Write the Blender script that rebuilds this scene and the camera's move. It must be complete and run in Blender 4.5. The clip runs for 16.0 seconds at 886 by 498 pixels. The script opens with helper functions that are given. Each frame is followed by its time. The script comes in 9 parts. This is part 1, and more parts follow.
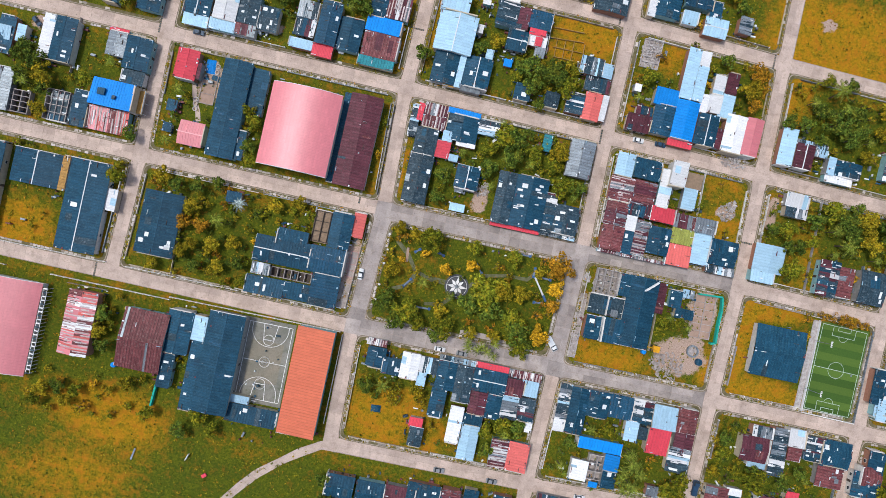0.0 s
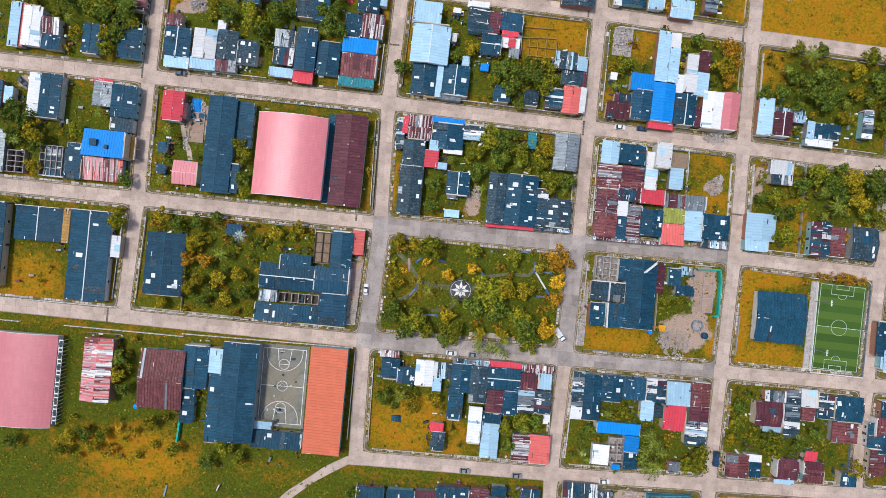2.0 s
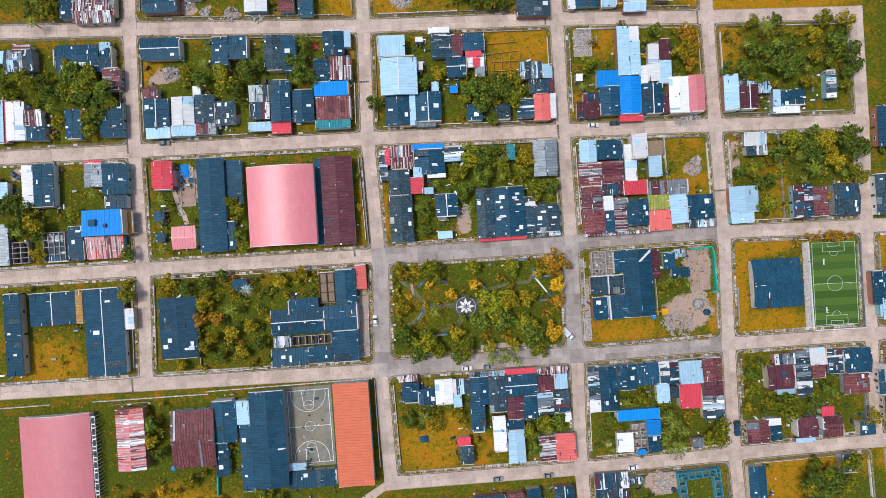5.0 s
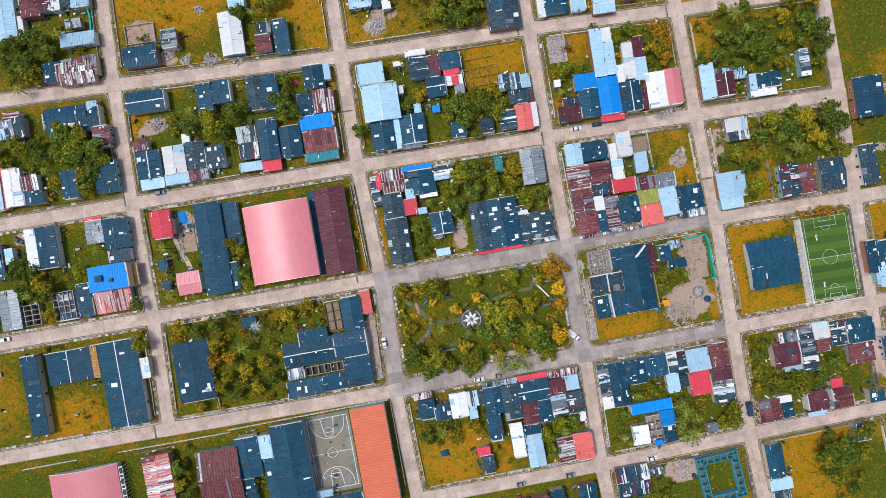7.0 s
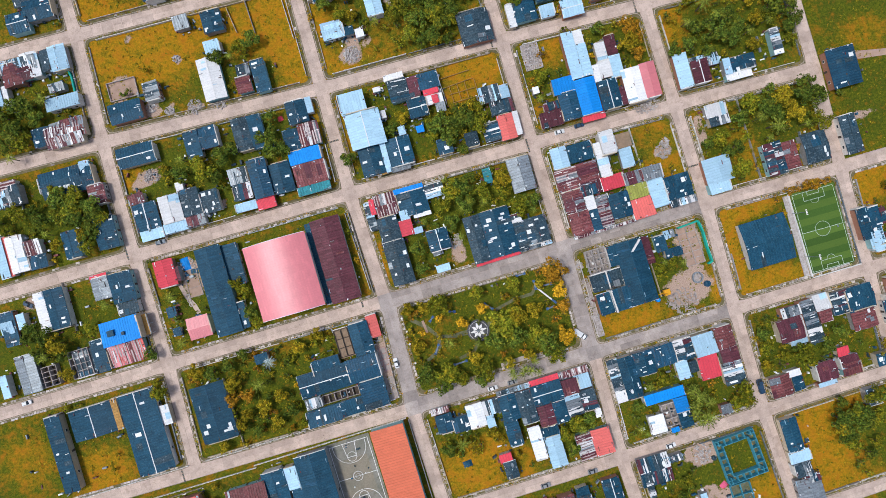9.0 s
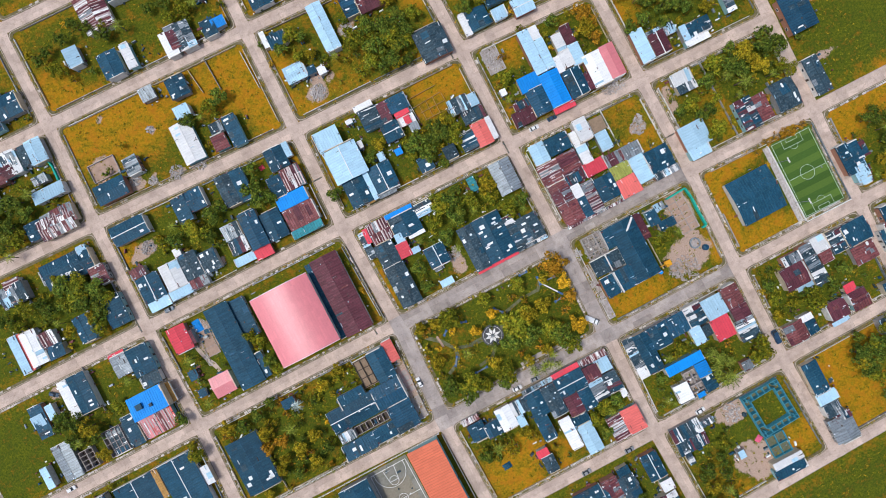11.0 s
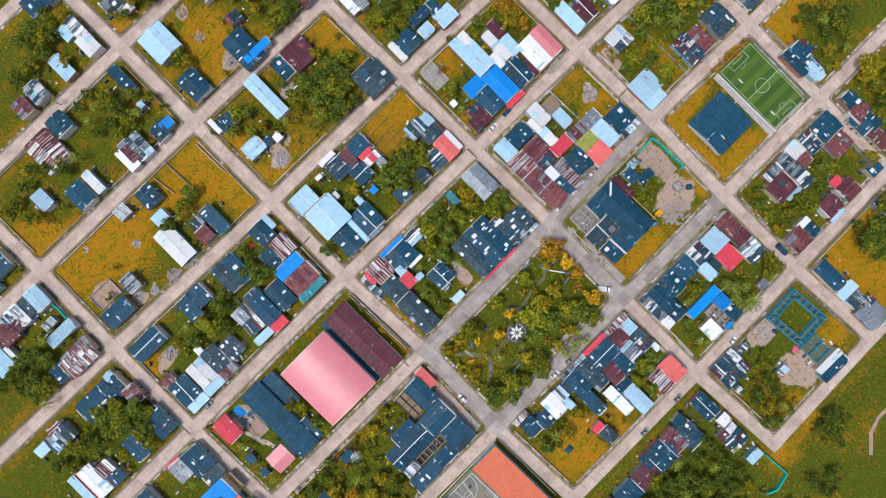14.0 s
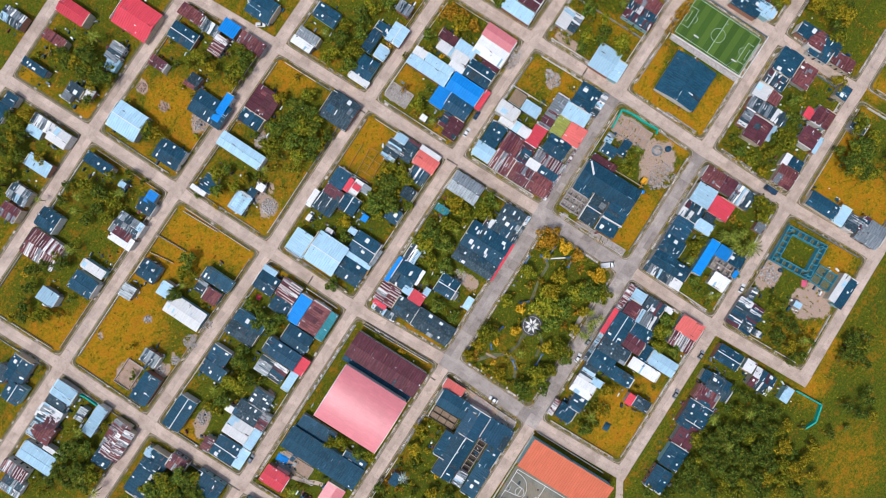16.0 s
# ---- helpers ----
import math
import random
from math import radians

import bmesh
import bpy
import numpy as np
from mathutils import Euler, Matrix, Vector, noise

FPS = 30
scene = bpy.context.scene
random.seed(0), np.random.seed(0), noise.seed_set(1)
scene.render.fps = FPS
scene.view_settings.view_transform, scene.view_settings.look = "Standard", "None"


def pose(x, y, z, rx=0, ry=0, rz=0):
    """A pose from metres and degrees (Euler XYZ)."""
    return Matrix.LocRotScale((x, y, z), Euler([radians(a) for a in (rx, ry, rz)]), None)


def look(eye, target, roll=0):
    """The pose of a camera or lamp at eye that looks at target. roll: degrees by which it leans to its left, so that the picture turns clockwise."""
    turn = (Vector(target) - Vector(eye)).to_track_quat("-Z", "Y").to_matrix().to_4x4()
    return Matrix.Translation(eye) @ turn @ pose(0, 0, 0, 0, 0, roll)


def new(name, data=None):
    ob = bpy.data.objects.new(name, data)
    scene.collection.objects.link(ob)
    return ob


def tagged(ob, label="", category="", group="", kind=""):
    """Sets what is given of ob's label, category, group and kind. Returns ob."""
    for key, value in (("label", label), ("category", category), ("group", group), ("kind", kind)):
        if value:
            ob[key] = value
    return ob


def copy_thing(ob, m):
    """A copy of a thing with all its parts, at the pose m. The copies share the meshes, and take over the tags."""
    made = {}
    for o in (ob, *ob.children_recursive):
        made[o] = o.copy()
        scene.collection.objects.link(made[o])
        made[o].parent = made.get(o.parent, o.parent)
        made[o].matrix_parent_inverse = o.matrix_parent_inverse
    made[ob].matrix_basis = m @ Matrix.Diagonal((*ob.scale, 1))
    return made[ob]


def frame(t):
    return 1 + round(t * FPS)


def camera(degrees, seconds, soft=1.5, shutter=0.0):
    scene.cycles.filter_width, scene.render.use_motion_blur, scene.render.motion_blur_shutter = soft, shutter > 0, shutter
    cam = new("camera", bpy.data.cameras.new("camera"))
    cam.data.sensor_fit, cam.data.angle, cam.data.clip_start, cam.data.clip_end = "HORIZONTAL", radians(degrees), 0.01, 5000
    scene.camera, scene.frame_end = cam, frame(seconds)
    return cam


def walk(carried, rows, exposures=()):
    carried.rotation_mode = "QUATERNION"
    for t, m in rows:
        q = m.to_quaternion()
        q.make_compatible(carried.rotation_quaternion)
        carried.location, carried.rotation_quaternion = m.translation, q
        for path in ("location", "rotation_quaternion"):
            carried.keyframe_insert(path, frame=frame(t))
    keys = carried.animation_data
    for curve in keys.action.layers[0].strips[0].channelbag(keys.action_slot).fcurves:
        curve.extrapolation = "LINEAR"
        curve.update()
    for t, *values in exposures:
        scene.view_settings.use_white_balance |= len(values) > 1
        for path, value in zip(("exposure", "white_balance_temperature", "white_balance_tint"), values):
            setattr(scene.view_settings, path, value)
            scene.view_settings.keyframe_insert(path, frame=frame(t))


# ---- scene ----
cam = camera(75.0, 16.0, soft=0.42)
PATH = [
    (0, -11.082, 11.387, 213.647, 0.119, -0.919, 12.056),
    (0.75, -11.318, 11.665, 215.396, 0.213, -0.937, 9.425),
    (1.5, -11.394, 12.537, 217.147, 0.287, -0.925, 6.862),
    (2.5, -11.259, 14.452, 219.468, 0.355, -0.872, 3.702),
    (3.5, -10.866, 17.029, 221.757, 0.391, -0.786, 0.701),
    (4.2, -10.445, 19.122, 223.331, 0.398, -0.711, -1.624),
    (5.25, -9.597, 22.561, 225.640, 0.381, -0.584, -4.805),
    (6.3, -8.499, 26.201, 227.875, 0.332, -0.447, -7.997),
    (7, -7.633, 28.663, 229.321, 0.284, -0.355, -10.345),
    (8, -6.215, 32.144, 231.322, 0.192, -0.227, -13.629),
    (9.2, -4.239, 36.148, 233.624, 0.050, -0.089, -17.756),
    (9.9, -2.950, 38.353, 234.920, -0.049, -0.020, -21.085),
    (10.6, -1.562, 40.441, 236.183, -0.159, 0.039, -25.389),
    (11.3, -0.075, 42.403, 237.418, -0.280, 0.087, -29.882),
    (12.5, 2.707, 45.458, 239.478, -0.513, 0.136, -37.573),
    (13.5, 5.251, 47.719, 241.158, -0.730, 0.143, -43.034),
    (14.5, 8.006, 49.754, 242.824, -0.969, 0.117, -48.649),
    (15.25, 10.213, 51.165, 244.077, -1.161, 0.073, -53.259),
    (16, 12.545, 52.511, 245.346, -1.365, 0.009, -58.008),
]
walk(cam, [(t, pose(*p)) for t, *p in PATH])

# ---------------------------------------------------------------- light
SUN_ELEVATION, SUN_AZIMUTH = 67.0, 285.0          # azimuth clockwise from +y
world = bpy.data.worlds.new("sky")
scene.world = world
world.use_nodes = True
wn, wl = world.node_tree.nodes, world.node_tree.links
sky = wn.new("ShaderNodeTexSky")
sky.sky_type, sky.sun_disc = "NISHITA", False
sky.sun_elevation, sky.sun_rotation = radians(SUN_ELEVATION), radians(SUN_AZIMUTH)
sky.air_density, sky.dust_density = 1.0, 2.5
wn["Background"].inputs["Strength"].default_value = 0.15
wl.new(sky.outputs[0], wn["Background"].inputs["Color"])
sun_lamp = bpy.data.lights.new("sun", "SUN")
sun_lamp.energy, sun_lamp.angle, sun_lamp.color = 2.1, radians(9), (0.95, 0.985, 1.0)
sun = new("sun", sun_lamp)
_e, _a = radians(SUN_ELEVATION), radians(SUN_AZIMUTH)
sun.matrix_world = look((0, 0, 300), (-300 * math.cos(_e) * math.sin(_a), -300 * math.cos(_e) * math.cos(_a), 300 - 300 * math.sin(_e)))
scene.view_settings.exposure = 0.08


# ---------------------------------------------------------------- materials
class Mat:
    """A small node-graph writer for one Principled material."""

    def __init__(self, name, rough=0.8, metal=0.0, spec=0.15):
        self.m = bpy.data.materials.new(name)
        self.m.use_nodes = True
        self.t = self.m.node_tree
        self.b = self.t.nodes["Principled BSDF"]
        self.b.inputs["Roughness"].default_value = rough
        self.b.inputs["Metallic"].default_value = metal
        self.b.inputs["Specular IOR Level"].default_value = spec
        self.co = self.t.nodes.new("ShaderNodeTexCoord")
        self.geo = self.t.nodes.new("ShaderNodeNewGeometry")

    def node(self, kind, **inputs):
        n = self.t.nodes.new(kind)
        for k, v in inputs.items():
            self.put(n.inputs[k.replace("_", " ")], v)
        return n

    def put(self, socket, v):
        if isinstance(v, bpy.types.NodeSocket):
            self.t.links.new(v, socket)
        else:
            socket.default_value = v

    def noise(self, scale, detail=4.0, rough=0.6, at=None):
        n = self.node("ShaderNodeTexNoise", Scale=scale, Detail=detail, Roughness=rough)
        self.t.links.new(at or self.geo.outputs["Position"], n.inputs["Vector"])
        return n.outputs["Fac"]

    def ramp(self, fac, stops):
        n = self.t.nodes.new("ShaderNodeValToRGB")
        self.t.links.new(fac, n.inputs[0])
        e = n.color_ramp.elements
        while len(e) < len(stops):
            e.new(0.5)
        for k, (p, c) in zip(e, stops):
            k.position = p
            k.color = (*c, 1) if isinstance(c, tuple) else (c, c, c, 1)
        return n.outputs[0]

    def mix(self, fac, a, b, how="MIX"):
        n = self.t.nodes.new("ShaderNodeMix")
        n.data_type, n.blend_type = "RGBA", how
        self.put(n.inputs[0], fac)
        self.put(n.inputs[6], a if isinstance(a, bpy.types.NodeSocket) else (*a, 1))
        self.put(n.inputs[7], b if isinstance(b, bpy.types.NodeSocket) else (*b, 1))
        return n.outputs[2]

    def math(self, op, a, b=0.0):
        n = self.t.nodes.new("ShaderNodeMath")
        n.operation = op
        self.put(n.inputs[0], a)
        self.put(n.inputs[1], b)
        return n.outputs[0]

    def rand(self):
        return self.node("ShaderNodeObjectInfo").outputs["Random"]

    def island(self):
        return self.geo.outputs["Random Per Island"]

    def bump(self, height, strength=0.3, distance=0.05):
        n = self.node("ShaderNodeBump", Strength=strength, Distance=distance, Height=height)
        self.t.links.new(n.outputs[0], self.b.inputs["Normal"])

    def color(self, c):
        self.put(self.b.inputs["Base Color"], c)
        return self.m


def sheet_metal(name, col, dark=0.55, stain=(0.16, 0.09, 0.05), amount=0.25, rough=0.5, metal=0.0, spread=0.3, spec=0.12, seam_shade=0.72, scuffed=1.0):
    """Painted or bare corrugated roofing: sheet-to-sheet tone, streaks down the slope, blotches, rust and painted rib
    shading.
    """
    k = Mat(name, rough, metal, spec)
    sep = k.node("ShaderNodeSeparateXYZ", Vector=k.co.outputs["Object"])
    col_id = k.math("FLOOR", k.math("MULTIPLY", sep.outputs["X"], 1.15))
    row_id = k.math("FLOOR", k.math("MULTIPLY", sep.outputs["Y"], 0.32))
    v = k.node("ShaderNodeCombineXYZ", X=col_id, Y=row_id, Z=k.math("MULTIPLY", k.rand(), 57.0))
    wn_ = k.node("ShaderNodeTexWhiteNoise", Vector=v.outputs[0])
    tone = k.ramp(wn_.outputs["Value"], [(0.0, 1.0 - spread), (1.0, 1.0)])
    base = k.mix(1.0, col, tone, "MULTIPLY")
    streak_at = k.node("ShaderNodeVectorMath", Vector=k.geo.outputs["Position"])
    streak_at.operation = "MULTIPLY"
    streak_at.inputs[1].default_value = (0.9, 0.9, 0.2)
    blotch = k.noise(0.33, 6, 0.68, streak_at.outputs[0])
    base = k.mix(k.ramp(blotch, [(0.40, 0.0), (0.70, 0.85)]), base, tuple(c * dark for c in col))
    grime = k.noise(1.3, 5, 0.7)
    base = k.mix(k.math("MULTIPLY", k.ramp(grime, [(0.52, 0.0), (0.72, 1.0)]), amount), base, stain)
    scuff = k.noise(3.4, 4, 0.8)
    base = k.mix(1.0, base, k.ramp(scuff, [(0.34, 1.0 - 0.38 * scuffed), (0.5, 1.0), (0.68, 1.0 + 0.3 * scuffed)]), "MULTIPLY")
    # shading along the ribs, put into the colour as a dark band about every metre
    rib_band = k.math("FRACT", k.math("MULTIPLY", sep.outputs["X"], 0.93))
    base = k.mix(1.0, base, k.ramp(rib_band, [(0.0, seam_shade), (0.16, seam_shade), (0.24, 1.0), (1.0, 1.0)]), "MULTIPLY")
    shift = k.ramp(k.rand(), [(0.0, 0.78), (1.0, 1.12)])
    base = k.mix(1.0, base, shift, "MULTIPLY")
    wave = k.node("ShaderNodeMath", )
    wave.operation = "SINE"
    k.put(wave.inputs[0], k.math("MULTIPLY", sep.outputs["X"], 24.0))
    k.bump(k.math("ADD", k.math("MULTIPLY", wave.outputs[0], 0.3), blotch), 0.35, 0.04)
    return k.color(base)


def simple(name, a, b, scale=2.0, rough=0.8, metal=0.0, bump=0.2, fine=14.0, vary=0.86, pieces=False):
    """Two tones mixed at two scales, with fine relief."""
    k = Mat(name, rough, metal)
    n1, n2 = k.noise(scale), k.noise(fine, 3)
    c = k.mix(k.ramp(k.math("ADD", k.math("MULTIPLY", n1, 0.7), k.math("MULTIPLY", n2, 0.3)), [(0.36, 0.0), (0.64, 1.0)]), a, b)
    c = k.mix(1.0, c, k.ramp(k.island() if pieces else k.rand(), [(0.0, vary), (1.0, 1.06)]), "MULTIPLY")
    k.bump(n2, bump, 0.03)
    return k.color(c)


ROOF = {
    "navy": sheet_metal("roof_navy", (0.017, 0.084, 0.142), 0.55, (0.07, 0.16, 0.20), 0.5, spread=0.28, seam_shade=0.8),
    "slate": sheet_metal("roof_slate", (0.040, 0.080, 0.108), 0.45, (0.24, 0.28, 0.30), 0.55, spread=0.3, seam_shade=0.8),
    "steel": sheet_metal("roof_steel", (0.022, 0.095, 0.165), 0.6, (0.2, 0.22, 0.22), 0.25),
    "white": sheet_metal("roof_white", (0.80, 0.79, 0.78), 0.85, (0.45, 0.40, 0.36), 0.18, spread=0.1, seam_shade=0.92, scuffed=0.4),
    "pale": sheet_metal("roof_pale_blue", (0.44, 0.66, 0.80), 0.85, (0.32, 0.34, 0.36), 0.2, spread=0.16, seam_shade=0.9, scuffed=0.4),
    "grey": sheet_metal("roof_zinc", (0.30, 0.34, 0.37), 0.6, (0.22, 0.15, 0.11), 0.3, 0.4, 0.2, spread=0.4),
    "red": sheet_metal("roof_red", (0.76, 0.075, 0.105), 0.82, (0.42, 0.08, 0.09), 0.2, spread=0.12, seam_shade=0.85, scuffed=0.35),
    "coral": sheet_metal("roof_coral", (0.78, 0.165, 0.145), 0.84, (0.50, 0.15, 0.12), 0.2, spread=0.14, seam_shade=0.85, scuffed=0.4),
    "pink": sheet_metal("roof_pink", (0.70, 0.205, 0.225), 0.86, (0.52, 0.17, 0.18), 0.22, 0.38, spread=0.1, spec=0.6, seam_shade=0.97, scuffed=0.15),
    "orange": sheet_metal("roof_orange", (0.86, 0.215, 0.115), 0.86, (0.50, 0.16, 0.11), 0.25, spread=0.12, seam_shade=0.80, scuffed=0.25),
    "maroon": sheet_metal("roof_maroon", (0.155, 0.046, 0.062), 0.6, (0.15, 0.10, 0.11), 0.45, spread=0.4),
    "rust": sheet_metal("roof_rust", (0.27, 0.082, 0.085), 0.55, (0.42, 0.33, 0.31), 0.4, spread=0.45, seam_shade=0.6),
    "blue": sheet_metal("roof_blue", (0.008, 0.26, 0.74), 0.8, (0.03, 0.30, 0.62), 0.3, spread=0.12, seam_shade=0.85, scuffed=0.5),
    "teal": sheet_metal("roof_teal", (0.04, 0.28, 0.32), 0.7, (0.12, 0.2, 0.2), 0.25),
    "lime": sheet_metal("roof_lime", (0.42, 0.44, 0.10), 0.7, (0.25, 0.22, 0.10), 0.3),
    "tan": simple("bare_earth_floor", (0.36, 0.25, 0.17), (0.25, 0.18, 0.12), 0.8),
    "yellow": sheet_metal("roof_ochre", (0.62, 0.34, 0.10), 0.7, (0.3, 0.2, 0.1), 0.3),
}
FADED = sheet_metal("roof_faded", (0.62, 0.50, 0.48), 0.75, (0.40, 0.22, 0.19), 0.35, spread=0.3)
SKYLIGHT = simple("translucent_sheet", (0.82, 0.83, 0.82), (0.68, 0.70, 0.70), 3.0, 0.5)
WALLS = [simple("plaster_white", (0.72, 0.69, 0.64), (0.52, 0.48, 0.43), 0.9), simple("plaster_cream", (0.60, 0.50, 0.36), (0.44, 0.36, 0.27), 0.9),
         simple("plaster_grey", (0.38, 0.36, 0.34), (0.24, 0.23, 0.22), 0.9), simple("plaster_turquoise", (0.30, 0.52, 0.52), (0.22, 0.36, 0.37), 0.9),
         simple("brick_raw", (0.42, 0.20, 0.13), (0.30, 0.15, 0.10), 1.5)]


def worn_concrete(name, a, b, dirt, stained, vary, pieces):
    """Street concrete: slab tones, dusty drifts, oil and damp stains, fine grit."""
    k = Mat(name, 0.9)
    c = k.mix(k.ramp(k.noise(0.13, 5, 0.6), [(0.36, 0.0), (0.64, 1.0)]), a, b)
    c = k.mix(k.math("MULTIPLY", k.ramp(k.noise(0.42, 7, 0.75), [(0.50, 0.0), (0.68, 1.0)]), stained), c, dirt)
    c = k.mix(1.0, c, k.ramp(k.noise(2.2, 5, 0.8), [(0.32, 0.82), (0.52, 1.0), (0.72, 1.12)]), "MULTIPLY")
    spots = k.noise(1.6, 2, 0.5)
    c = k.mix(k.ramp(spots, [(0.69, 0.0), (0.74, 0.6)]), c, tuple(0.35 * v for v in dirt))
    c = k.mix(1.0, c, k.ramp(k.island() if pieces else k.rand(), [(0.0, vary), (1.0, 1.06)]), "MULTIPLY")
    k.bump(k.noise(9.0, 3), 0.25, 0.03)
    return k.color(c)


CONCRETE = worn_concrete("concrete_pale", (0.63, 0.485, 0.405), (0.48, 0.365, 0.30), (0.30, 0.215, 0.16), 0.55, 0.84, True)
CONCRETE_GREY = worn_concrete("concrete_grey", (0.48, 0.405, 0.365), (0.34, 0.29, 0.265), (0.22, 0.17, 0.14), 0.6, 0.70, False)
KERB = simple("kerb_stone", (0.54, 0.46, 0.40), (0.20, 0.16, 0.10), 0.55, 0.9, fine=3.0)
GUTTER = simple("gutter_dark", (0.36, 0.27, 0.20), (0.10, 0.085, 0.05), 0.5, 0.9, fine=3.0)
FOUNDATION = simple("rough_concrete", (0.58, 0.53, 0.50), (0.30, 0.26, 0.24), 1.2, 0.9, bump=0.5)
RUBBLE = simple("rubble_grey", (0.46, 0.40, 0.37), (0.26, 0.22, 0.20), 1.2, 0.95, bump=0.6)
EARTH = simple("bare_earth", (0.44, 0.30, 0.23), (0.32, 0.215, 0.16), 0.5, 0.95, bump=0.5)
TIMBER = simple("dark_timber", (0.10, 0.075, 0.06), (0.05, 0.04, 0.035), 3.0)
WHITE_PAINT = simple("white_paint", (0.80, 0.79, 0.77), (0.68, 0.66, 0.63), 2.0, 0.6)
GREEN_NET = simple("green_net", (0.02, 0.42, 0.30), (0.02, 0.30, 0.24), 2.0)
GLASS_DARK = simple("dark_glass", (0.03, 0.04, 0.05), (0.05, 0.06, 0.07), 2.0, 0.15)
RUBBER = simple("tyre_rubber", (0.02, 0.02, 0.02), (0.035, 0.035, 0.035), 6.0)
PINK_TARP = simple("pink_tarp", (0.75, 0.13, 0.22), (0.6, 0.1, 0.18), 2.0)
BLUE_FRAME = simple("blue_green_paint", (0.09, 0.36, 0.44), (0.04, 0.22, 0.30), 1.5)
YELLOW_PAINT = simple("yellow_paint", (0.75, 0.36, 0.02), (0.6, 0.28, 0.02), 2.0, 0.5)
YELLOW_WOOD = simple("bleached_timber", (0.50, 0.32, 0.12), (0.36, 0.22, 0.08), 2.0)
BARK = simple("bark", (0.14, 0.10, 0.07), (0.08, 0.06, 0.04), 4.0)


def leaf_material(name, a, b, tips):
    """Leaf tones: each leaf differs, each tree differs."""
    k = Mat(name, 0.7, 0.0, 0.04)
    c = k.mix(k.ramp(k.island(), [(0.0, 0.0), (0.75, 0.65), (1.0, 1.0)]), tuple(0.55 * v for v in a), tuple(1.3 * v for v in b))
    c = k.mix(k.ramp(k.noise(0.55, 3), [(0.48, 0.0), (0.66, 0.75)]), c, tips)
    c = k.mix(1.0, c, k.ramp(k.rand(), [(0.0, 0.72), (1.0, 1.2)]), "MULTIPLY")
    c = k.mix(1.0, c, k.ramp(k.noise(1.15, 2, 0.5), [(0.34, 0.42), (0.66, 1.38)]), "MULTIPLY")
    return k.color(c)


LEAF = {
    "green": leaf_material("leaves_green", (0.070, 0.108, 0.010), (0.195, 0.205, 0.015), (0.36, 0.265, 0.016)),
    "deep": leaf_material("leaves_deep_green", (0.040, 0.085, 0.014), (0.12, 0.17, 0.022), (0.22, 0.21, 0.02)),
    "olive": leaf_material("leaves_olive", (0.145, 0.135, 0.010), (0.33, 0.26, 0.016), (0.47, 0.29, 0.016)),
    "gold": leaf_material("leaves_gold", (0.42, 0.23, 0.015), (0.72, 0.40, 0.02), (0.75, 0.44, 0.03)),
    "amber": leaf_material("leaves_amber", (0.33, 0.15, 0.014), (0.52, 0.25, 0.018), (0.25, 0.18, 0.02)),
    "palm": leaf_material("palm_fronds", (0.06, 0.105, 0.016), (0.18, 0.215, 0.028), (0.30, 0.29, 0.045)),
    "pale": leaf_material("pale_fronds", (0.24, 0.30, 0.27), (0.36, 0.42, 0.38), (0.22, 0.28, 0.20)),
}


def ground_material():
    """Grass from green to dry amber, with bare earth, by what grows where."""
    k = Mat("grass_ground", 0.95, 0.0, 0.02)
    att = k.node("ShaderNodeAttribute")
    att.attribute_name = "cover"
    sep = k.node("ShaderNodeSeparateColor", Color=att.outputs["Color"])
    big, mid, fine = k.noise(0.03, 5), k.noise(0.22, 6, 0.7), k.noise(2.6, 4, 0.75)
    grain = k.noise(1.1, 6, 0.85)
    green = k.mix(k.ramp(grain, [(0.40, 0.0), (0.62, 1.0)]), (0.038, 0.060, 0.007), (0.150, 0.150, 0.012))
    green = k.mix(k.ramp(mid, [(0.42, 0.0), (0.62, 0.75)]), green, (0.034, 0.062, 0.010))
    dry = k.mix(k.ramp(grain, [(0.38, 0.0), (0.62, 1.0)]), (0.19, 0.125, 0.008), (0.52, 0.245, 0.012))
    dry = k.mix(k.ramp(mid, [(0.46, 0.0), (0.66, 0.7)]), dry, (0.36, 0.120, 0.014))
    earth = k.mix(k.ramp(fine, [(0.34, 0.0), (0.66, 1.0)]), (0.27, 0.17, 0.12), (0.55, 0.41, 0.33))
    lift = k.math("MULTIPLY", k.math("SUBTRACT", k.math("ADD", k.math("MULTIPLY", mid, 0.6), k.math("MULTIPLY", k.noise(0.75, 5, 0.8), 0.4)), 0.5), 3.4)
    c = k.mix(k.ramp(k.math("ADD", k.math("MULTIPLY", sep.outputs["Red"], 0.78), lift), [(0.20, 0.0), (0.85, 1.0)]), green, dry)
    c = k.mix(k.ramp(k.math("ADD", sep.outputs["Green"], k.math("MULTIPLY", lift, 0.6)), [(0.42, 0.0), (0.60, 1.0)]), c, earth)
    k.bump(fine, 0.5, 0.15)
    return k.color(c)


GRASS = ground_material()


# ---------------------------------------------------------------- mesh helpers
def mesh(name, bm, materials, smooth=False):
    me = bpy.data.meshes.new(name)
    bm.to_mesh(me)
    bm.free()
    for m in materials if isinstance(materials, (list, tuple)) else [materials]:
        me.materials.append(m)
    if smooth:
        me.polygons.foreach_set("use_smooth", [True] * len(me.polygons))
    return me


def part(name, bm, material, parent, label=""):
    ob = new(name, mesh(name, bm, material))
    ob.parent = parent
    return tagged(ob, label)


def thing(name, x, y, z=0.0, turn=0.0, label="", category="", group="", kind=""):
    ob = new(name)
    ob.empty_display_size = 0.5
    ob.matrix_world = pose(x, y, z, 0, 0, turn)
    return tagged(ob, label, category, group, kind)


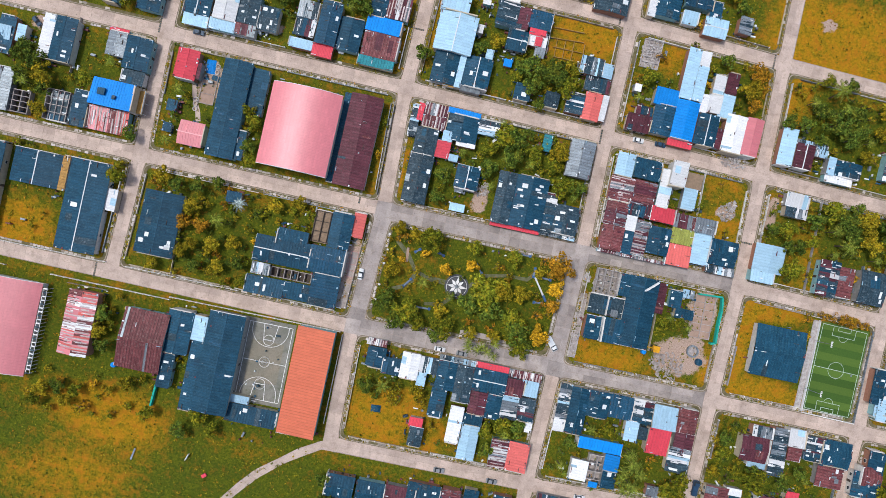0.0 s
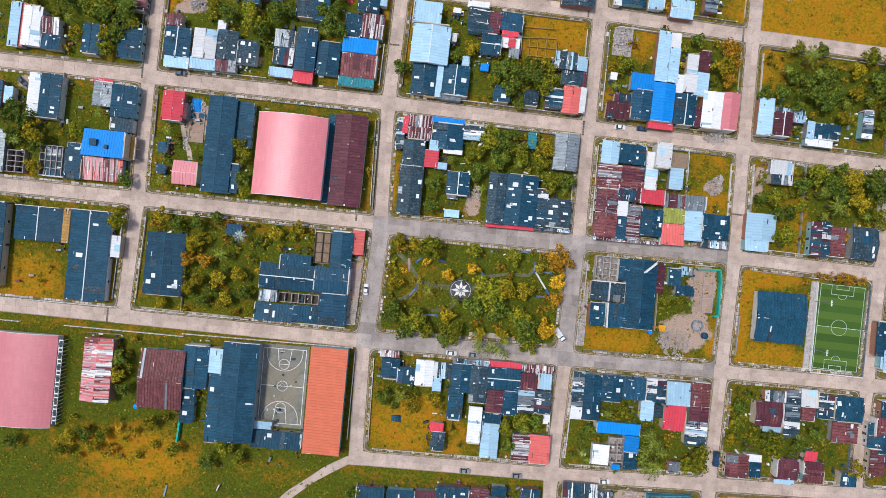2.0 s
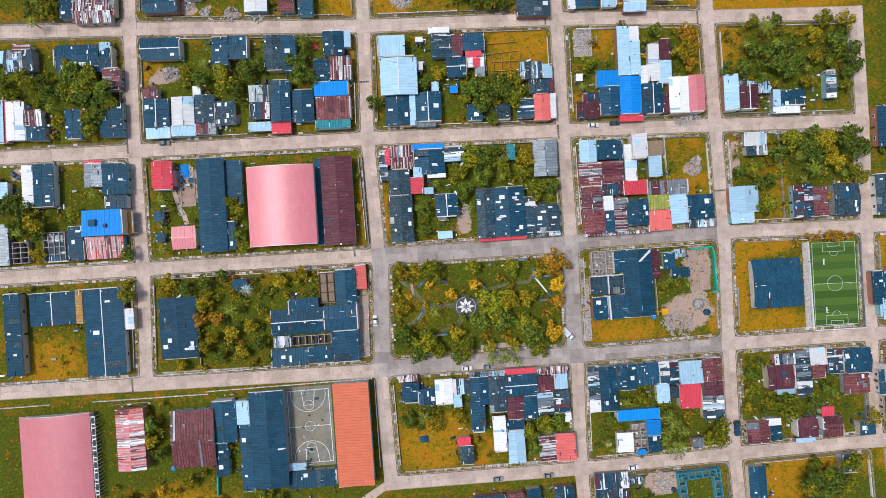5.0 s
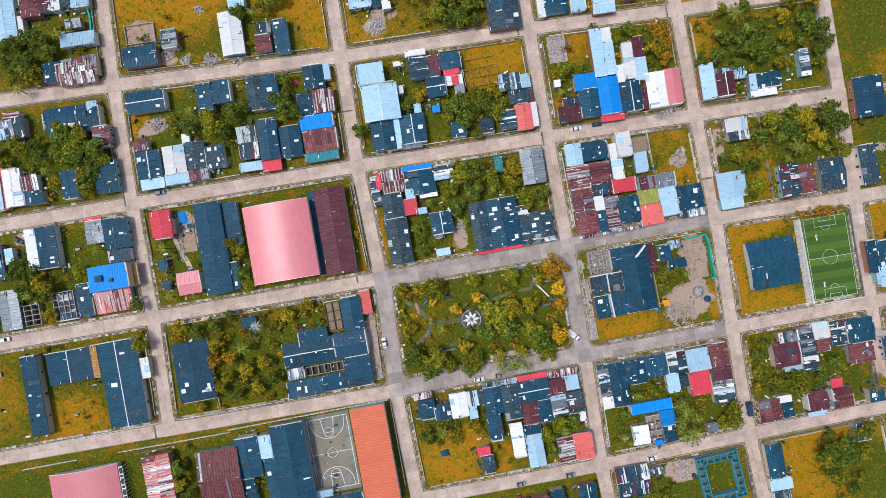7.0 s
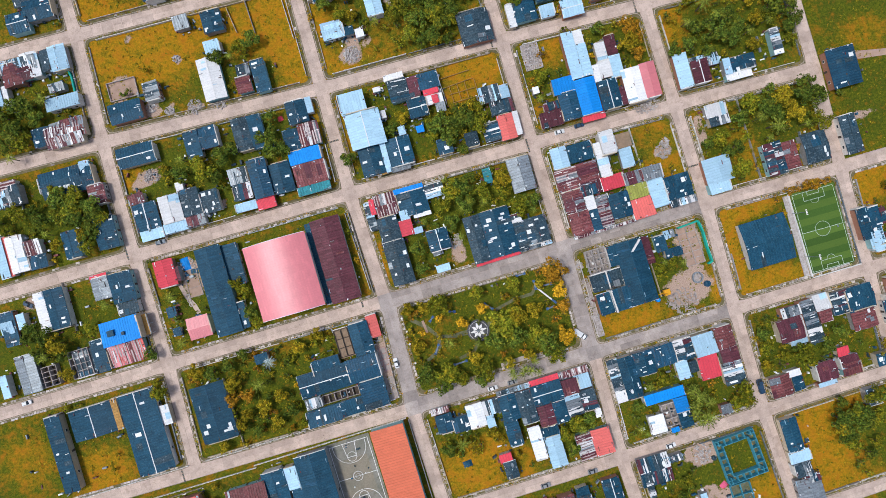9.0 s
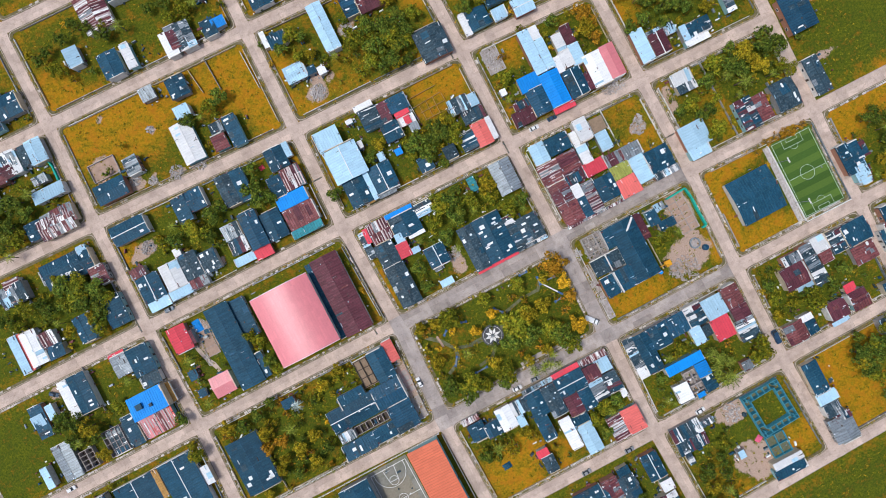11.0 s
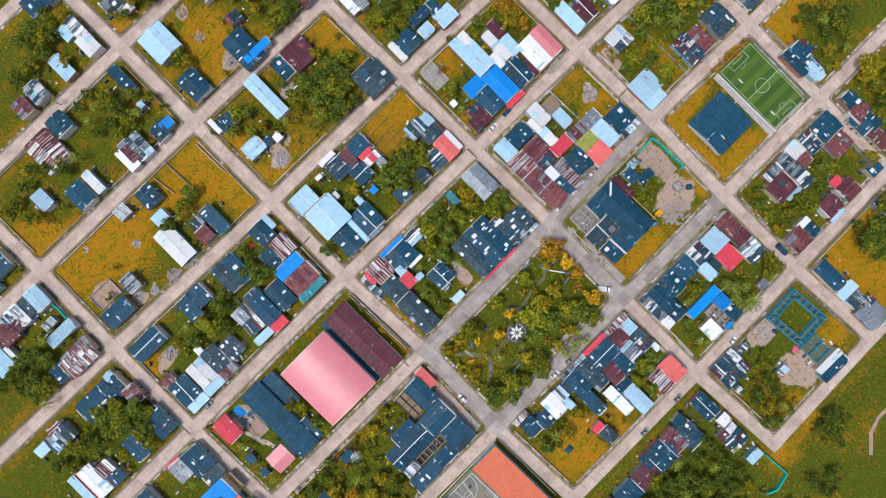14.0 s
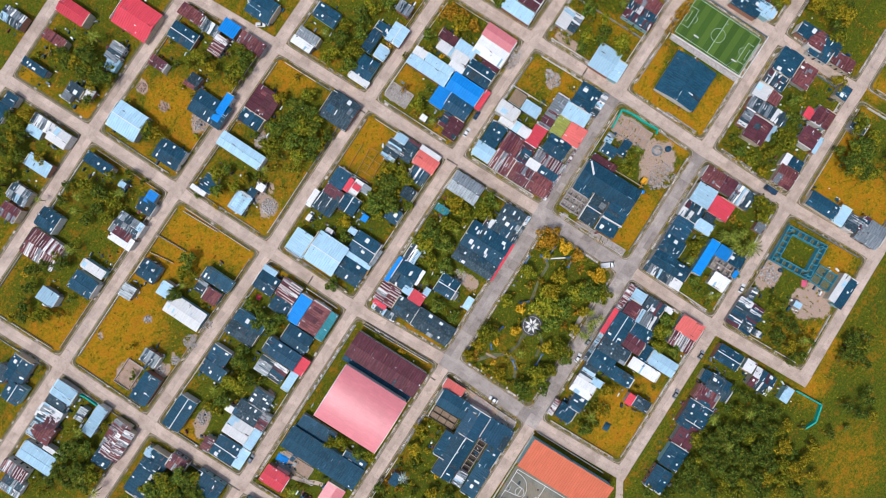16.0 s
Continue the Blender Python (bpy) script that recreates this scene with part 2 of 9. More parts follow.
def box(bm, x0, x1, y0, y1, z0, z1):
    vs = [bm.verts.new(p) for p in ((x0, y0, z0), (x1, y0, z0), (x1, y1, z0), (x0, y1, z0), (x0, y0, z1), (x1, y0, z1), (x1, y1, z1), (x0, y1, z1))]
    for f in ((3, 2, 1, 0), (4, 5, 6, 7), (0, 1, 5, 4), (1, 2, 6, 5), (2, 3, 7, 6), (3, 0, 4, 7)):
        bm.faces.new([vs[i] for i in f])
    return vs


def boxes(*specs):
    bm = bmesh.new()
    for s in specs:
        box(bm, *s)
    return bm


def beam(bm, a, b, r, z=None):
    """A square bar from a to b."""
    a, b = Vector(a), Vector(b)
    d = (b - a).normalized()
    s = d.cross(Vector((0, 0, 1)))
    s = s.normalized() if s.length > 1e-3 else Vector((1, 0, 0))
    u = s.cross(d).normalized()
    vs = [bm.verts.new(p + s * i * r + u * j * (z or r)) for p in (a, b) for i, j in ((-1, -1), (1, -1), (1, 1), (-1, 1))]
    for f in ((0, 1, 2, 3), (7, 6, 5, 4), (0, 4, 5, 1), (1, 5, 6, 2), (2, 6, 7, 3), (3, 7, 4, 0)):
        bm.faces.new([vs[i] for i in f])


def cylinder(bm, x, y, z0, z1, r0, r1, n=12):
    lo = [bm.verts.new((x + r0 * math.cos(i * math.tau / n), y + r0 * math.sin(i * math.tau / n), z0)) for i in range(n)]
    hi = [bm.verts.new((x + r1 * math.cos(i * math.tau / n), y + r1 * math.sin(i * math.tau / n), z1)) for i in range(n)]
    for i in range(n):
        bm.faces.new((lo[i], lo[(i + 1) % n], hi[(i + 1) % n], hi[i]))
    bm.faces.new(hi)


# ---------------------------------------------------------------- houses
TONE = {"navy": "dark navy", "slate": "weathered slate-grey", "steel": "steel-blue", "white": "white", "pale": "pale blue", "grey": "grey zinc", "red": "bright red",
        "coral": "coral red", "pink": "faded pink", "orange": "orange", "maroon": "dark maroon", "rust": "rusty red", "blue": "bright blue", "teal": "teal",
        "lime": "yellow-green", "tan": "bare earth", "yellow": "ochre"}
MIXES = {"rw": ("rust", "white", "maroon", "grey", "rust", "maroon"), "gw": ("grey", "white", "slate", "pale", "grey", "slate"),
         "mg": ("maroon", "grey", "rust", "maroon", "rust", "maroon"), "pw": ("pink", "white", "coral", "pink", "pink", "rust"),
         "dk": ("navy", "slate", "white", "navy", "maroon", "slate")}
MIX_WORDS = {"rw": "patched red and white", "gw": "patched white and grey", "mg": "patched maroon and grey", "pw": "patched pink and white", "dk": "patched dark and rusty"}
rng = random.Random(7)
HOUSES = []
ROOFTOPS = []


def slope_strip(bm, x0, x1, run, h0, h1, thick=0.10):
    """One roof plane piece between x0 and x1; run: its y values from eave to ridge, h0 at the eave, h1 at the ridge."""
    (ya, yb) = run
    vs = [bm.verts.new(p) for p in ((x0, ya, h0), (x1, ya, h0), (x1, yb, h1), (x0, yb, h1), (x0, ya, h0 - thick), (x1, ya, h0 - thick), (x1, yb, h1 - thick), (x0, yb, h1 - thick))]
    for f in ((0, 1, 2, 3), (7, 6, 5, 4), (4, 5, 1, 0), (5, 6, 2, 1), (6, 7, 3, 2), (7, 4, 0, 3)):
        bm.faces.new([vs[i] for i in f])


def rib_profile(x0, x1, step=0.95, high=0.07):
    n = max(2, int((x1 - x0) / step))
    out = [(x0, 0.0)]
    for i in range(1, n):
        x = x0 + (x1 - x0) * i / n
        out += [(x - 0.10, 0.0), (x - 0.05, high), (x + 0.05, high), (x + 0.10, 0.0)]
    return out + [(x1, 0.0)]


def ribbed_sheet(profile, line, thick=0.12):
    """A ribbed sheet in one piece: profile (place, lift) across, line (place, height) along."""
    bm = bmesh.new()
    up = [[bm.verts.new((px_, py_, pz_ + lift)) for px_, lift in profile] for py_, pz_ in line]
    ends = (profile[0][0], profile[-1][0])
    lo = [[bm.verts.new((e, py_, pz_ - thick)) for e in ends] for py_, pz_ in line]
    for j in range(len(line) - 1):
        for i in range(len(profile) - 1):
            bm.faces.new((up[j][i], up[j][i + 1], up[j + 1][i + 1], up[j + 1][i]))
        bm.faces.new((lo[j + 1][0], lo[j + 1][1], lo[j][1], lo[j][0]))
        bm.faces.new((up[j][0], up[j + 1][0], lo[j + 1][0], lo[j][0]))
        bm.faces.new((up[j + 1][-1], up[j][-1], lo[j][1], lo[j + 1][1]))
    bm.faces.new(up[0][::-1] + [lo[0][0], lo[0][1]])
    bm.faces.new(up[-1] + [lo[-1][1], lo[-1][0]])
    return bm


pr = random.Random(12)


def house(x, y, w, d, h, turn, roof, form="gable", lights=0, name="house", ridge_of=0.5, wall=None, say="", cap=False):
    """A building: w along its ridge, d across it. form: gable, shed or flat. lights: pale sheets let into the roof."""
    words = MIX_WORDS.get(roof) or TONE[roof]
    small = w * d < 16
    kind = "shed" if small and name == "house" else name
    label = say or "%s with a %s corrugated metal %s roof" % ("small shed" if small else "low house", words, "gabled" if form == "gable" else "lean-to" if form == "shed" else "flat")
    top = thing(kind, x, y, 0, turn, label, kind.replace("_", " "))
    base = WALLS[rng.randrange(len(WALLS))] if wall is None else WALLS[wall]
    o = 0.35 if min(w, d) > 3 else 0.15
    hw, hd = w / 2, d / 2
    rise = {"gable": min(0.16 * hd, 1.6), "shed": min(0.09 * d, 0.9), "flat": 0.04 * d}[form]
    yr = -hd + d * ridge_of
    ze = h - rise
    bm = bmesh.new()
    zt = ze - 0.16
    for a, b, c, e in ((-hw + o, hw - o, -hd + o, -hd + o + 0.18), (-hw + o, hw - o, hd - o - 0.18, hd - o), (-hw + o, -hw + o + 0.18, -hd + o + 0.18, hd - o - 0.18), (hw - o - 0.18, hw - o, -hd + o + 0.18, hd - o - 0.18)):
        box(bm, a, b, c, e, -0.1, zt)
    part("wall", bm, base, top)
    planes = [((-hd, yr), ze, h), ((hd, yr), ze, h)] if form == "gable" else [((-hd, hd), ze, h)]
    if roof in MIXES:
        cols = MIXES[roof]
        cuts = [-hw]
        while cuts[-1] < hw - 1.6:
            cuts.append(cuts[-1] + rng.choice((0.8, 1.2, 1.7)))
        cuts[-1] = hw
        for run, h0, h1 in planes:
            for a, b in zip(cuts, cuts[1:]):
                bm = bmesh.new()
                lift = rng.uniform(0, 0.06)
                slope_strip(bm, a - 0.03, b + 0.03, run, h0 + lift, h1 + lift, 0.05)
                part("roof_sheet", bm, ROOF[rng.choice(cols)], top)
        if roof in ("rw", "pw"):
            bm = bmesh.new()
            for run, h0, h1 in planes:
                c = -hw + 0.5
                while c < hw - 0.3:
                    f0, f1, t = rng.choice((0.0, 0.0, 0.1, 0.4)), rng.choice((0.6, 0.9, 1.0, 1.0)), rng.choice((0.14, 0.2, 0.26))
                    q = lambda f: run[0] + (run[1] - run[0]) * f
                    slope_strip(bm, c - t, c + t, (q(f0), q(f1)), h0 + (h1 - h0) * f0 + 0.12, h0 + (h1 - h0) * f1 + 0.12, 0.05)
                    c += rng.choice((1.0, 1.15, 1.3))
            tagged(part("patching", bm, FADED, top, "pale faded roof patching"), kind="stuff")
        # thin strips: pale ones as sheet edges, dark ones stand in for shadow lines
        for tone in (cols[1], cols[2], cols[-1]):
            bm = bmesh.new()
            for run, h0, h1 in planes:
                for _ in range(int(w / (2.2 if tone == "white" else 1.5))):
                    c, t = rng.uniform(-hw + 0.2, hw - 0.2), rng.choice((0.09, 0.12, 0.18))
                    f0 = rng.choice((0.0, 0.0, 0.2, 0.45))
                    f1 = min(1.0, f0 + rng.choice((0.2, 0.35, 0.6)))
                    q = lambda f: run[0] + (run[1] - run[0]) * f
                    slope_strip(bm, c - t, c + t, (q(f0), q(f1)), h0 + (h1 - h0) * f0 + 0.11, h0 + (h1 - h0) * f1 + 0.11, 0.06)
            tagged(part("battening", bm, ROOF[tone], top), kind="stuff")
    else:
        line = [(-hd, ze), (yr, h), (hd, ze)] if form == "gable" else [(-hd, ze), (hd, h)]
        part("roof", ribbed_sheet(rib_profile(-hw, hw), line), ROOF[roof], top)
        if form == "gable":
            bm = bmesh.new()
            beam(bm, (-hw - 0.05, yr, h + 0.05), (hw + 0.05, yr, h + 0.05), 0.16, 0.05)
            part("ridge_cap", bm, SKYLIGHT if cap or (name == "house" and rng.random() < 0.15) else ROOF[roof], top)
    HOUSES.append((x, y, max(w, d) / 2))
    ROOFTOPS.append((pose(x, y, 0, 0, 0, turn), hw, hd, planes, roof))
    if name == "house" and w * d > 28 and pr.random() < 0.75:
        s = pr.choice((-1, 1))
        zf = h + pr.uniform(-0.15, 0.3)
        a, b = (hw + 0.02, hw + pr.choice((0.22, 0.3, 0.4)))
        e0, e1 = -hd + pr.uniform(0, 0.15) * d, hd - pr.uniform(0, 0.2) * d
        part("side_wall", boxes((min(s * a, s * b), max(s * a, s * b), e0, e1, -0.1, zf)), WALLS[pr.choice((0, 0, 1))], top, "pale plastered side wall")
    if rng.random() < 0.4 and min(w, d) > 3.5 and roof not in MIXES:
        s = rng.choice((-1, 1))
        part("verge_strip", boxes((s * hw - 0.16, s * hw + 0.16, -hd, hd, ze - 0.2, ze - 0.05)), SKYLIGHT, top, "pale metal verge strip")
    if w * d > 42:
        s = rng.choice((-1, 1))
        yw = s * (hd - o)
        part("door", boxes((-0.45, 0.45, min(yw, yw + s * 0.05), max(yw, yw + s * 0.05), 0.0, 2.05)), TIMBER, top, "dark timber door")
        for u in (-hw * 0.55, hw * 0.55):
            win = part("window", boxes((u - 0.65, u + 0.65, min(yw, yw + s * 0.06), max(yw, yw + s * 0.06), 0.95, 2.1)), WHITE_PAINT, top)
            part("pane", boxes((u - 0.55, u + 0.55, min(yw + s * 0.06, yw + s * 0.08), max(yw + s * 0.06, yw + s * 0.08), 1.05, 2.0)), GLASS_DARK, win)
    odd = {"navy": ("steel", "slate", "steel", "slate"), "slate": ("grey", "navy", "steel"), "steel": ("navy", "slate"), "white": ("pale",), "maroon": ("rust", "slate"), "rust": ("maroon", "grey")}.get(roof, ())
    for i in range(min(2, int(w * d / 34)) if odd else 0):
        run, h0, h1 = planes[rng.randrange(len(planes))]
        px_, sx = rng.uniform(-hw * 0.85, hw * 0.85), rng.choice((0.4, 0.42, 0.85, 1.3))
        f0 = rng.choice((0.0, 0.0, 0.3, 0.5))
        f1 = min(1.0, f0 + rng.choice((0.35, 0.5, 1.0)))
        bm = bmesh.new()
        q = lambda f: run[0] + (run[1] - run[0]) * f
        slope_strip(bm, px_ - sx, px_ + sx, (q(f0), q(f1)), h0 + (h1 - h0) * f0 + 0.085, h0 + (h1 - h0) * f1 + 0.085, 0.05)
        part("roof_sheet", bm, ROOF[rng.choice(odd)], top, "replaced roof sheet of another tone")
    for i in range(lights):
        run, h0, h1 = planes[i % len(planes)]
        px_, sx = rng.uniform(-hw * 0.8, hw * 0.8), rng.choice((0.2, 0.3, 0.42, 0.42, 0.8))
        f0 = rng.uniform(0.08, 0.6)
        f1 = min(f0 + rng.uniform(0.15, 0.4), 0.95)
        bm = bmesh.new()
        q = lambda f: run[0] + (run[1] - run[0]) * f
        slope_strip(bm, px_ - sx, px_ + sx, (q(f0), q(f1)), h0 + (h1 - h0) * f0 + 0.09, h0 + (h1 - h0) * f1 + 0.09, 0.05)
        part("skylight", bm, SKYLIGHT, top, "pale translucent roof sheet")
    return top


def arched_hall(x, y, w, d, h, turn, roof, say):
    """A hall under a barrel roof; the vault runs along local y."""
    top = thing("sports_hall", x, y, 0, turn, say, "hall")
    hw, hd, rise, n = w / 2, d / 2, 2.6, 18
    part("wall", boxes((-hw + 0.4, -hw + 0.65, -hd + 0.5, hd - 0.5, -0.1, h - rise), (hw - 0.65, hw - 0.4, -hd + 0.5, hd - 0.5, -0.1, h - rise),
                       (-hw + 0.65, hw - 0.65, -hd + 0.5, -hd + 0.7, -0.1, h - rise), (-hw + 0.65, hw - 0.65, hd - 0.7, hd - 0.5, -0.1, h - rise)), WALLS[0], top)
    def arc(i):
        u = -1 + 2 * i / n
        return u * hw, h - rise * u * u
    bm = ribbed_sheet(rib_profile(-hd, hd, 1.0, 0.03), [arc(i) for i in range(n + 1)])
    bm.transform(Matrix.Rotation(math.pi / 2, 4, "Z"))
    part("roof", bm, ROOF[roof], top)
    bm = bmesh.new()
    for s in (-hd - 0.02, hd + 0.02):
        for i in range(n):
            (xa, za), (xb, zb) = arc(i), arc(i + 1)
            beam(bm, (xa, s, za - 0.2), (xb, s, zb - 0.2), 0.08, 0.22)
    part("verge_trim", bm, WHITE_PAINT, top, "white painted verge")
    return top


# ---------------------------------------------------------------- plants
def leaf_quad(bm, c, n, size, r):
    t = Vector((r.uniform(-1, 1), r.uniform(-1, 1), r.uniform(-1, 1)))
    a = n.cross(t).normalized() * size
    b = n.cross(a).normalized() * size * r.uniform(0.5, 0.8)
    bm.faces.new([bm.verts.new(c + v) for v in (-a, -b, a, b)])


def make_tree(seed, leaf, radius=3.5, height=6.5, clumps=24, leaves=44, name="tree"):
    """Tapered trunk, limbs, and a crown of leafy clumps with gaps between them."""
    r = random.Random(seed)
    root = thing(name, 0, 0)
    bm = bmesh.new()
    cylinder(bm, 0, 0, -0.2, height * 0.55, 0.24, 0.13, 8)
    centres = []
    for i in range(clumps):
        a, q = r.uniform(0, math.tau), math.sqrt(r.uniform(0, 1))
        rr = radius * q * (0.82 + 0.25 * math.sin(3 * a + seed))
        z = height * (0.62 + 0.30 * math.sqrt(max(0, 1 - q * q * 0.9))) + r.uniform(-0.6, 0.5)
        centres.append((Vector((rr * math.cos(a), rr * math.sin(a), z)), radius * r.uniform(0.20, 0.36)))
    for c, s in centres[: min(9, clumps)]:
        beam(bm, (0, 0, height * 0.42), c, 0.06)
    part("trunk", bm, BARK, root)
    bm = bmesh.new()
    for c, s in centres:
        for j in range(leaves):
            v = Vector((r.gauss(0, 1), r.gauss(0, 1), r.gauss(0.25, 0.8))).normalized()
            n = (v + Vector((r.uniform(-0.6, 0.6), r.uniform(-0.6, 0.6), r.uniform(0.3, 1.6)))).normalized()
            leaf_quad(bm, c + Vector((v.x * s, v.y * s, v.z * s * 0.75)) * r.uniform(0.6, 1.08), n, radius * r.uniform(0.06, 0.115), r)
    part("crown", bm, LEAF[leaf], root)
    return root


def make_palm(seed, leaf="palm", height=6.5, fronds=12, length=3.0):
    """Slim curved trunk and a star of arched, feathered fronds."""
    r = random.Random(seed)
    root = thing("palm_tree", 0, 0)
    bm = bmesh.new()
    pts = [Vector((0.5 * (k / 4) ** 2, 0, height * k / 4 - 0.15)) for k in range(5)]
    for a, b in zip(pts, pts[1:]):
        beam(bm, a, b, 0.15)
    part("trunk", bm, BARK, root)
    hub = pts[-1]
    for k in range(fronds):
        bm = bmesh.new()
        a = k * math.tau / fronds + r.uniform(-0.2, 0.2)
        ln, droop = length * r.uniform(0.75, 1.1), r.uniform(0.35, 1.0)
        d, s = Vector((math.cos(a), math.sin(a), 0)), Vector((-math.sin(a), math.cos(a), 0))
        spine = [hub + d * ln * u + Vector((0, 0, 0.9 * u - 1.9 * droop * u * u)) for u in (0, 0.25, 0.5, 0.75, 1.0)]
        for i in range(4):
            for m in range(2):
                p = spine[i].lerp(spine[i + 1], m / 2)
                q = spine[i].lerp(spine[i + 1], m / 2 + 0.42)
                wdt = length * 0.17 * (1 - 0.75 * abs((i + m / 2) / 4 - 0.35)) * r.uniform(0.8, 1.15)
                for sign in (-1, 1):
                    tip = p.lerp(q, 0.8) + s * sign * wdt + d * wdt * 0.55 + Vector((0, 0, -0.25 * wdt))
                    bm.faces.new([bm.verts.new(v) for v in (p, q, tip)])
        part("frond", bm, LEAF[leaf], root)
    return root


TREES = {}
PLACED = {}


WOODS = []


def far_wood(x, y):
    return x > 150 or y > 150 or y < -82 or x < -150


def to_street(x, y):
    """Distance to the middle of the nearest street."""
    best = 99.0
    for (i, j), (ax, ay) in NODE.items():
        for b in ((i + 1, j), (i, j + 1)):
            if b in NODE and ((i, j), b) not in NO_STREET:
                bx, by = NODE[b]
                t = max(0, min(1, ((x - ax) * (bx - ax) + (y - ay) * (by - ay)) / ((bx - ax) ** 2 + (by - ay) ** 2)))
                best = min(best, math.hypot(x - ax - t * (bx - ax), y - ay - t * (by - ay)))
    return best


def tree(x, y, r, leaf="green"):
    """Plants a tree of crown radius r: the first of a shape is built, the others are copies of it."""
    if to_street(x, y) < 3.2:
        return
    shrub = r < 2.3
    words = {"green": "broad leafy tree with a green crown", "deep": "dense dark green leafy tree", "olive": "leafy tree with an olive-green crown", "gold": "tree in golden-yellow blossom",
             "amber": "tree with an amber-brown dry crown"}[leaf]
    key = (leaf, shrub, rng.randrange(2 if shrub else 3))
    s = r / (2.0 if shrub else 3.5)
    m = pose(x, y, 0, 0, 0, rng.uniform(0, 360)) @ Matrix.Diagonal((s, s, s if shrub else max(0.6, min(1.25, 0.35 + 0.65 * s)), 1))
    if not shrub and far_wood(x, y):
        WOODS.append((leaf, m))
        return
    if key not in TREES:
        TREES[key] = ob = make_tree(len(TREES) * 7 + 3, leaf, *((2.0, 2.6, 9, 40) if shrub else ()), name="shrub" if shrub else "tree")
    else:
        ob = copy_thing(TREES[key], Matrix())
    ob.matrix_world = m
    return tagged(ob, words.replace("tree", "bush") if shrub else words, "shrub" if shrub else "tree", "shrubs of the town" if shrub else "trees of the town")


BUSHES = []
ur = random.Random(77)


def undergrowth(x0, y0, x1, y1, n, mix, lo=1.1, hi=2.2):
    """Scrub sown over a plot."""
    for _ in range(n):
        r, x, y = ur.uniform(lo, hi), ur.uniform(x0, x1), ur.uniform(y0, y1)
        if to_street(x, y) < 5.4:
            continue
        BUSHES.append((ur.choice(mix), pose(x, y, 0, 0, 0, ur.uniform(0, 360)) @ Matrix.Diagonal((r / 2, r / 2, r / 2, 1))))


def join_plants(stock, name, words, shape):
    for leaf in sorted({k for k, _ in stock}):
        sources = []
        for seed in (5, 17, 31):
            src = make_tree(seed, leaf, **shape)
            sources.append([(np.array([v.co for v in o.data.vertices]), [tuple(p.vertices) for p in o.data.polygons]) for o in sorted(src.children, key=lambda o: "crown" in o.name)])
            for o in (*src.children, src):
                bpy.data.objects.remove(o)
        top = thing(name, 0, 0, 0, 0, words % {"green": "green", "deep": "dark green", "olive": "olive-green", "gold": "golden", "amber": "amber"}[leaf], name, kind="stuff")
        for k, (piece, mat_) in enumerate((("stems", BARK), ("foliage", LEAF[leaf]))):
            vs, fs, n = [], [], 0
            for i, (_, m) in enumerate([w for w in stock if w[0] == leaf]):
                co, faces = sources[i % 3][k]
                a = np.array(m)
                vs.append(co @ a[:3, :3].T + a[:3, 3])
                fs += [tuple(n + j for j in f) for f in faces]
                n += len(co)
            me = bpy.data.meshes.new(piece)
            me.from_pydata(np.concatenate(vs).tolist(), [], fs)
            me.materials.append(mat_)
            ob = new(piece, me)
            ob.parent = top
            tagged(ob, kind="stuff")


def plant_woods():
    """The outlying trees and the scrub, joined by leaf colour."""
    join_plants(WOODS, "woodland", "stand of %s outlying leafy trees", dict(clumps=20, leaves=36))
    join_plants(BUSHES, "undergrowth", "scattered %s scrub and bushes", dict(radius=2.0, height=2.4, clumps=8, leaves=36))


def palm(x, y, r, leaf="palm"):
    key = (leaf, rng.randrange(2))
    if key not in TREES:
        TREES[key] = make_palm(len(TREES) * 5 + 1, leaf)
        ob = TREES[key]
    else:
        ob = copy_thing(TREES[key], Matrix())
    s = r / 3.0
    ob.matrix_world = pose(x, y, 0, 0, 0, rng.uniform(0, 360)) @ Matrix.Diagonal((s, s, 0.5 + 0.5 * s, 1))
    return tagged(ob, "palm with a star of feathered green fronds" if leaf == "palm" else "pale silvery-green fan palm", "palm tree", "palms of the town")


# ---------------------------------------------------------------- where the grass is dry, and where the earth is bare
DRY, BARE = [], []
DRY.append((-160.9, -8.9, 13.0, 9.8, 0.9))
DRY.append((-143.9, 58.1, 8.7, 8.7, 0.1))
DRY.append((-134.4, -68.7, 23.9, 8.7, 0.35))
DRY.append((-110.9, -70.7, 19.5, 10.9, 0.7))
DRY.append((-115.5, -82.2, 25.1, 14.6, 0.45))
DRY.append((-128.5, -99.7, 29.3, 10.5, 0.6))
DRY.append((-63.7, -74.6, 17.4, 5.4, 0.3))
DRY.append((-17.6, -52.8, 11.9, 11.9, 1.0))
DRY.append((-7.9, -46.2, 6.5, 6.5, 0.9))
DRY.append((3.0, -54.8, 5.4, 8.7, 0.7))
DRY.append((27.4, 99.9, 13.0, 9.8, 0.85))
DRY.append((18.7, 92.1, 5.4, 3.3, 0.6))
DRY.append((132.9, 112.8, 26.0, 5.4, 1.0))
DRY.append((60.2, 98.3, 6.5, 6.5, 0.7))
DRY.append((51.7, 76.3, 5.4, 6.5, 0.3))
DRY.append((90.3, 53.9, 8.2, 8.2, 0.45))
DRY.append((89.3, 41.9, 8.7, 5.4, 0.8))
DRY.append((61.4, -13.0, 14.1, 6.1, 1.0))
DRY.append((96.4, -10.5, 3.0, 6.5, 1.0))
DRY.append((118.5, -14.6, 15.2, 5.4, 1.1))
DRY.append((116.0, 14.9, 13.0, 4.3, 1.1))
DRY.append((108.4, 0.6, 3.9, 17.4, 0.9))
DRY.append((110.9, 94.8, 5.4, 10.9, 0.7))
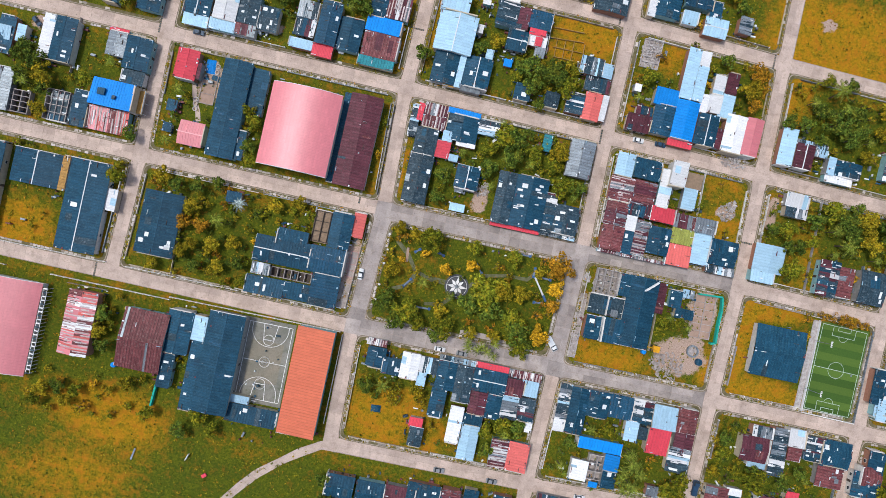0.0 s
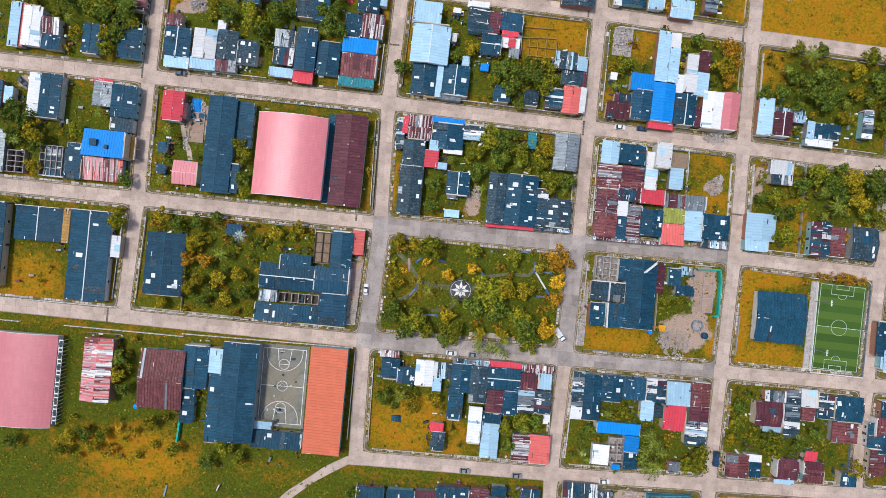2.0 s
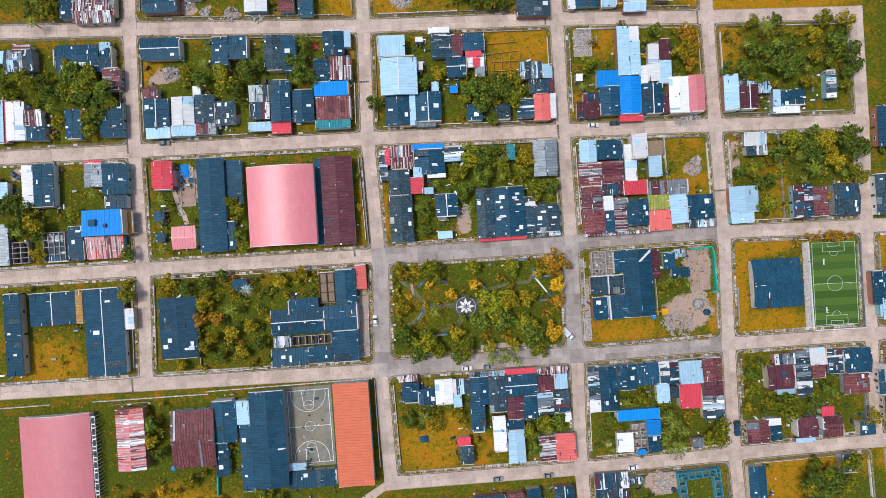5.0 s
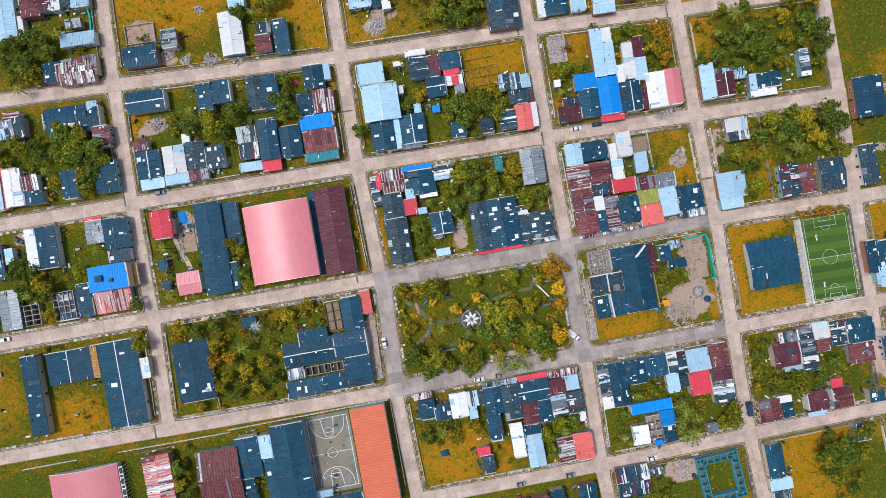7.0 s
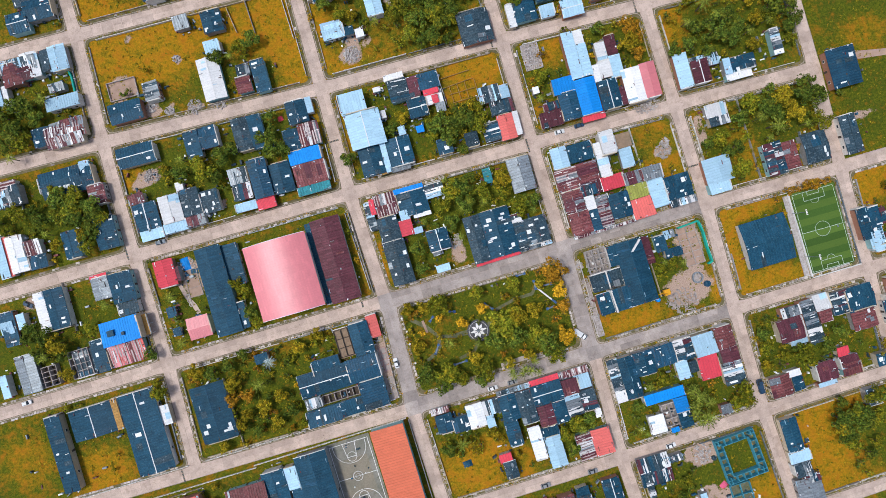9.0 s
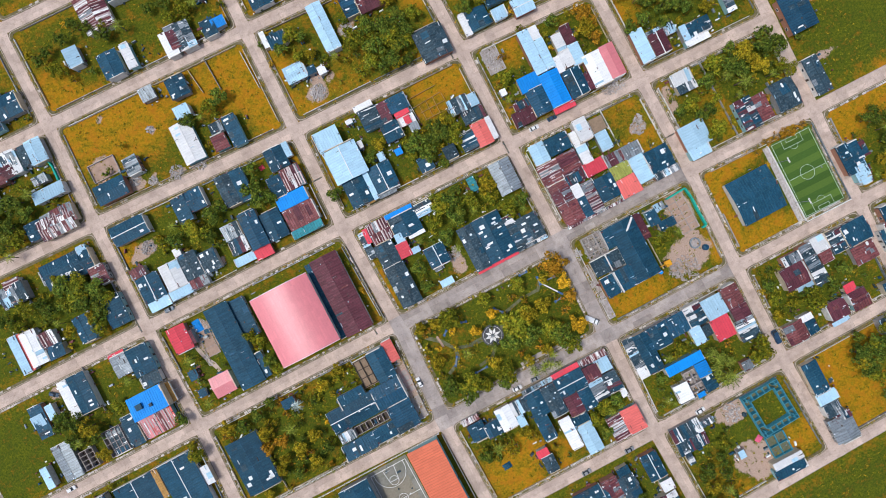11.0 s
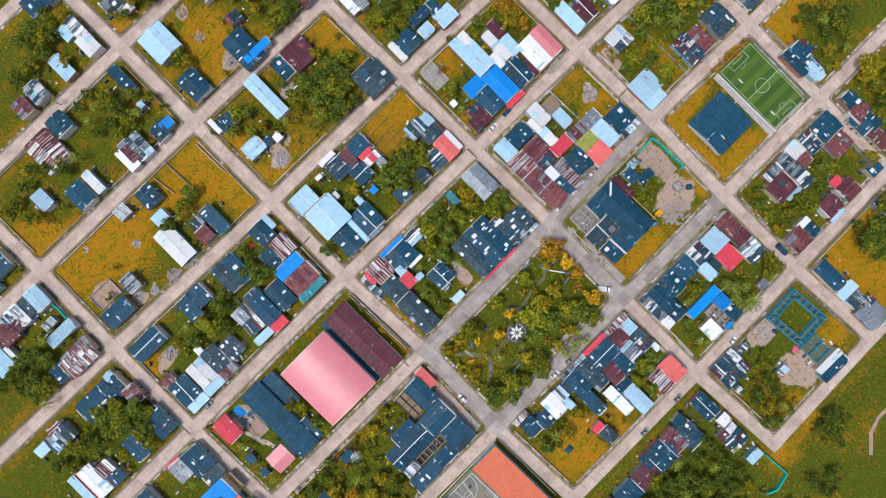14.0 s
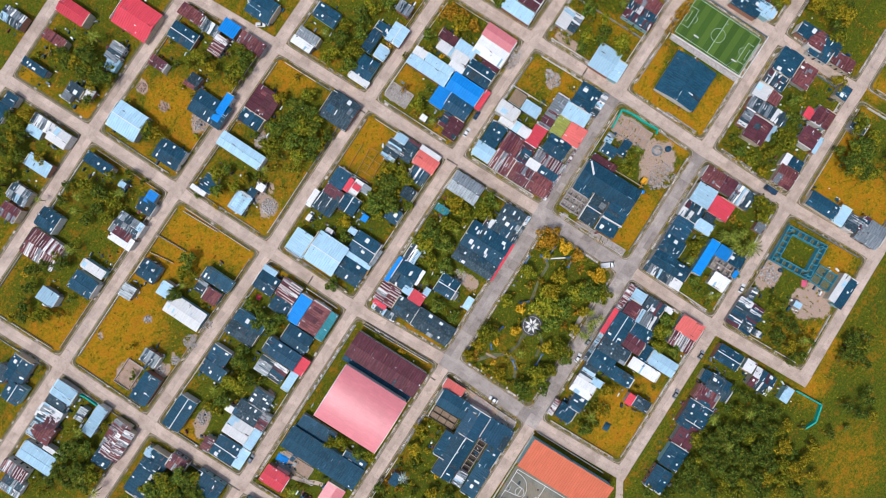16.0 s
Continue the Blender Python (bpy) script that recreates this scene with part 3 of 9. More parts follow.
DRY.append((126.8, 40.2, 3.3, 13.0, 0.4))
DRY.append((116.7, -68.0, 10.9, 3.3, 1.0))
DRY.append((134.3, -73.3, 21.7, 4.3, 0.9))
DRY.append((163.0, -71.0, 4.3, 8.7, 1.0))
DRY.append((-37.3, 48.8, 2.6, 19.5, 0.25))
DRY.append((-36.9, 101.0, 2.0, 10.9, 0.6))
DRY.append((-39.9, 83.5, 2.2, 8.7, 0.7))
DRY.append((-125.6, 47.5, 2.2, 21.7, 0.5))
DRY.append((-28.5, 38.1, 1.7, 10.9, 0.5))
DRY.append((-29.2, 94.6, 1.7, 15.2, 0.7))
DRY.append((-17.2, 1.3, 13.0, 8.7, 0.3))
DRY.append((-80.0, 14.7, 8.7, 3.3, 0.3))
DRY.append((-115.6, 99.6, 6.5, 5.4, 0.7))
DRY.append((-131.1, -6.4, 3.3, 10.9, 0.5))
DRY.append((-123.1, -38.6, 3.3, 13.0, 0.3))
DRY.append((-80.5, 147.7, 25.1, 10.3, 0.6))
DRY.append((-97.1, 148.0, 13.7, 9.1, 0.5))
DRY.append((-38.8, 127.8, 8.0, 16.0, 1.1))
DRY.append((-45.7, 144.2, 13.7, 9.1, 0.6))
DRY.append((-88.8, 135.9, 13.7, 9.1, 0.4))
DRY.append((-109.8, 168.6, 9.1, 9.1, 0.3))
DRY.append((184.6, 68.9, 13.7, 9.1, 0.55))
DRY.append((168.6, 9.2, 9.1, 8.0, 1.0))
DRY.append((117.2, -80.2, 11.4, 13.7, 0.9))
DRY.append((126.3, -97.3, 13.7, 13.7, 0.5))
DRY.append((-189.3, 2.2, 13.7, 13.7, 0.6))
DRY.append((-1.9, 123.6, 9.1, 9.1, 0.3))
DRY.append((-22.1, 120.2, 11.4, 6.8, 0.5))
DRY.append((114.3, 58.2, 4.6, 13.7, 0.3))
DRY.append((123.0, 39.9, 5.7, 13.7, 0.5))
DRY.append((-40.0, 139.7, 21.6, 10.8, 0.9))
DRY.append((-99.6, 148.6, 19.2, 14.4, 0.7))
DRY.append((37.1, 142.1, 12.0, 9.6, 0.6))
DRY.append((-111.5, 172.3, 14.4, 12.0, 0.4))
DRY.append((-1.1, 171.9, 16.8, 14.4, 0.6))
DRY.append((118.5, -77.9, 16.8, 14.4, 0.8))
DRY.append((40.5, -116.8, 9.6, 7.2, 0.6))
DRY.append((21.6, -146.4, 21.6, 16.8, 0.45))
DRY.append((-25.3, 207.0, 4.8, 2.9, 0.9))
DRY.append((-29.4, 170.2, 7.2, 2.9, 0.8))
DRY.append((-24.4, 235.6, 7.2, 2.9, 0.8))
DRY.append((-1.1, 183.2, 9.5, 7.2, 0.8))
DRY.append((-29.5, 179.2, 7.2, 2.9, 0.8))
DRY.append((58.1, -108.3, 7.2, 24.0, 0.25))
DRY.append((57.8, -94.2, 7.2, 9.6, 0.3))
DRY.append((195.8, 12.2, 18.8, 11.7, 1.1))
DRY.append((90.6, -95.6, 9.4, 7.0, 0.9))
DRY.append((71.9, -131.7, 14.1, 9.4, 0.3))
DRY.append((60.5, -108.0, 7.0, 7.0, 0.5))
BARE.append((-108.7, 98.0, 4.8, 3.5))
BARE.append((-113.4, 96.4, 3.9, 2.6))
BARE.append((2.0, 33.0, 3.0, 5.6))
BARE.append((-104.2, 54.3, 4.8, 8.7))
BARE.append((91.8, 9.1, 6.1, 9.8))
BARE.append((86.5, -8.4, 10.9, 7.6))
BARE.append((91.3, 67.7, 6.5, 1.7))
BARE.append((92.6, 47.4, 4.3, 2.8))
BARE.append((109.1, 50.9, 2.6, 6.5))
BARE.append((-83.1, 78.5, 2.0, 2.6))
BARE.append((-39.8, -3.2, 3.9, 14.1))
BARE.append((62.9, -56.5, 4.8, 5.4))
BARE.append((72.9, -73.7, 8.7, 3.9))
BARE.append((-108.6, 57.5, 2.6, 2.2))
BARE.append((-164.3, 63.2, 8.7, 3.3))
BARE.append((154.3, 62.5, 6.5, 1.7))
BARE.append((-99.4, 124.8, 3.2, 3.7))
BARE.append((-92.9, 121.1, 2.7, 2.3))
BARE.append((-83.0, 119.8, 3.7, 2.3))
BARE.append((-84.5, 140.6, 2.1, 1.8))
BARE.append((-101.7, 154.6, 1.4, 1.8))
BARE.append((-72.9, 117.9, 4.6, 3.2))
BARE.append((-16.4, 121.6, 4.1, 3.2))
BARE.append((-8.8, 124.5, 2.3, 1.8))
BARE.append((-106.5, 121.0, 2.7, 1.4))
BARE.append((-108.7, 137.2, 5.0, 3.2))
BARE.append((-2.0, 193.7, 3.4, 2.9))
BARE.append((-4.1, 181.3, 2.4, 2.4))
BARE.append((-0.9, 165.0, 6.2, 3.8))
BARE.append((5.5, 139.0, 4.3, 2.9))
BARE.append((-110.6, 132.0, 3.4, 2.9))
BARE.append((-100.2, 122.2, 2.4, 1.9))
BARE.append((-14.1, 127.5, 3.8, 2.9))
BARE.append((-16.8, 121.6, 4.8, 3.4))
BARE.append((71.8, -73.8, 5.6, 4.2))
BARE.append((70.0, -91.6, 6.1, 4.7))
BARE.append((72.0, -100.6, 5.2, 4.2))
BARE.append((34.4, -88.0, 3.8, 3.8))
BARE.append((110.0, 52.3, 1.8, 4.6))
BARE.append((170.5, 38.6, 9.1, 1.8))
DRY.append((126.8, 119.4, 32.0, 15.0, 1.00))
DRY.append((178.4, -38.1, 8.0, 8.0, 0.30))
DRY.append((117.8, -88.0, 10.0, 16.0, 0.60))
DRY.append((95.2, 30.8, 8.0, 8.0, 0.60))
DRY.append((90.9, 65.7, 6.0, 6.0, 0.50))
BARE.append((70.2, -95.3, 8.0, 5.0))
BARE.append((78.1, -96.1, 5.0, 6.0))
BARE.append((70.1, -70.9, 3.5, 3.0))
BARE.append((116.2, 124.3, 4.0, 2.5))


# ---------------------------------------------------------------- street plan: crossings, half width, gaps
NODE = {(0, -1): (-125.4, -21.1), (0, 0): (-123.8, 23.3), (0, 1): (-124.1, 69.3), (0, 2): (-122.8, 116.8), (0, 3): (-120.8, 161.5), (0, 4): (-120.5, 205.5),
        (1, -2): (-33.6, -66.3), (1, -1): (-34.6, -22.3), (1, 0): (-32.4, 22.4), (1, 1): (-33.6, 68.0), (1, 2): (-32.2, 112.0), (1, 3): (-31.1, 158.2), (1, 4): (-29.8, 202.1),
        (1, 5): (-29.5, 245.1), (2, -3): (42.0, -110.5), (2, -2): (40.5, -66.1), (2, -1): (41.9, -22.3), (2, 0): (42.9, 22.1), (2, 1): (42.8, 65.9), (2, 2): (43.4, 109.8),
        (2, 3): (43.2, 154.3), (2, 4): (42.0, 198.0), (2, 5): (42.0, 242.0), (3, -3): (102.5, -108.2), (3, -2): (100.8, -64.8), (3, -1): (101.6, -21.9), (3, 0): (103.0, 21.9),
        (3, 1): (102.6, 64.0), (3, 2): (102.6, 106.7), (3, 3): (102.8, 151.0), (4, -3): (158.0, -106.5), (4, -2): (157.0, -63.8), (4, -1): (158.2, -22.0), (4, 0): (159.4, 20.4),
        (4, 1): (160.9, 61.9), (4, 2): (161.5, 104.5)}
for j, y in ((-1, -20.2), (0, 24.2), (1, 70.8), (2, 120.5), (3, 165.0), (4, 209.0)):
    NODE[-1, j] = (-213.0, y)
for j, y in ((-3, -105.0), (-2, -62.5), (-1, -22.0), (0, 19.5)):
    NODE[5, j] = (232.0, y)
NODE[0, 5] = (-120.0, 249.0)
HALF = 2.72
PARK_STREETS = {((1, 0), (2, 0)), ((1, -1), (2, -1)), ((1, -1), (1, 0)), ((2, -1), (2, 0)), ((2, -1), (3, -1)), ((2, 0), (3, 0))}
NO_STREET = {((0, -2), (1, -2)), ((1, -3), (2, -3)), ((1, -3), (1, -2)), ((4, -3), (4, -2)), ((0, 4), (0, 5))}

# ---------------------------------------------------------------- ground
nx = ny = 181
half = 260.0
xs, ys = np.linspace(-half, half, nx), np.linspace(-half + 50, half + 50, ny)
bm = bmesh.new()
layer = bm.verts.layers.float_color.new("cover")
rows_ = []
for yy in ys:
    row = []
    for xx in xs:
        v = bm.verts.new((xx, yy, 0))
        d = sum(a * math.exp(-(((xx - cx) / rx) ** 2 + ((yy - cy) / ry) ** 2) ** 2) for cx, cy, rx, ry, a in DRY if abs(xx - cx) < 2 * rx and abs(yy - cy) < 2 * ry)
        e = sum(math.exp(-(((xx - cx) / rx) ** 2 + ((yy - cy) / ry) ** 2) ** 2) for cx, cy, rx, ry in BARE if abs(xx - cx) < 2 * rx and abs(yy - cy) < 2 * ry)
        edge = to_street(xx, yy) if abs(xx) < 200 and -125 < yy < 245 and not (-32 < xx < 42 and -22 < yy < 22) else 99.0
        d += 0.32 * math.exp(-((edge - 5.0) / 3.2) ** 2) + 0.16 * max(0.0, min(1.0, (yy - 95) / 40))
        v[layer] = (min(max(d + 0.12, 0), 1), min(e, 1), 0, 1)
        row.append(v)
    rows_.append(row)
for j in range(ny - 1):
    for i in range(nx - 1):
        bm.faces.new((rows_[j][i], rows_[j][i + 1], rows_[j + 1][i + 1], rows_[j + 1][i]))
far = [bm.verts.new((sx * 2500, sy * 2500, 0)) for sx, sy in ((-1, -1), (1, -1), (1, 1), (-1, 1))]
for v in far:
    v[layer] = (0.3, 0, 0, 1)
rim = [rows_[0], [r[-1] for r in rows_], rows_[-1][::-1], [r[0] for r in rows_][::-1]]
for k in range(4):
    side = rim[k]
    m = len(side) // 2
    for i in range(len(side) - 1):
        bm.faces.new((far[k] if i < m else far[(k + 1) % 4], side[i + 1], side[i]))
    bm.faces.new((far[k], far[(k + 1) % 4], side[m]))
tagged(new("ground", mesh("ground", bm, GRASS)), "grassy ground, green with dry amber patches", "ground", kind="structure")

# ---------------------------------------------------------------- streets
slab_mesh = {}
ROADBED = simple("road_joint", (0.46, 0.35, 0.29), (0.34, 0.26, 0.21), 0.8, 0.95)


def slab(w, l, mat_):
    key = (round(w, 2), round(l, 1), mat_.name)
    if key not in slab_mesh:
        bm = bmesh.new()
        a, b = w / 2 - 0.03, key[1] / 2 - 0.03
        vs = box(bm, -a, a, -b, b, -0.06, 0.0)
        slab_mesh[key] = mesh("road_slab", bm, mat_)
    return slab_mesh[key]


def street(a, b):
    pa, pb = Vector((*NODE[a], 0)), Vector((*NODE[b], 0))
    d = (pb - pa).normalized()
    n = Vector((-d.y, d.x, 0))
    near = (a, b) in PARK_STREETS
    wide = HALF + (1.2 if near else 0)
    length = (pb - pa).length
    bm = bmesh.new()
    q = [pa - n * wide, pb - n * wide, pb + n * wide, pa + n * wide]
    bm.faces.new([bm.verts.new((v.x, v.y, 0.02)) for v in q])
    road = tagged(new("road", mesh("road", bm, ROADBED)), "concrete slab street, pale and dusty" if not near else "grey concrete slab street beside the park", "road", kind="structure")
    inner = length - 2 * HALF
    k = max(1, round(inner / 4.2))
    l = inner / k
    mat_ = CONCRETE_GREY if near else CONCRETE
    loose = bmesh.new()
    for i in range(k):
        for s in (-1, 1):
            c = pa + d * (HALF + l * (i + 0.5)) + n * s * (wide - 0.25) / 2
            if near:
                ob = new("road_slab", slab(wide - 0.25, l, mat_))
                ob.matrix_world = Matrix.Translation((c.x, c.y, 0.08 + rng.uniform(0, 0.012))) @ Matrix.Rotation(math.atan2(d.y, d.x) - math.pi / 2, 4, "Z")
                ob.parent = road
            else:
                hw_, hl = (wide - 0.25) / 2 - 0.02, l / 2 - 0.02
                z = 0.08 + rng.uniform(0, 0.012)
                vs = [loose.verts.new((c + d * u * hl + n * v * hw_) + Vector((0, 0, z + zz))) for zz in (-0.05, 0) for u, v in ((-1, -1), (1, -1), (1, 1), (-1, 1))]
                for f in ((4, 5, 6, 7), (0, 1, 5, 4), (1, 2, 6, 5), (2, 3, 7, 6), (3, 0, 4, 7)):
                    loose.faces.new([vs[t] for t in f])
    if near:
        loose.free()
    else:
        tagged(part("road_slabs", loose, CONCRETE, road), kind="stuff")


for (i, j) in sorted(NODE):
    for b in ((i + 1, j), (i, j + 1)):
        if b in NODE and ((i, j), b) not in NO_STREET:
            street((i, j), b)
for (i, j), (x, y) in sorted(NODE.items()):
    if -1 < i < 5:
        bm = boxes((x - HALF, x + HALF, y - HALF, y + HALF, 0.03, 0.095))
        tagged(new("road", mesh("road", bm, CONCRETE if not (i in (1, 2) and j in (-1, 0)) else CONCRETE_GREY)), "concrete street crossing, worn and dusty", "road", kind="structure")


# ---------------------------------------------------------------- kerbs and pavements round the blocks
def inset(poly, d):
    out = []
    n = len(poly)
    for k in range(n):
        p, q, r = Vector(poly[k - 1]), Vector(poly[k]), Vector(poly[(k + 1) % n])
        e, f = (q - p).normalized(), (r - q).normalized()
        u, v = Vector((-e.y, e.x)), Vector((-f.y, f.x))
        out.append(q + (u + v) * d / (1 + u.dot(v)))
    return out


def rounded(poly, r, seg=5):
    out = []
    n = len(poly)
    for k in range(n):
        p, q, s = poly[k - 1], poly[k], poly[(k + 1) % n]
        a, b = q + (p - q).normalized() * r, q + (s - q).normalized() * r
        for i in range(seg + 1):
            t = i / seg
            out.append(a * (1 - t) ** 2 + q * 2 * t * (1 - t) + b * t * t)
    return out


def ring(outer, inner, z0, z1):
    bm = bmesh.new()
    n = len(outer)
    o0, o1 = ([bm.verts.new((p.x, p.y, z)) for p in outer] for z in (z0, z1))
    i0, i1 = ([bm.verts.new((p.x, p.y, z)) for p in inner] for z in (z0, z1))
    for k in range(n):
        m = (k + 1) % n
        bm.faces.new((o1[k], o1[m], i1[m], i1[k]))
        bm.faces.new((o0[k], o0[m], o1[m], o1[k]))
        bm.faces.new((i1[k], i1[m], i0[m], i0[k]))
    return bm


def block(i, j, grey=False, walk_w=1.0):
    corners = [NODE[i, j], NODE[i + 1, j], NODE[i + 1, j + 1], NODE[i, j + 1]]
    a = rounded(inset(corners, HALF + (1.1 if grey else 0)), 2.6)
    b = rounded(inset(corners, HALF + 0.22 + (1.1 if grey else 0)), 2.5)
    c = rounded(inset(corners, HALF + 0.25 + walk_w + (1.1 if grey else 0)), 2.0)
    pave = tagged(new("pavement", mesh("pavement", ring(b, c, 0.0, 0.13), SIDEWALK)), "narrow worn concrete pavement behind a kerb", "pavement", kind="structure")
    part("gutter", ring(rounded(inset(corners, HALF - 0.34 + (1.1 if grey else 0)), 2.7), a, 0.0, 0.1), GUTTER, pave)
    part("kerb", ring(a, b, 0.0, 0.16), KERB, pave)
    # loose paving blocks along the kerb
    bm = bmesh.new()
    line = inset(corners, HALF + 0.85 + (1.1 if grey else 0))
    for k in range(4):
        p, q = line[k], line[(k + 1) % 4]
        d = (q - p).normalized()
        n = Vector((-d.y, d.x))
        u, end = 3.0, (q - p).length - 3.0
        while u < end:
            step = rng.uniform(1.1, 1.9)
            if rng.random() < (0.8 if j in (-1, 0, -2) else 0.15):
                c = p + d * (u + step / 2) + n * rng.uniform(-0.08, 0.08)
                z = 0.15 + rng.uniform(0, 0.06)
                e, f = d * (step / 2 - 0.1), n * rng.uniform(0.32, 0.45)
                vs = [bm.verts.new((v.x, v.y, zz)) for zz in (0.05, z) for v in (c - e - f, c + e - f, c + e + f, c - e + f)]
                for f_ in ((4, 5, 6, 7), (0, 1, 5, 4), (1, 2, 6, 5), (2, 3, 7, 6), (3, 0, 4, 7)):
                    bm.faces.new([vs[t] for t in f_])
            u += step
    tagged(part("paving_blocks", bm, PAVER, pave), kind="stuff")


_k = Mat("paving_block", 0.9)
PAVER = _k.color(_k.mix(_k.island(), (0.24, 0.20, 0.17), (0.60, 0.53, 0.48)))
SIDEWALK = simple("pavement_worn", (0.20, 0.155, 0.09), (0.09, 0.085, 0.03), 0.6, 0.95)
for i in range(-1, 5):
    for j in range(-3, 5):
        if all(k in NODE for k in ((i, j), (i + 1, j), (i + 1, j + 1), (i, j + 1))):
            block(i, j, (i, j) == (1, -1), 1.3 if (i, j) == (1, -1) else 1.0)


# ---------------------------------------------------------------- buildings, block by block
house(-172.2, 107.8, 6.4, 4.6, 3.8, -1.6, "pale", "shed", 0)
house(-163.6, 106.0, 11.1, 8.3, 4.4, -1.6, "gw", "gable", 0)
house(-141.5, 106.2, 16.6, 8.7, 4.4, -1.6, "navy", "gable", 5)
house(-130.9, 108.2, 5.3, 3.9, 3.6, 268.4, "pale", "shed", 0)
house(-129.4, 96.8, 8.0, 6.3, 3.8, 88.4, "mg", "shed", 0)
house(-173.1, 83.2, 16.3, 4.1, 3.7, 268.4, "pale", "shed", 0)
house(-170.5, 83.3, 16.3, 1.5, 3.2, 88.4, "coral", "shed", 0)
house(-166.6, 83.0, 14.8, 7.0, 4.2, 88.4, "white", "gable", 0)
house(-160.0, 83.8, 6.4, 6.3, 3.8, -1.6, "rw", "shed", 0)
house(-158.9, 77.7, 6.8, 5.6, 4.1, 178.4, "navy", "shed", 1)
house(-144.8, 80.5, 11.2, 6.5, 4.0, 88.4, "navy", "gable", 2)
house(-130.3, 81.0, 13.0, 8.6, 4.4, 88.4, "navy", "gable", 3)
house(-163.2, 57.7, 16.2, 4.0, 4.4, 88.7, "white", "shed", 0)
house(-157.6, 57.8, 16.2, 8.4, 4.6, 88.7, "navy", "gable", 3)
house(-138.5, 60.3, 8.8, 7.1, 4.1, 88.6, "grey", "gable", 0)
house(-138.6, 65.4, 7.0, 1.6, 3.5, 178.4, "red", "shed", 0)
house(-130.4, 58.4, 12.0, 9.5, 4.5, 88.7, "navy", "gable", 2)
house(-130.4, 49.7, 8.1, 5.2, 3.8, 179.0, "slate", "shed", 1)
house(-173.0, 57.0, 6.3, 3.0, 3.4, 88.8, "pale", "shed", 0)
house(-134.9, 41.9, 15.3, 9.8, 6.8, 179.3, "blue", "shed", 0, name="house", say="two-storey house with a bright blue roof terrace")
house(-136.2, 32.7, 14.7, 8.7, 3.6, -0.3, "pw", "shed", 0)
house(-154.0, 34.0, 10.5, 8.2, 2.6, 89.6, "slate", "flat", 2)
house(-146.8, 34.8, 13.3, 5.3, 3.9, 89.6, "navy", "shed", 2)
house(-176.2, 36.1, 15.4, 7.8, 4.1, 89.6, "grey", "gable", 0)
house(-178.1, 55.3, 13.7, 5.5, 3.8, 88.8, "navy", "shed", 2)
house(-172.6, 1.7, 31.2, 6.8, 4.0, 270.0, "navy", "shed", 2)
house(-157.1, 10.6, 12.4, 18.4, 4.4, 90.0, "navy", "gable", 0, cap=True)
house(-147.0, 10.7, 12.7, 2.7, 4.0, 270.0, "yellow", "shed", 0)
house(-137.9, 0.5, 33.1, 14.7, 5.0, 90.0, "navy", "gable", 2, cap=True)
house(-128.9, 4.8, 8.0, 4.3, 3.6, 270.0, "white", "shed", 0)
house(-130.1, -40.6, 23.3, 10.6, 6.0, 90.0, "pw", "gable", 0, name="chapel", say="chapel hall with a streaked pink and white roof")
house(-106.8, -42.2, 16.2, 21.8, 6.0, 0.0, "rust", "gable", 0, name="hall", say="hall with a ribbed dark red metal roof")
house(-95.1, -36.8, 15.7, 9.3, 4.5, 90.0, "navy", "gable", 1)
house(-88.1, -33.9, 9.1, 5.4, 4.0, 270.0, "pale", "shed", 0)
house(-96.8, -51.3, 12.7, 4.8, 3.9, 90.0, "navy", "shed", 2)
house(-87.4, -51.1, 25.3, 4.6, 4.0, 270.0, "navy", "shed", 2)
house(-78.1, -44.3, 36.4, 13.0, 7.0, 90.0, "navy", "gable", 1, name="school", say="long school block with a dark navy roof")
house(-63.3, -61.0, 18.5, 6.4, 4.0, 180.0, "navy", "shed", 2)
house(-68.7, -56.2, 7.0, 2.9, 3.3, 0.0, "pale", "shed", 0)
house(-46.1, -44.6, 39.1, 13.7, 6.5, 270.0, "orange", "shed", 0, name="school", say="long classroom block with a ribbed orange roof")
house(-110.0, 107.0, 15.0, 8.3, 4.4, -1.6, "navy", "gable", 1)
house(-87.2, 104.4, 11.0, 6.3, 4.0, 268.4, "navy", "shed", 2)
house(-80.6, 105.6, 7.1, 8.9, 4.1, -1.6, "steel", "gable", 2)
house(-67.2, 102.7, 13.4, 7.0, 3.9, 88.4, "slate", "gable", 2)
house(-61.2, 102.0, 13.8, 5.5, 3.9, 88.4, "navy", "shed", 2)
house(-43.8, 104.7, 9.1, 8.2, 4.3, 88.4, "navy", "gable", 2)
house(-38.5, 106.2, 6.4, 2.6, 3.6, 88.4, "pale", "shed", 0)
house(-41.6, 95.1, 8.4, 9.5, 4.0, 178.4, "rw", "shed", 0)
house(-48.9, 94.7, 8.7, 6.3, 3.9, 88.4, "navy", "shed", 1)
house(-45.8, 87.3, 12.8, 5.8, 4.4, 178.4, "blue", "shed", 0)
house(-45.7, 79.9, 12.9, 8.8, 4.2, -1.6, "rust", "shed", 0)
house(-46.0, 73.7, 13.3, 3.6, 3.6, 178.4, "teal", "shed", 0)
house(-57.2, 81.5, 12.1, 8.7, 4.3, 88.4, "navy", "gable", 2)
house(-65.2, 83.6, 15.8, 7.6, 5.4, 88.4, "steel", "gable", 1)
house(-65.9, 73.8, 7.5, 4.6, 3.7, -1.6, "red", "shed", 0)
house(-73.9, 74.7, 8.6, 3.7, 3.7, 178.4, "pale", "shed", 0)
house(-73.6, 87.3, 7.3, 6.3, 4.2, -1.6, "gw", "shed", 0)
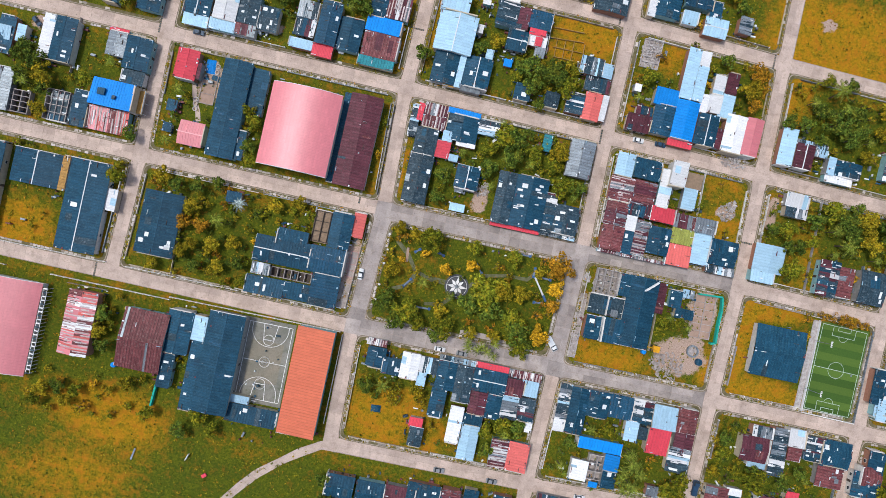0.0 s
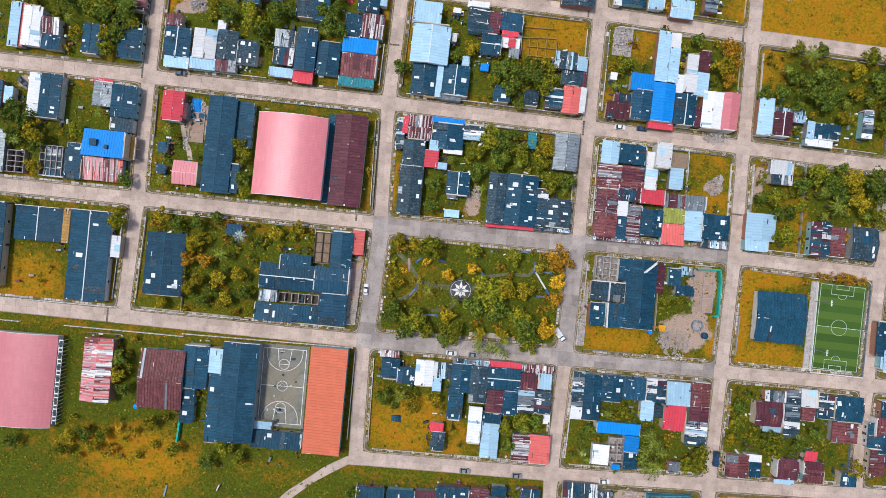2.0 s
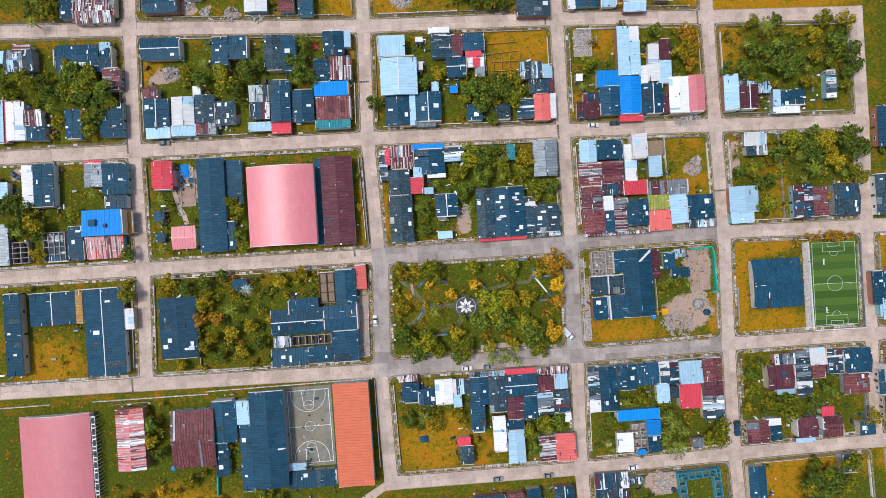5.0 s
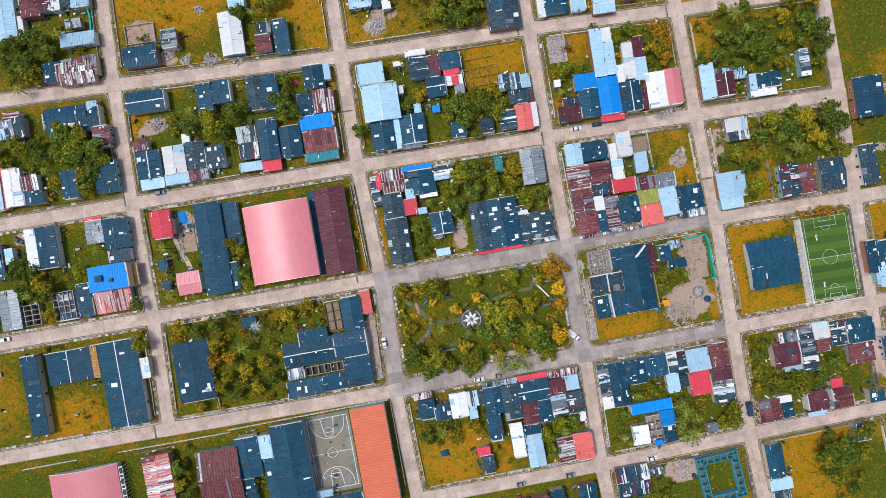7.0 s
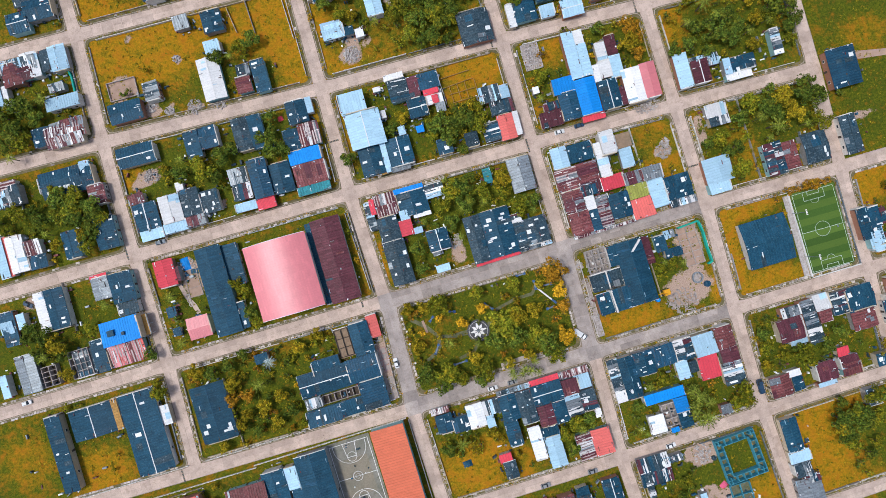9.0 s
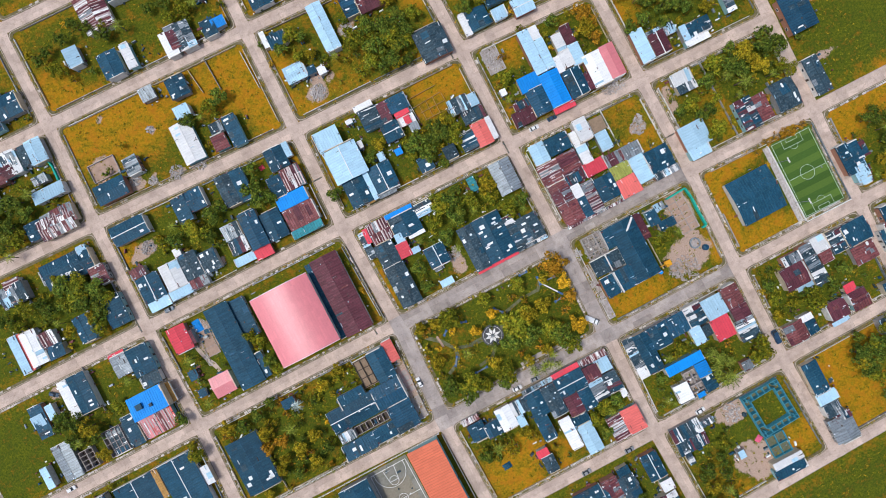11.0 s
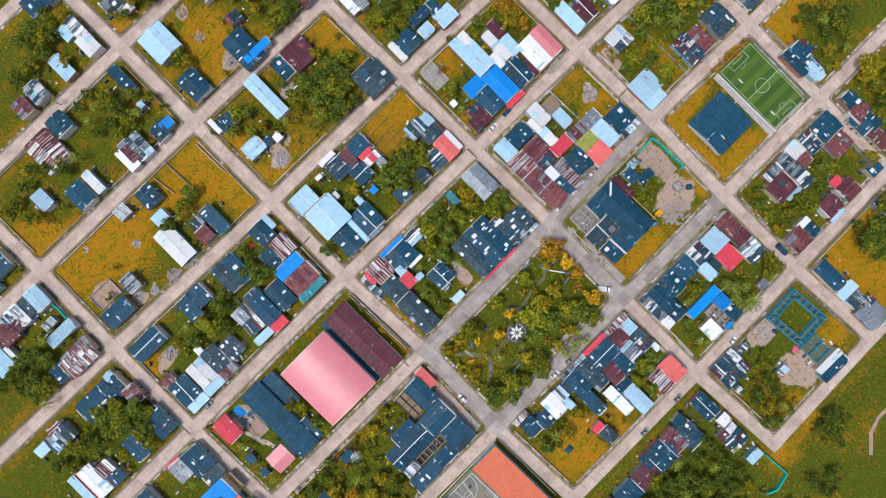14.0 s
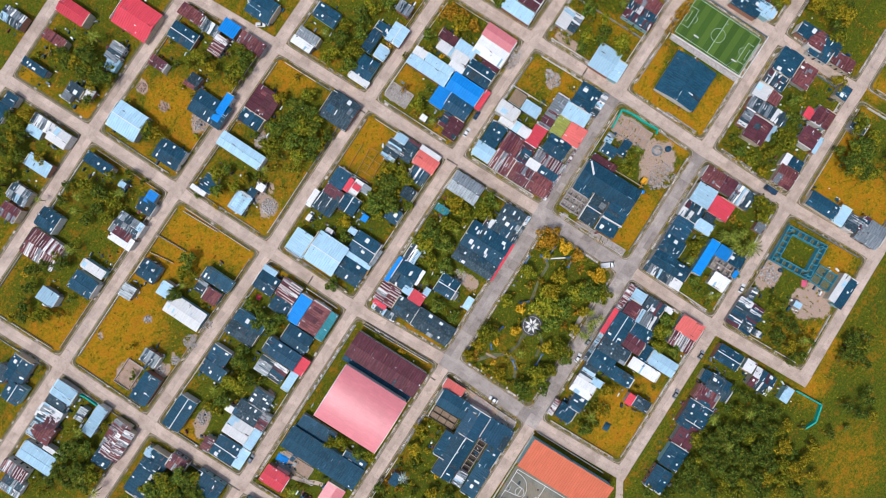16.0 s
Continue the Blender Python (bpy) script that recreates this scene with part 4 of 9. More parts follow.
house(-73.5, 80.7, 7.3, 6.7, 4.1, 178.4, "dk", "shed", 0)
house(-115.0, 90.3, 6.4, 4.2, 3.9, -1.6, "mg", "shed", 0)
house(-113.0, 82.4, 10.9, 9.7, 4.2, 88.4, "navy", "gable", 4)
house(-113.0, 74.9, 9.2, 4.1, 3.5, -1.6, "pale", "shed", 0)
house(-102.8, 82.5, 10.9, 8.6, 4.6, 88.4, "white", "gable", 0)
house(-103.1, 75.1, 9.4, 4.1, 3.9, -1.6, "pale", "shed", 0)
house(-94.8, 82.9, 11.0, 7.8, 4.1, 88.4, "slate", "gable", 3)
house(-94.9, 75.2, 8.1, 4.1, 3.8, -1.6, "mg", "shed", 0)
house(-87.0, 81.0, 7.1, 9.1, 4.0, -1.6, "slate", "gable", 5)
house(-97.2, 89.9, 3.8, 3.0, 3.6, 88.4, "white", "flat", 0)
house(-112.4, 58.6, 10.9, 8.0, 4.4, 88.7, "red", "gable", 0)
house(-108.0, 57.1, 5.9, 1.8, 3.6, 88.7, "maroon", "shed", 0)
house(-93.9, 45.8, 35.8, 10.4, 5.4, 89.2, "navy", "gable", 0, name="school", say="long school block with a weathered dark roof")
house(-87.7, 33.7, 10.6, 3.3, 4.0, 89.7, "navy", "shed", 1)
house(-85.8, 54.1, 17.0, 6.6, 3.2, 88.9, "navy", "flat", 0)
house(-105.9, 34.3, 9.0, 8.8, 4.0, -0.4, "pink", "gable", 0)
house(-53.4, 44.5, 33.2, 2.6, 2.8, 89.2, "navy", "flat", 0)
house(-46.1, 44.2, 33.9, 11.9, 5.5, 89.3, "maroon", "gable", 0, name="annex", say="long annexe with a weathered maroon metal roof")
house(-115.1, 43.1, 4.2, 3.7, 2.6, 89.3, "navy", "flat", 0)
house(-115.2, 35.0, 3.4, 3.2, 2.6, 89.6, "navy", "flat", 0)
house(-110.4, 0.1, 23.1, 14.2, 4.2, 90.0, "navy", "gable", 5)
house(-61.9, 4.6, 11.1, 6.9, 4.2, 0.0, "navy", "shed", 0)
house(-64.7, -0.7, 20.0, 9.7, 4.5, 0.0, "navy", "gable", 1)
house(-45.5, 11.1, 13.1, 8.0, 4.5, 90.0, "navy", "gable", 0)
house(-48.4, -0.5, 12.8, 9.8, 4.6, 0.0, "steel", "gable", 0)
house(-46.9, -11.3, 11.6, 10.1, 4.6, 90.0, "steel", "shed", 0)
house(-68.4, -14.1, 13.9, 6.6, 4.0, 180.0, "navy", "shed", 2)
house(-56.7, -13.7, 9.6, 6.3, 4.0, 0.0, "navy", "shed", 1)
house(-71.4, -8.2, 6.4, 4.4, 3.0, 0.0, "gw", "flat", 0)
house(-39.7, 14.4, 9.1, 4.4, 3.2, 90.0, "coral", "shed", 0)
house(-53.0, 11.2, 11.8, 6.2, 1.6, 90.0, "tan", "flat", 0)
house(-85.8, 15.1, 5.4, 4.0, 3.9, 0.0, "navy", "shed", 0)
house(-21.6, 101.4, 10.3, 8.7, 6.0, 178.4, "pale", "shed", 0)
house(-19.6, 89.8, 14.2, 14.1, 6.6, 88.4, "pale", "gable", 0, say="large house with a ribbed pale blue roof")
house(-15.2, 77.3, 12.4, 2.3, 4.0, 268.4, "pale", "shed", 0)
house(-20.9, 77.5, 11.9, 9.3, 4.2, 88.4, "navy", "gable", 2)
house(-18.4, 72.9, 4.3, 4.0, 3.0, 178.4, "yellow", "shed", 0)
house(-9.2, 78.0, 11.2, 10.2, 4.4, 88.4, "navy", "gable", 2)
house(-10.5, 71.5, 7.7, 2.2, 3.5, 178.4, "grey", "shed", 0)
house(-10.9, 104.2, 3.0, 1.9, 3.3, -1.6, "white", "flat", 0)
house(-3.1, 107.1, 8.0, 2.7, 3.5, 178.4, "white", "shed", 0)
house(-2.6, 101.1, 9.1, 8.0, 4.4, 88.4, "dk", "shed", 0)
house(3.3, 100.9, 8.5, 4.8, 3.9, 268.4, "maroon", "shed", 0)
house(9.8, 101.8, 8.2, 6.7, 3.8, -1.6, "steel", "gable", 0)
house(9.5, 97.0, 6.2, 2.5, 4.0, 178.4, "red", "shed", 0)
house(10.0, 93.9, 7.1, 3.8, 3.6, -1.6, "white", "shed", 0)
house(10.4, 93.7, 3.4, 2.6, 4.2, 268.4, "red", "shed", 0)
house(11.6, 90.0, 3.9, 3.8, 3.9, -1.6, "grey", "shed", 0)
house(2.7, 92.6, 7.6, 7.8, 4.2, -1.6, "navy", "gable", 1)
house(-11.2, 93.9, 3.2, 2.2, 3.7, 88.4, "white", "flat", 0)
house(-6.0, 85.6, 3.6, 2.8, 3.5, 268.4, "pale", "shed", 0)
house(1.2, 84.3, 3.1, 2.8, 2.4, -1.6, "blue", "flat", 0)
house(8.6, 74.7, 6.3, 6.1, 3.8, 268.4, "navy", "shed", 1)
house(19.7, 74.2, 5.7, 5.4, 3.7, 88.4, "slate", "shed", 1)
house(31.4, 89.3, 8.3, 6.8, 4.1, 178.4, "gw", "shed", 0)
house(37.5, 88.6, 5.3, 3.9, 3.9, 88.4, "pale", "shed", 0)
house(34.9, 83.2, 9.3, 5.5, 3.4, 178.4, "dk", "shed", 0)
house(34.4, 74.7, 10.2, 6.5, 4.4, 88.4, "coral", "gable", 0)
house(28.1, 74.5, 7.4, 6.5, 4.2, 268.4, "dk", "shed", 0)
house(38.9, 75.1, 9.7, 2.3, 3.7, 88.4, "white", "shed", 0)
house(-27.9, 56.3, 11.3, 3.3, 3.5, 268.8, "gw", "shed", 0)
house(-26.1, 59.8, 6.4, 2.2, 3.6, 88.6, "red", "shed", 0)
house(-20.7, 59.2, 8.9, 9.3, 3.8, -1.3, "rw", "gable", 0)
house(-10.4, 62.6, 12.0, 2.0, 4.0, -1.5, "blue", "shed", 0)
house(-10.3, 56.7, 9.5, 12.1, 4.1, 88.8, "navy", "gable", 3)
house(-7.8, 51.3, 7.1, 1.6, 3.6, -1.0, "white", "shed", 0)
house(-0.6, 59.0, 5.3, 7.6, 4.1, 268.7, "gw", "shed", 0)
house(-22.2, 49.6, 9.7, 8.2, 4.2, 89.0, "slate", "gable", 2)
house(-15.8, 48.0, 6.3, 5.8, 3.8, 269.1, "red", "shed", 0)
house(-14.8, 53.1, 3.8, 3.7, 3.9, 88.9, "pale", "shed", 0)
house(-11.2, 45.7, 3.5, 2.5, 3.7, -0.8, "pale", "flat", 0)
house(-22.3, 35.6, 17.8, 8.9, 4.6, 89.6, "slate", "gable", 3)
house(-4.7, 39.8, 8.4, 8.7, 4.4, 89.4, "navy", "gable", 2)
house(-6.7, 36.4, 5.3, 3.3, 3.6, 89.6, "grey", "shed", 0)
house(-6.1, 28.4, 5.6, 2.9, 3.4, 179.9, "pale", "shed", 0)
house(9.8, 35.4, 19.1, 6.6, 5.0, 89.6, "slate", "gable", 2)
house(19.0, 35.5, 19.0, 12.4, 5.0, 89.6, "navy", "gable", 14)
house(16.0, 25.4, 18.3, 1.3, 3.0, -0.0, "red", "shed", 0)
house(27.0, 33.1, 14.9, 4.5, 4.0, 269.7, "dk", "shed", 0)
house(33.7, 32.2, 10.6, 9.4, 4.2, 89.7, "slate", "gable", 6)
house(32.0, 25.8, 12.9, 1.3, 3.0, 180.0, "gw", "shed", 0)
house(34.3, 55.0, 13.7, 9.1, 5.0, 88.8, "grey", "gable", 0)
house(21.5, 58.5, 6.2, 3.3, 2.6, 268.7, "teal", "shed", 0)
house(67.3, 94.2, 19.0, 4.9, 4.6, 88.4, "pale", "shed", 0)
house(71.5, 100.8, 5.5, 4.4, 4.0, 268.4, "white", "shed", 0)
house(71.7, 91.3, 13.1, 4.0, 4.4, 88.4, "pale", "shed", 0)
house(49.8, 85.4, 2.8, 2.6, 3.4, 88.4, "white", "flat", 0)
house(60.6, 83.9, 8.7, 6.3, 4.4, -1.6, "blue", "shed", 0)
house(68.8, 77.0, 14.4, 8.3, 5.0, 88.4, "blue", "gable", 0)
house(69.0, 68.6, 9.3, 2.9, 3.4, -1.6, "red", "shed", 0)
house(61.1, 75.4, 11.1, 7.9, 4.2, 88.4, "steel", "gable", 1)
house(52.4, 72.6, 8.9, 6.3, 3.9, -1.6, "maroon", "shed", 0)
house(53.8, 77.6, 6.1, 3.4, 3.5, 178.4, "dk", "shed", 0)
house(77.5, 75.3, 11.7, 8.1, 4.4, 88.4, "navy", "gable", 2)
house(74.6, 84.7, 7.1, 3.3, 3.6, 88.4, "white", "flat", 0)
house(79.1, 92.4, 7.9, 4.4, 3.5, 88.4, "white", "shed", 0)
house(78.6, 85.3, 6.8, 4.8, 4.0, 268.4, "white", "shed", 0)
house(83.0, 85.5, 8.8, 5.5, 3.7, 88.4, "pale", "shed", 0)
house(83.6, 94.0, 7.9, 4.2, 3.6, 268.4, "maroon", "shed", 0)
house(83.2, 73.2, 7.5, 3.5, 3.7, 88.4, "maroon", "shed", 0)
house(87.6, 75.9, 13.8, 7.9, 4.9, 88.4, "white", "gable", 0)
house(94.3, 76.1, 13.9, 6.2, 4.9, 88.4, "pink", "gable", 0)
house(51.0, 56.7, 8.5, 6.6, 4.1, 88.8, "pale", "gable", 0)
house(59.5, 56.7, 9.8, 7.4, 4.0, -1.2, "navy", "gable", 2)
house(51.4, 47.7, 9.1, 8.7, 4.0, 269.1, "rw", "shed", 0)
house(60.0, 47.8, 9.1, 8.7, 4.0, 89.1, "mg", "shed", 0)
house(67.1, 51.3, 14.1, 4.5, 4.0, 269.0, "white", "shed", 0)
house(70.3, 57.0, 9.1, 5.9, 6.4, 88.8, "white", "shed", 0)
house(76.6, 49.2, 7.9, 5.0, 3.8, 269.1, "pale", "shed", 0)
house(77.8, 56.3, 5.9, 5.8, 2.2, -1.2, "tan", "flat", 0)
house(68.2, 41.5, 8.7, 5.7, 4.2, 179.4, "red", "shed", 0)
house(51.4, 38.6, 8.9, 8.3, 4.0, 89.5, "mg", "gable", 0)
house(51.5, 29.5, 9.1, 8.3, 4.4, 89.8, "rust", "gable", 0)
house(59.8, 41.1, 8.7, 4.2, 3.6, -0.6, "dk", "shed", 0)
house(57.2, 36.1, 5.5, 4.4, 3.6, 269.6, "white", "shed", 0)
house(61.9, 31.5, 12.8, 5.1, 3.8, 89.7, "rw", "shed", 0)
house(57.7, 29.0, 8.5, 4.4, 3.7, 269.8, "navy", "shed", 1)
house(68.7, 31.8, 10.2, 8.3, 4.3, 89.7, "navy", "gable", 3)
house(77.0, 28.2, 8.7, 8.0, 4.0, 179.9, "coral", "shed", 0)
house(76.8, 35.2, 8.3, 5.7, 3.8, -0.4, "lime", "shed", 0)
house(76.8, 40.8, 8.3, 5.3, 3.8, 179.4, "mg", "shed", 0)
house(84.0, 40.6, 7.4, 5.5, 5.0, -0.6, "grey", "gable", 0)
house(84.6, 32.2, 11.5, 6.8, 4.0, 269.7, "pale", "shed", 0)
house(92.6, 32.3, 10.2, 9.5, 5.0, -0.3, "navy", "gable", 3)
house(93.3, 26.0, 10.9, 3.1, 3.0, 180.0, "gw", "shed", 0)
house(60.4, 24.3, 25.6, 1.2, 2.8, 0.0, "rw", "shed", 0)
house(66.2, 4.9, 25.7, 11.2, 6.5, 90.0, "navy", "gable", 0, name="public_building", say="large public building under a dark navy metal roof", wall=0)
house(59.3, 13.5, 3.9, 8.2, 6.2, 0.0, "navy", "flat", 0, name="public_building", say="north wing of a public building, navy roof", wall=0)
house(58.0, -3.7, 7.8, 9.2, 6.2, 0.0, "navy", "shed", 0, name="public_building", say="south wing of a public building, navy roof", wall=0)
house(51.5, -4.0, 8.6, 6.2, 4.6, 90.0, "navy", "shed", 3)
house(55.2, 4.9, 14.0, 7.4, 4.0, 0.0, "slate", "flat", 0, name="roof_deck", say="flat grey roof deck between the wings of a public building")
house(73.9, 11.5, 11.3, 3.1, 4.0, 90.0, "maroon", "shed", 0)
house(79.5, 12.3, 6.4, 4.4, 3.5, 270.0, "navy", "shed", 1)
house(83.6, 7.6, 7.0, 3.8, 3.7, 0.0, "navy", "shed", 1)
house(83.8, 15.1, 4.4, 3.2, 3.4, 180.0, "gw", "shed", 0)
house(120.6, 0.8, 18.8, 18.9, 4.6, 0.0, "navy", "gable", 1, wall=0, name="hall", say="hall with a plain blue-grey metal roof")
house(108.1, 75.7, 13.9, 5.5, 4.0, 268.4, "pale", "shed", 0)
house(114.9, 73.5, 9.2, 7.0, 4.3, 88.4, "maroon", "gable", 0)
house(117.2, 78.5, 12.4, 2.2, 3.3, 178.4, "gw", "shed", 0)
house(120.9, 75.9, 5.0, 2.9, 3.7, -1.6, "gw", "shed", 0)
house(129.5, 72.0, 5.8, 5.7, 3.8, 268.4, "navy", "shed", 1)
house(133.6, 72.1, 5.7, 7.2, 3.8, 88.4, "dk", "shed", 0)
house(129.3, 67.7, 10.5, 3.1, 3.4, 178.4, "white", "shed", 0)
house(125.6, 72.2, 6.7, 3.1, 3.8, 88.4, "pale", "shed", 0)
house(147.1, 76.1, 10.3, 3.8, 3.8, 268.4, "gw", "shed", 0)
house(116.0, 57.0, 8.1, 5.3, 4.0, -1.2, "white", "shed", 0)
house(116.3, 52.7, 8.1, 4.2, 3.8, 178.9, "gw", "shed", 0)
house(110.1, 34.0, 10.2, 11.3, 4.2, 89.6, "pale", "gable", 0)
house(108.7, 27.0, 8.5, 4.4, 4.0, 179.9, "pale", "shed", 0)
house(133.0, 31.5, 13.3, 7.7, 4.1, 89.7, "dk", "gable", 2)
house(139.5, 31.2, 11.2, 5.5, 3.9, 269.8, "rust", "shed", 0)
house(149.9, 31.3, 9.9, 12.4, 4.4, -0.2, "slate", "gable", 3)
house(-24.2, -25.7, 7.3, 2.5, 3.0, 180.0, "rw", "shed", 0)
house(-23.5, -30.9, 7.4, 6.9, 4.0, 90.0, "navy", "gable", 1)
house(-17.3, -33.1, 6.5, 6.1, 3.8, 180.0, "navy", "shed", 3)
house(-10.8, -31.4, 9.5, 6.7, 4.4, 90.0, "white", "gable", 0)
house(-4.1, -30.0, 6.9, 5.9, 4.0, 180.0, "gw", "shed", 0)
house(-5.8, -35.2, 5.5, 3.3, 3.6, 90.0, "pale", "shed", 0)
house(2.8, -32.1, 10.5, 7.1, 5.0, 90.0, "navy", "gable", 2)
house(9.5, -33.8, 13.3, 6.5, 5.0, 90.0, "slate", "gable", 2)
house(1.6, -42.4, 10.4, 5.7, 4.0, 270.0, "navy", "shed", 1)
house(6.1, -26.2, 13.5, 2.2, 3.0, 0.0, "gw", "shed", 0)
house(18.9, -25.9, 12.2, 2.2, 3.6, 180.0, "red", "shed", 0)
house(18.8, -31.1, 12.2, 8.4, 4.8, 0.0, "navy", "gable", 2)
house(16.1, -39.7, 8.3, 6.5, 4.0, 90.0, "maroon", "gable", 0)
house(22.2, -40.0, 8.9, 5.9, 4.0, 90.0, "navy", "shed", 2)
house(28.3, -31.5, 6.5, 6.3, 4.1, 180.0, "maroon", "shed", 0)
house(31.2, -26.6, 12.3, 3.1, 3.0, 0.0, "rw", "shed", 0)
house(33.7, -30.8, 6.1, 5.7, 4.0, 180.0, "pale", "shed", 0)
house(27.8, -39.0, 8.5, 6.3, 4.1, 90.0, "gw", "shed", 0)
house(33.9, -38.5, 8.5, 6.1, 4.1, 270.0, "dk", "shed", 2)
house(36.1, -44.2, 4.7, 2.6, 3.5, 90.0, "white", "flat", 0)
house(9.4, -48.9, 13.1, 5.0, 4.6, 270.0, "white", "shed", 0)
house(15.6, -46.1, 7.3, 4.2, 3.9, 0.0, "navy", "shed", 1)
house(15.6, -54.5, 12.7, 6.6, 4.0, 90.0, "pale", "gable", 0)
house(-4.4, -51.4, 5.0, 3.8, 3.5, 0.0, "red", "shed", 0)
house(-3.6, -56.3, 6.8, 5.2, 4.0, 90.0, "slate", "gable", 0)
house(27.4, -56.2, 10.6, 6.5, 3.8, 90.0, "rw", "shed", 0)
house(34.4, -56.1, 10.6, 7.6, 3.9, 270.0, "coral", "shed", 0)
house(47.2, -35.0, 17.8, 4.7, 3.0, 90.0, "gw", "shed", 0)
house(52.3, -34.9, 17.0, 6.6, 4.4, 90.0, "navy", "gable", 4)
house(59.5, -31.1, 9.5, 8.0, 4.4, 90.0, "navy", "gable", 3)
house(67.7, -30.5, 8.7, 8.5, 4.4, 0.0, "steel", "gable", 2)
house(76.2, -30.5, 8.5, 8.1, 4.0, 90.0, "dk", "gable", 0)
house(84.0, -30.7, 8.9, 8.6, 5.4, 180.0, "pale", "shed", 0)
house(83.2, -39.8, 8.0, 9.5, 5.4, 0.0, "red", "shed", 0)
house(93.0, -30.6, 8.9, 7.2, 4.0, 90.0, "rust", "gable", 0)
house(93.1, -39.2, 8.1, 7.2, 4.0, 90.0, "maroon", "gable", 0)
house(73.3, -38.3, 7.5, 4.8, 3.9, 270.0, "pale", "shed", 0)
house(77.8, -38.3, 4.7, 4.4, 3.6, 90.0, "slate", "shed", 0)
house(92.2, -45.2, 9.1, 8.1, 4.2, 270.0, "gw", "shed", 1)
house(63.0, -45.6, 16.1, 4.3, 4.6, 0.0, "blue", "shed", 0)
house(68.5, -51.0, 5.9, 5.4, 4.4, 270.0, "blue", "shed", 0)
house(68.8, -57.5, 6.4, 5.4, 3.8, 90.0, "navy", "shed", 1)
house(57.3, -55.9, 7.4, 6.1, 4.2, 270.0, "white", "shed", 0)
house(85.5, -58.4, 4.4, 4.2, 3.6, 0.0, "grey", "shed", 0)
house(63.8, -60.6, 3.3, 2.1, 2.6, 0.0, "blue", "flat", 0)
house(118.7, -35.3, 10.0, 9.3, 5.0, 0.0, "maroon", "gable", 0)
house(121.1, -28.6, 8.0, 4.2, 4.0, 180.0, "gw", "shed", 0)
house(127.8, -31.1, 10.7, 5.9, 4.4, 90.0, "gw", "shed", 0)
house(133.3, -28.2, 6.1, 6.6, 5.0, 180.0, "white", "shed", 0)
house(134.0, -34.3, 4.9, 5.5, 4.0, 90.0, "rust", "shed", 0)
house(141.1, -30.9, 9.0, 7.7, 4.0, 90.0, "dk", "gable", 4)
house(149.3, -31.4, 11.0, 10.0, 4.2, 0.0, "navy", "gable", 4)
house(148.8, -40.0, 7.9, 9.9, 3.9, 90.0, "rust", "gable", 1)
house(121.2, -40.4, 6.8, 3.6, 3.5, 0.0, "pale", "shed", 0)
house(128.2, -39.8, 7.7, 5.7, 3.9, 270.0, "gw", "shed", 0)
house(109.1, -55.9, 8.5, 8.7, 4.0, 90.0, "rust", "gable", 0)
house(115.3, -52.5, 5.7, 2.7, 3.4, 180.0, "white", "shed", 0)
house(115.9, -56.8, 5.8, 4.6, 3.7, 90.0, "navy", "shed", 1)
house(128.2, -55.5, 8.1, 7.9, 4.0, 0.0, "maroon", "gable", 0)
house(136.6, -49.9, 4.8, 3.8, 3.6, 0.0, "red", "shed", 0)
house(138.0, -54.4, 7.6, 5.1, 3.8, 180.0, "maroon", "shed", 0)
house(138.0, -57.4, 7.6, 5.1, 3.8, 0.0, "rust", "shed", 0)
house(127.2, -60.4, 7.6, 1.7, 3.4, 180.0, "pale", "shed", 0)
house(151.3, -57.4, 5.9, 5.3, 4.1, 0.0, "navy", "shed", 2)
house(-72.4, 127.4, 17.1, 8.8, 4.2, 88.4, "white", "gable", 0)
house(-68.6, 139.5, 6.2, 5.1, 4.0, -1.6, "pale", "shed", 0)
house(-65.7, 149.2, 8.8, 8.1, 4.0, 88.4, "navy", "gable", 4)
house(-77.8, 152.4, 5.8, 5.6, 4.0, -1.6, "grey", "shed", 0)
house(-53.5, 122.8, 13.2, 5.8, 4.1, 268.4, "navy", "shed", 2)
house(-60.8, 121.3, 6.5, 6.0, 3.7, 88.4, "rust", "shed", 0)
house(-59.5, 127.3, 5.3, 4.6, 3.9, 178.4, "gw", "shed", 0)
house(-108.8, 124.7, 13.4, 8.1, 4.3, -1.6, "navy", "gable", 2)
house(-96.7, 129.8, 7.4, 6.4, 4.0, 268.4, "gw", "shed", 0)
house(-144.1, 154.8, 13.9, 5.8, 4.0, -1.6, "gw", "shed", 0)
house(-143.2, 151.7, 7.4, 6.9, 4.0, -1.6, "maroon", "gable", 0)
house(-138.3, 153.3, 9.5, 4.2, 3.7, 88.4, "white", "shed", 0)
house(-133.7, 153.5, 8.7, 3.7, 3.8, 268.4, "slate", "shed", 1)
house(-128.3, 153.1, 10.2, 7.0, 4.0, 88.4, "pale", "gable", 0)
house(-152.8, 144.8, 7.9, 2.3, 3.4, 268.4, "white", "shed", 0)
house(-132.4, 142.1, 6.1, 3.6, 3.8, -1.6, "gw", "shed", 0)
house(-131.5, 135.6, 13.5, 5.3, 4.4, 178.4, "pale", "shed", 0)
house(-130.8, 125.0, 9.7, 7.8, 4.2, -1.6, "mg", "gable", 0)
house(-137.8, 124.9, 7.8, 4.7, 3.6, 268.4, "grey", "shed", 0)
house(-143.7, 124.6, 7.7, 7.4, 4.1, 88.4, "navy", "gable", 3)
house(-139.2, 105.0, 21.1, 10.4, 4.2, -1.6, "navy", "gable", 6)
house(-131.2, 107.4, 7.3, 3.3, 3.8, 88.4, "pale", "shed", 0)
house(-128.9, 97.1, 6.9, 6.4, 3.8, 268.4, "mg", "shed", 0)
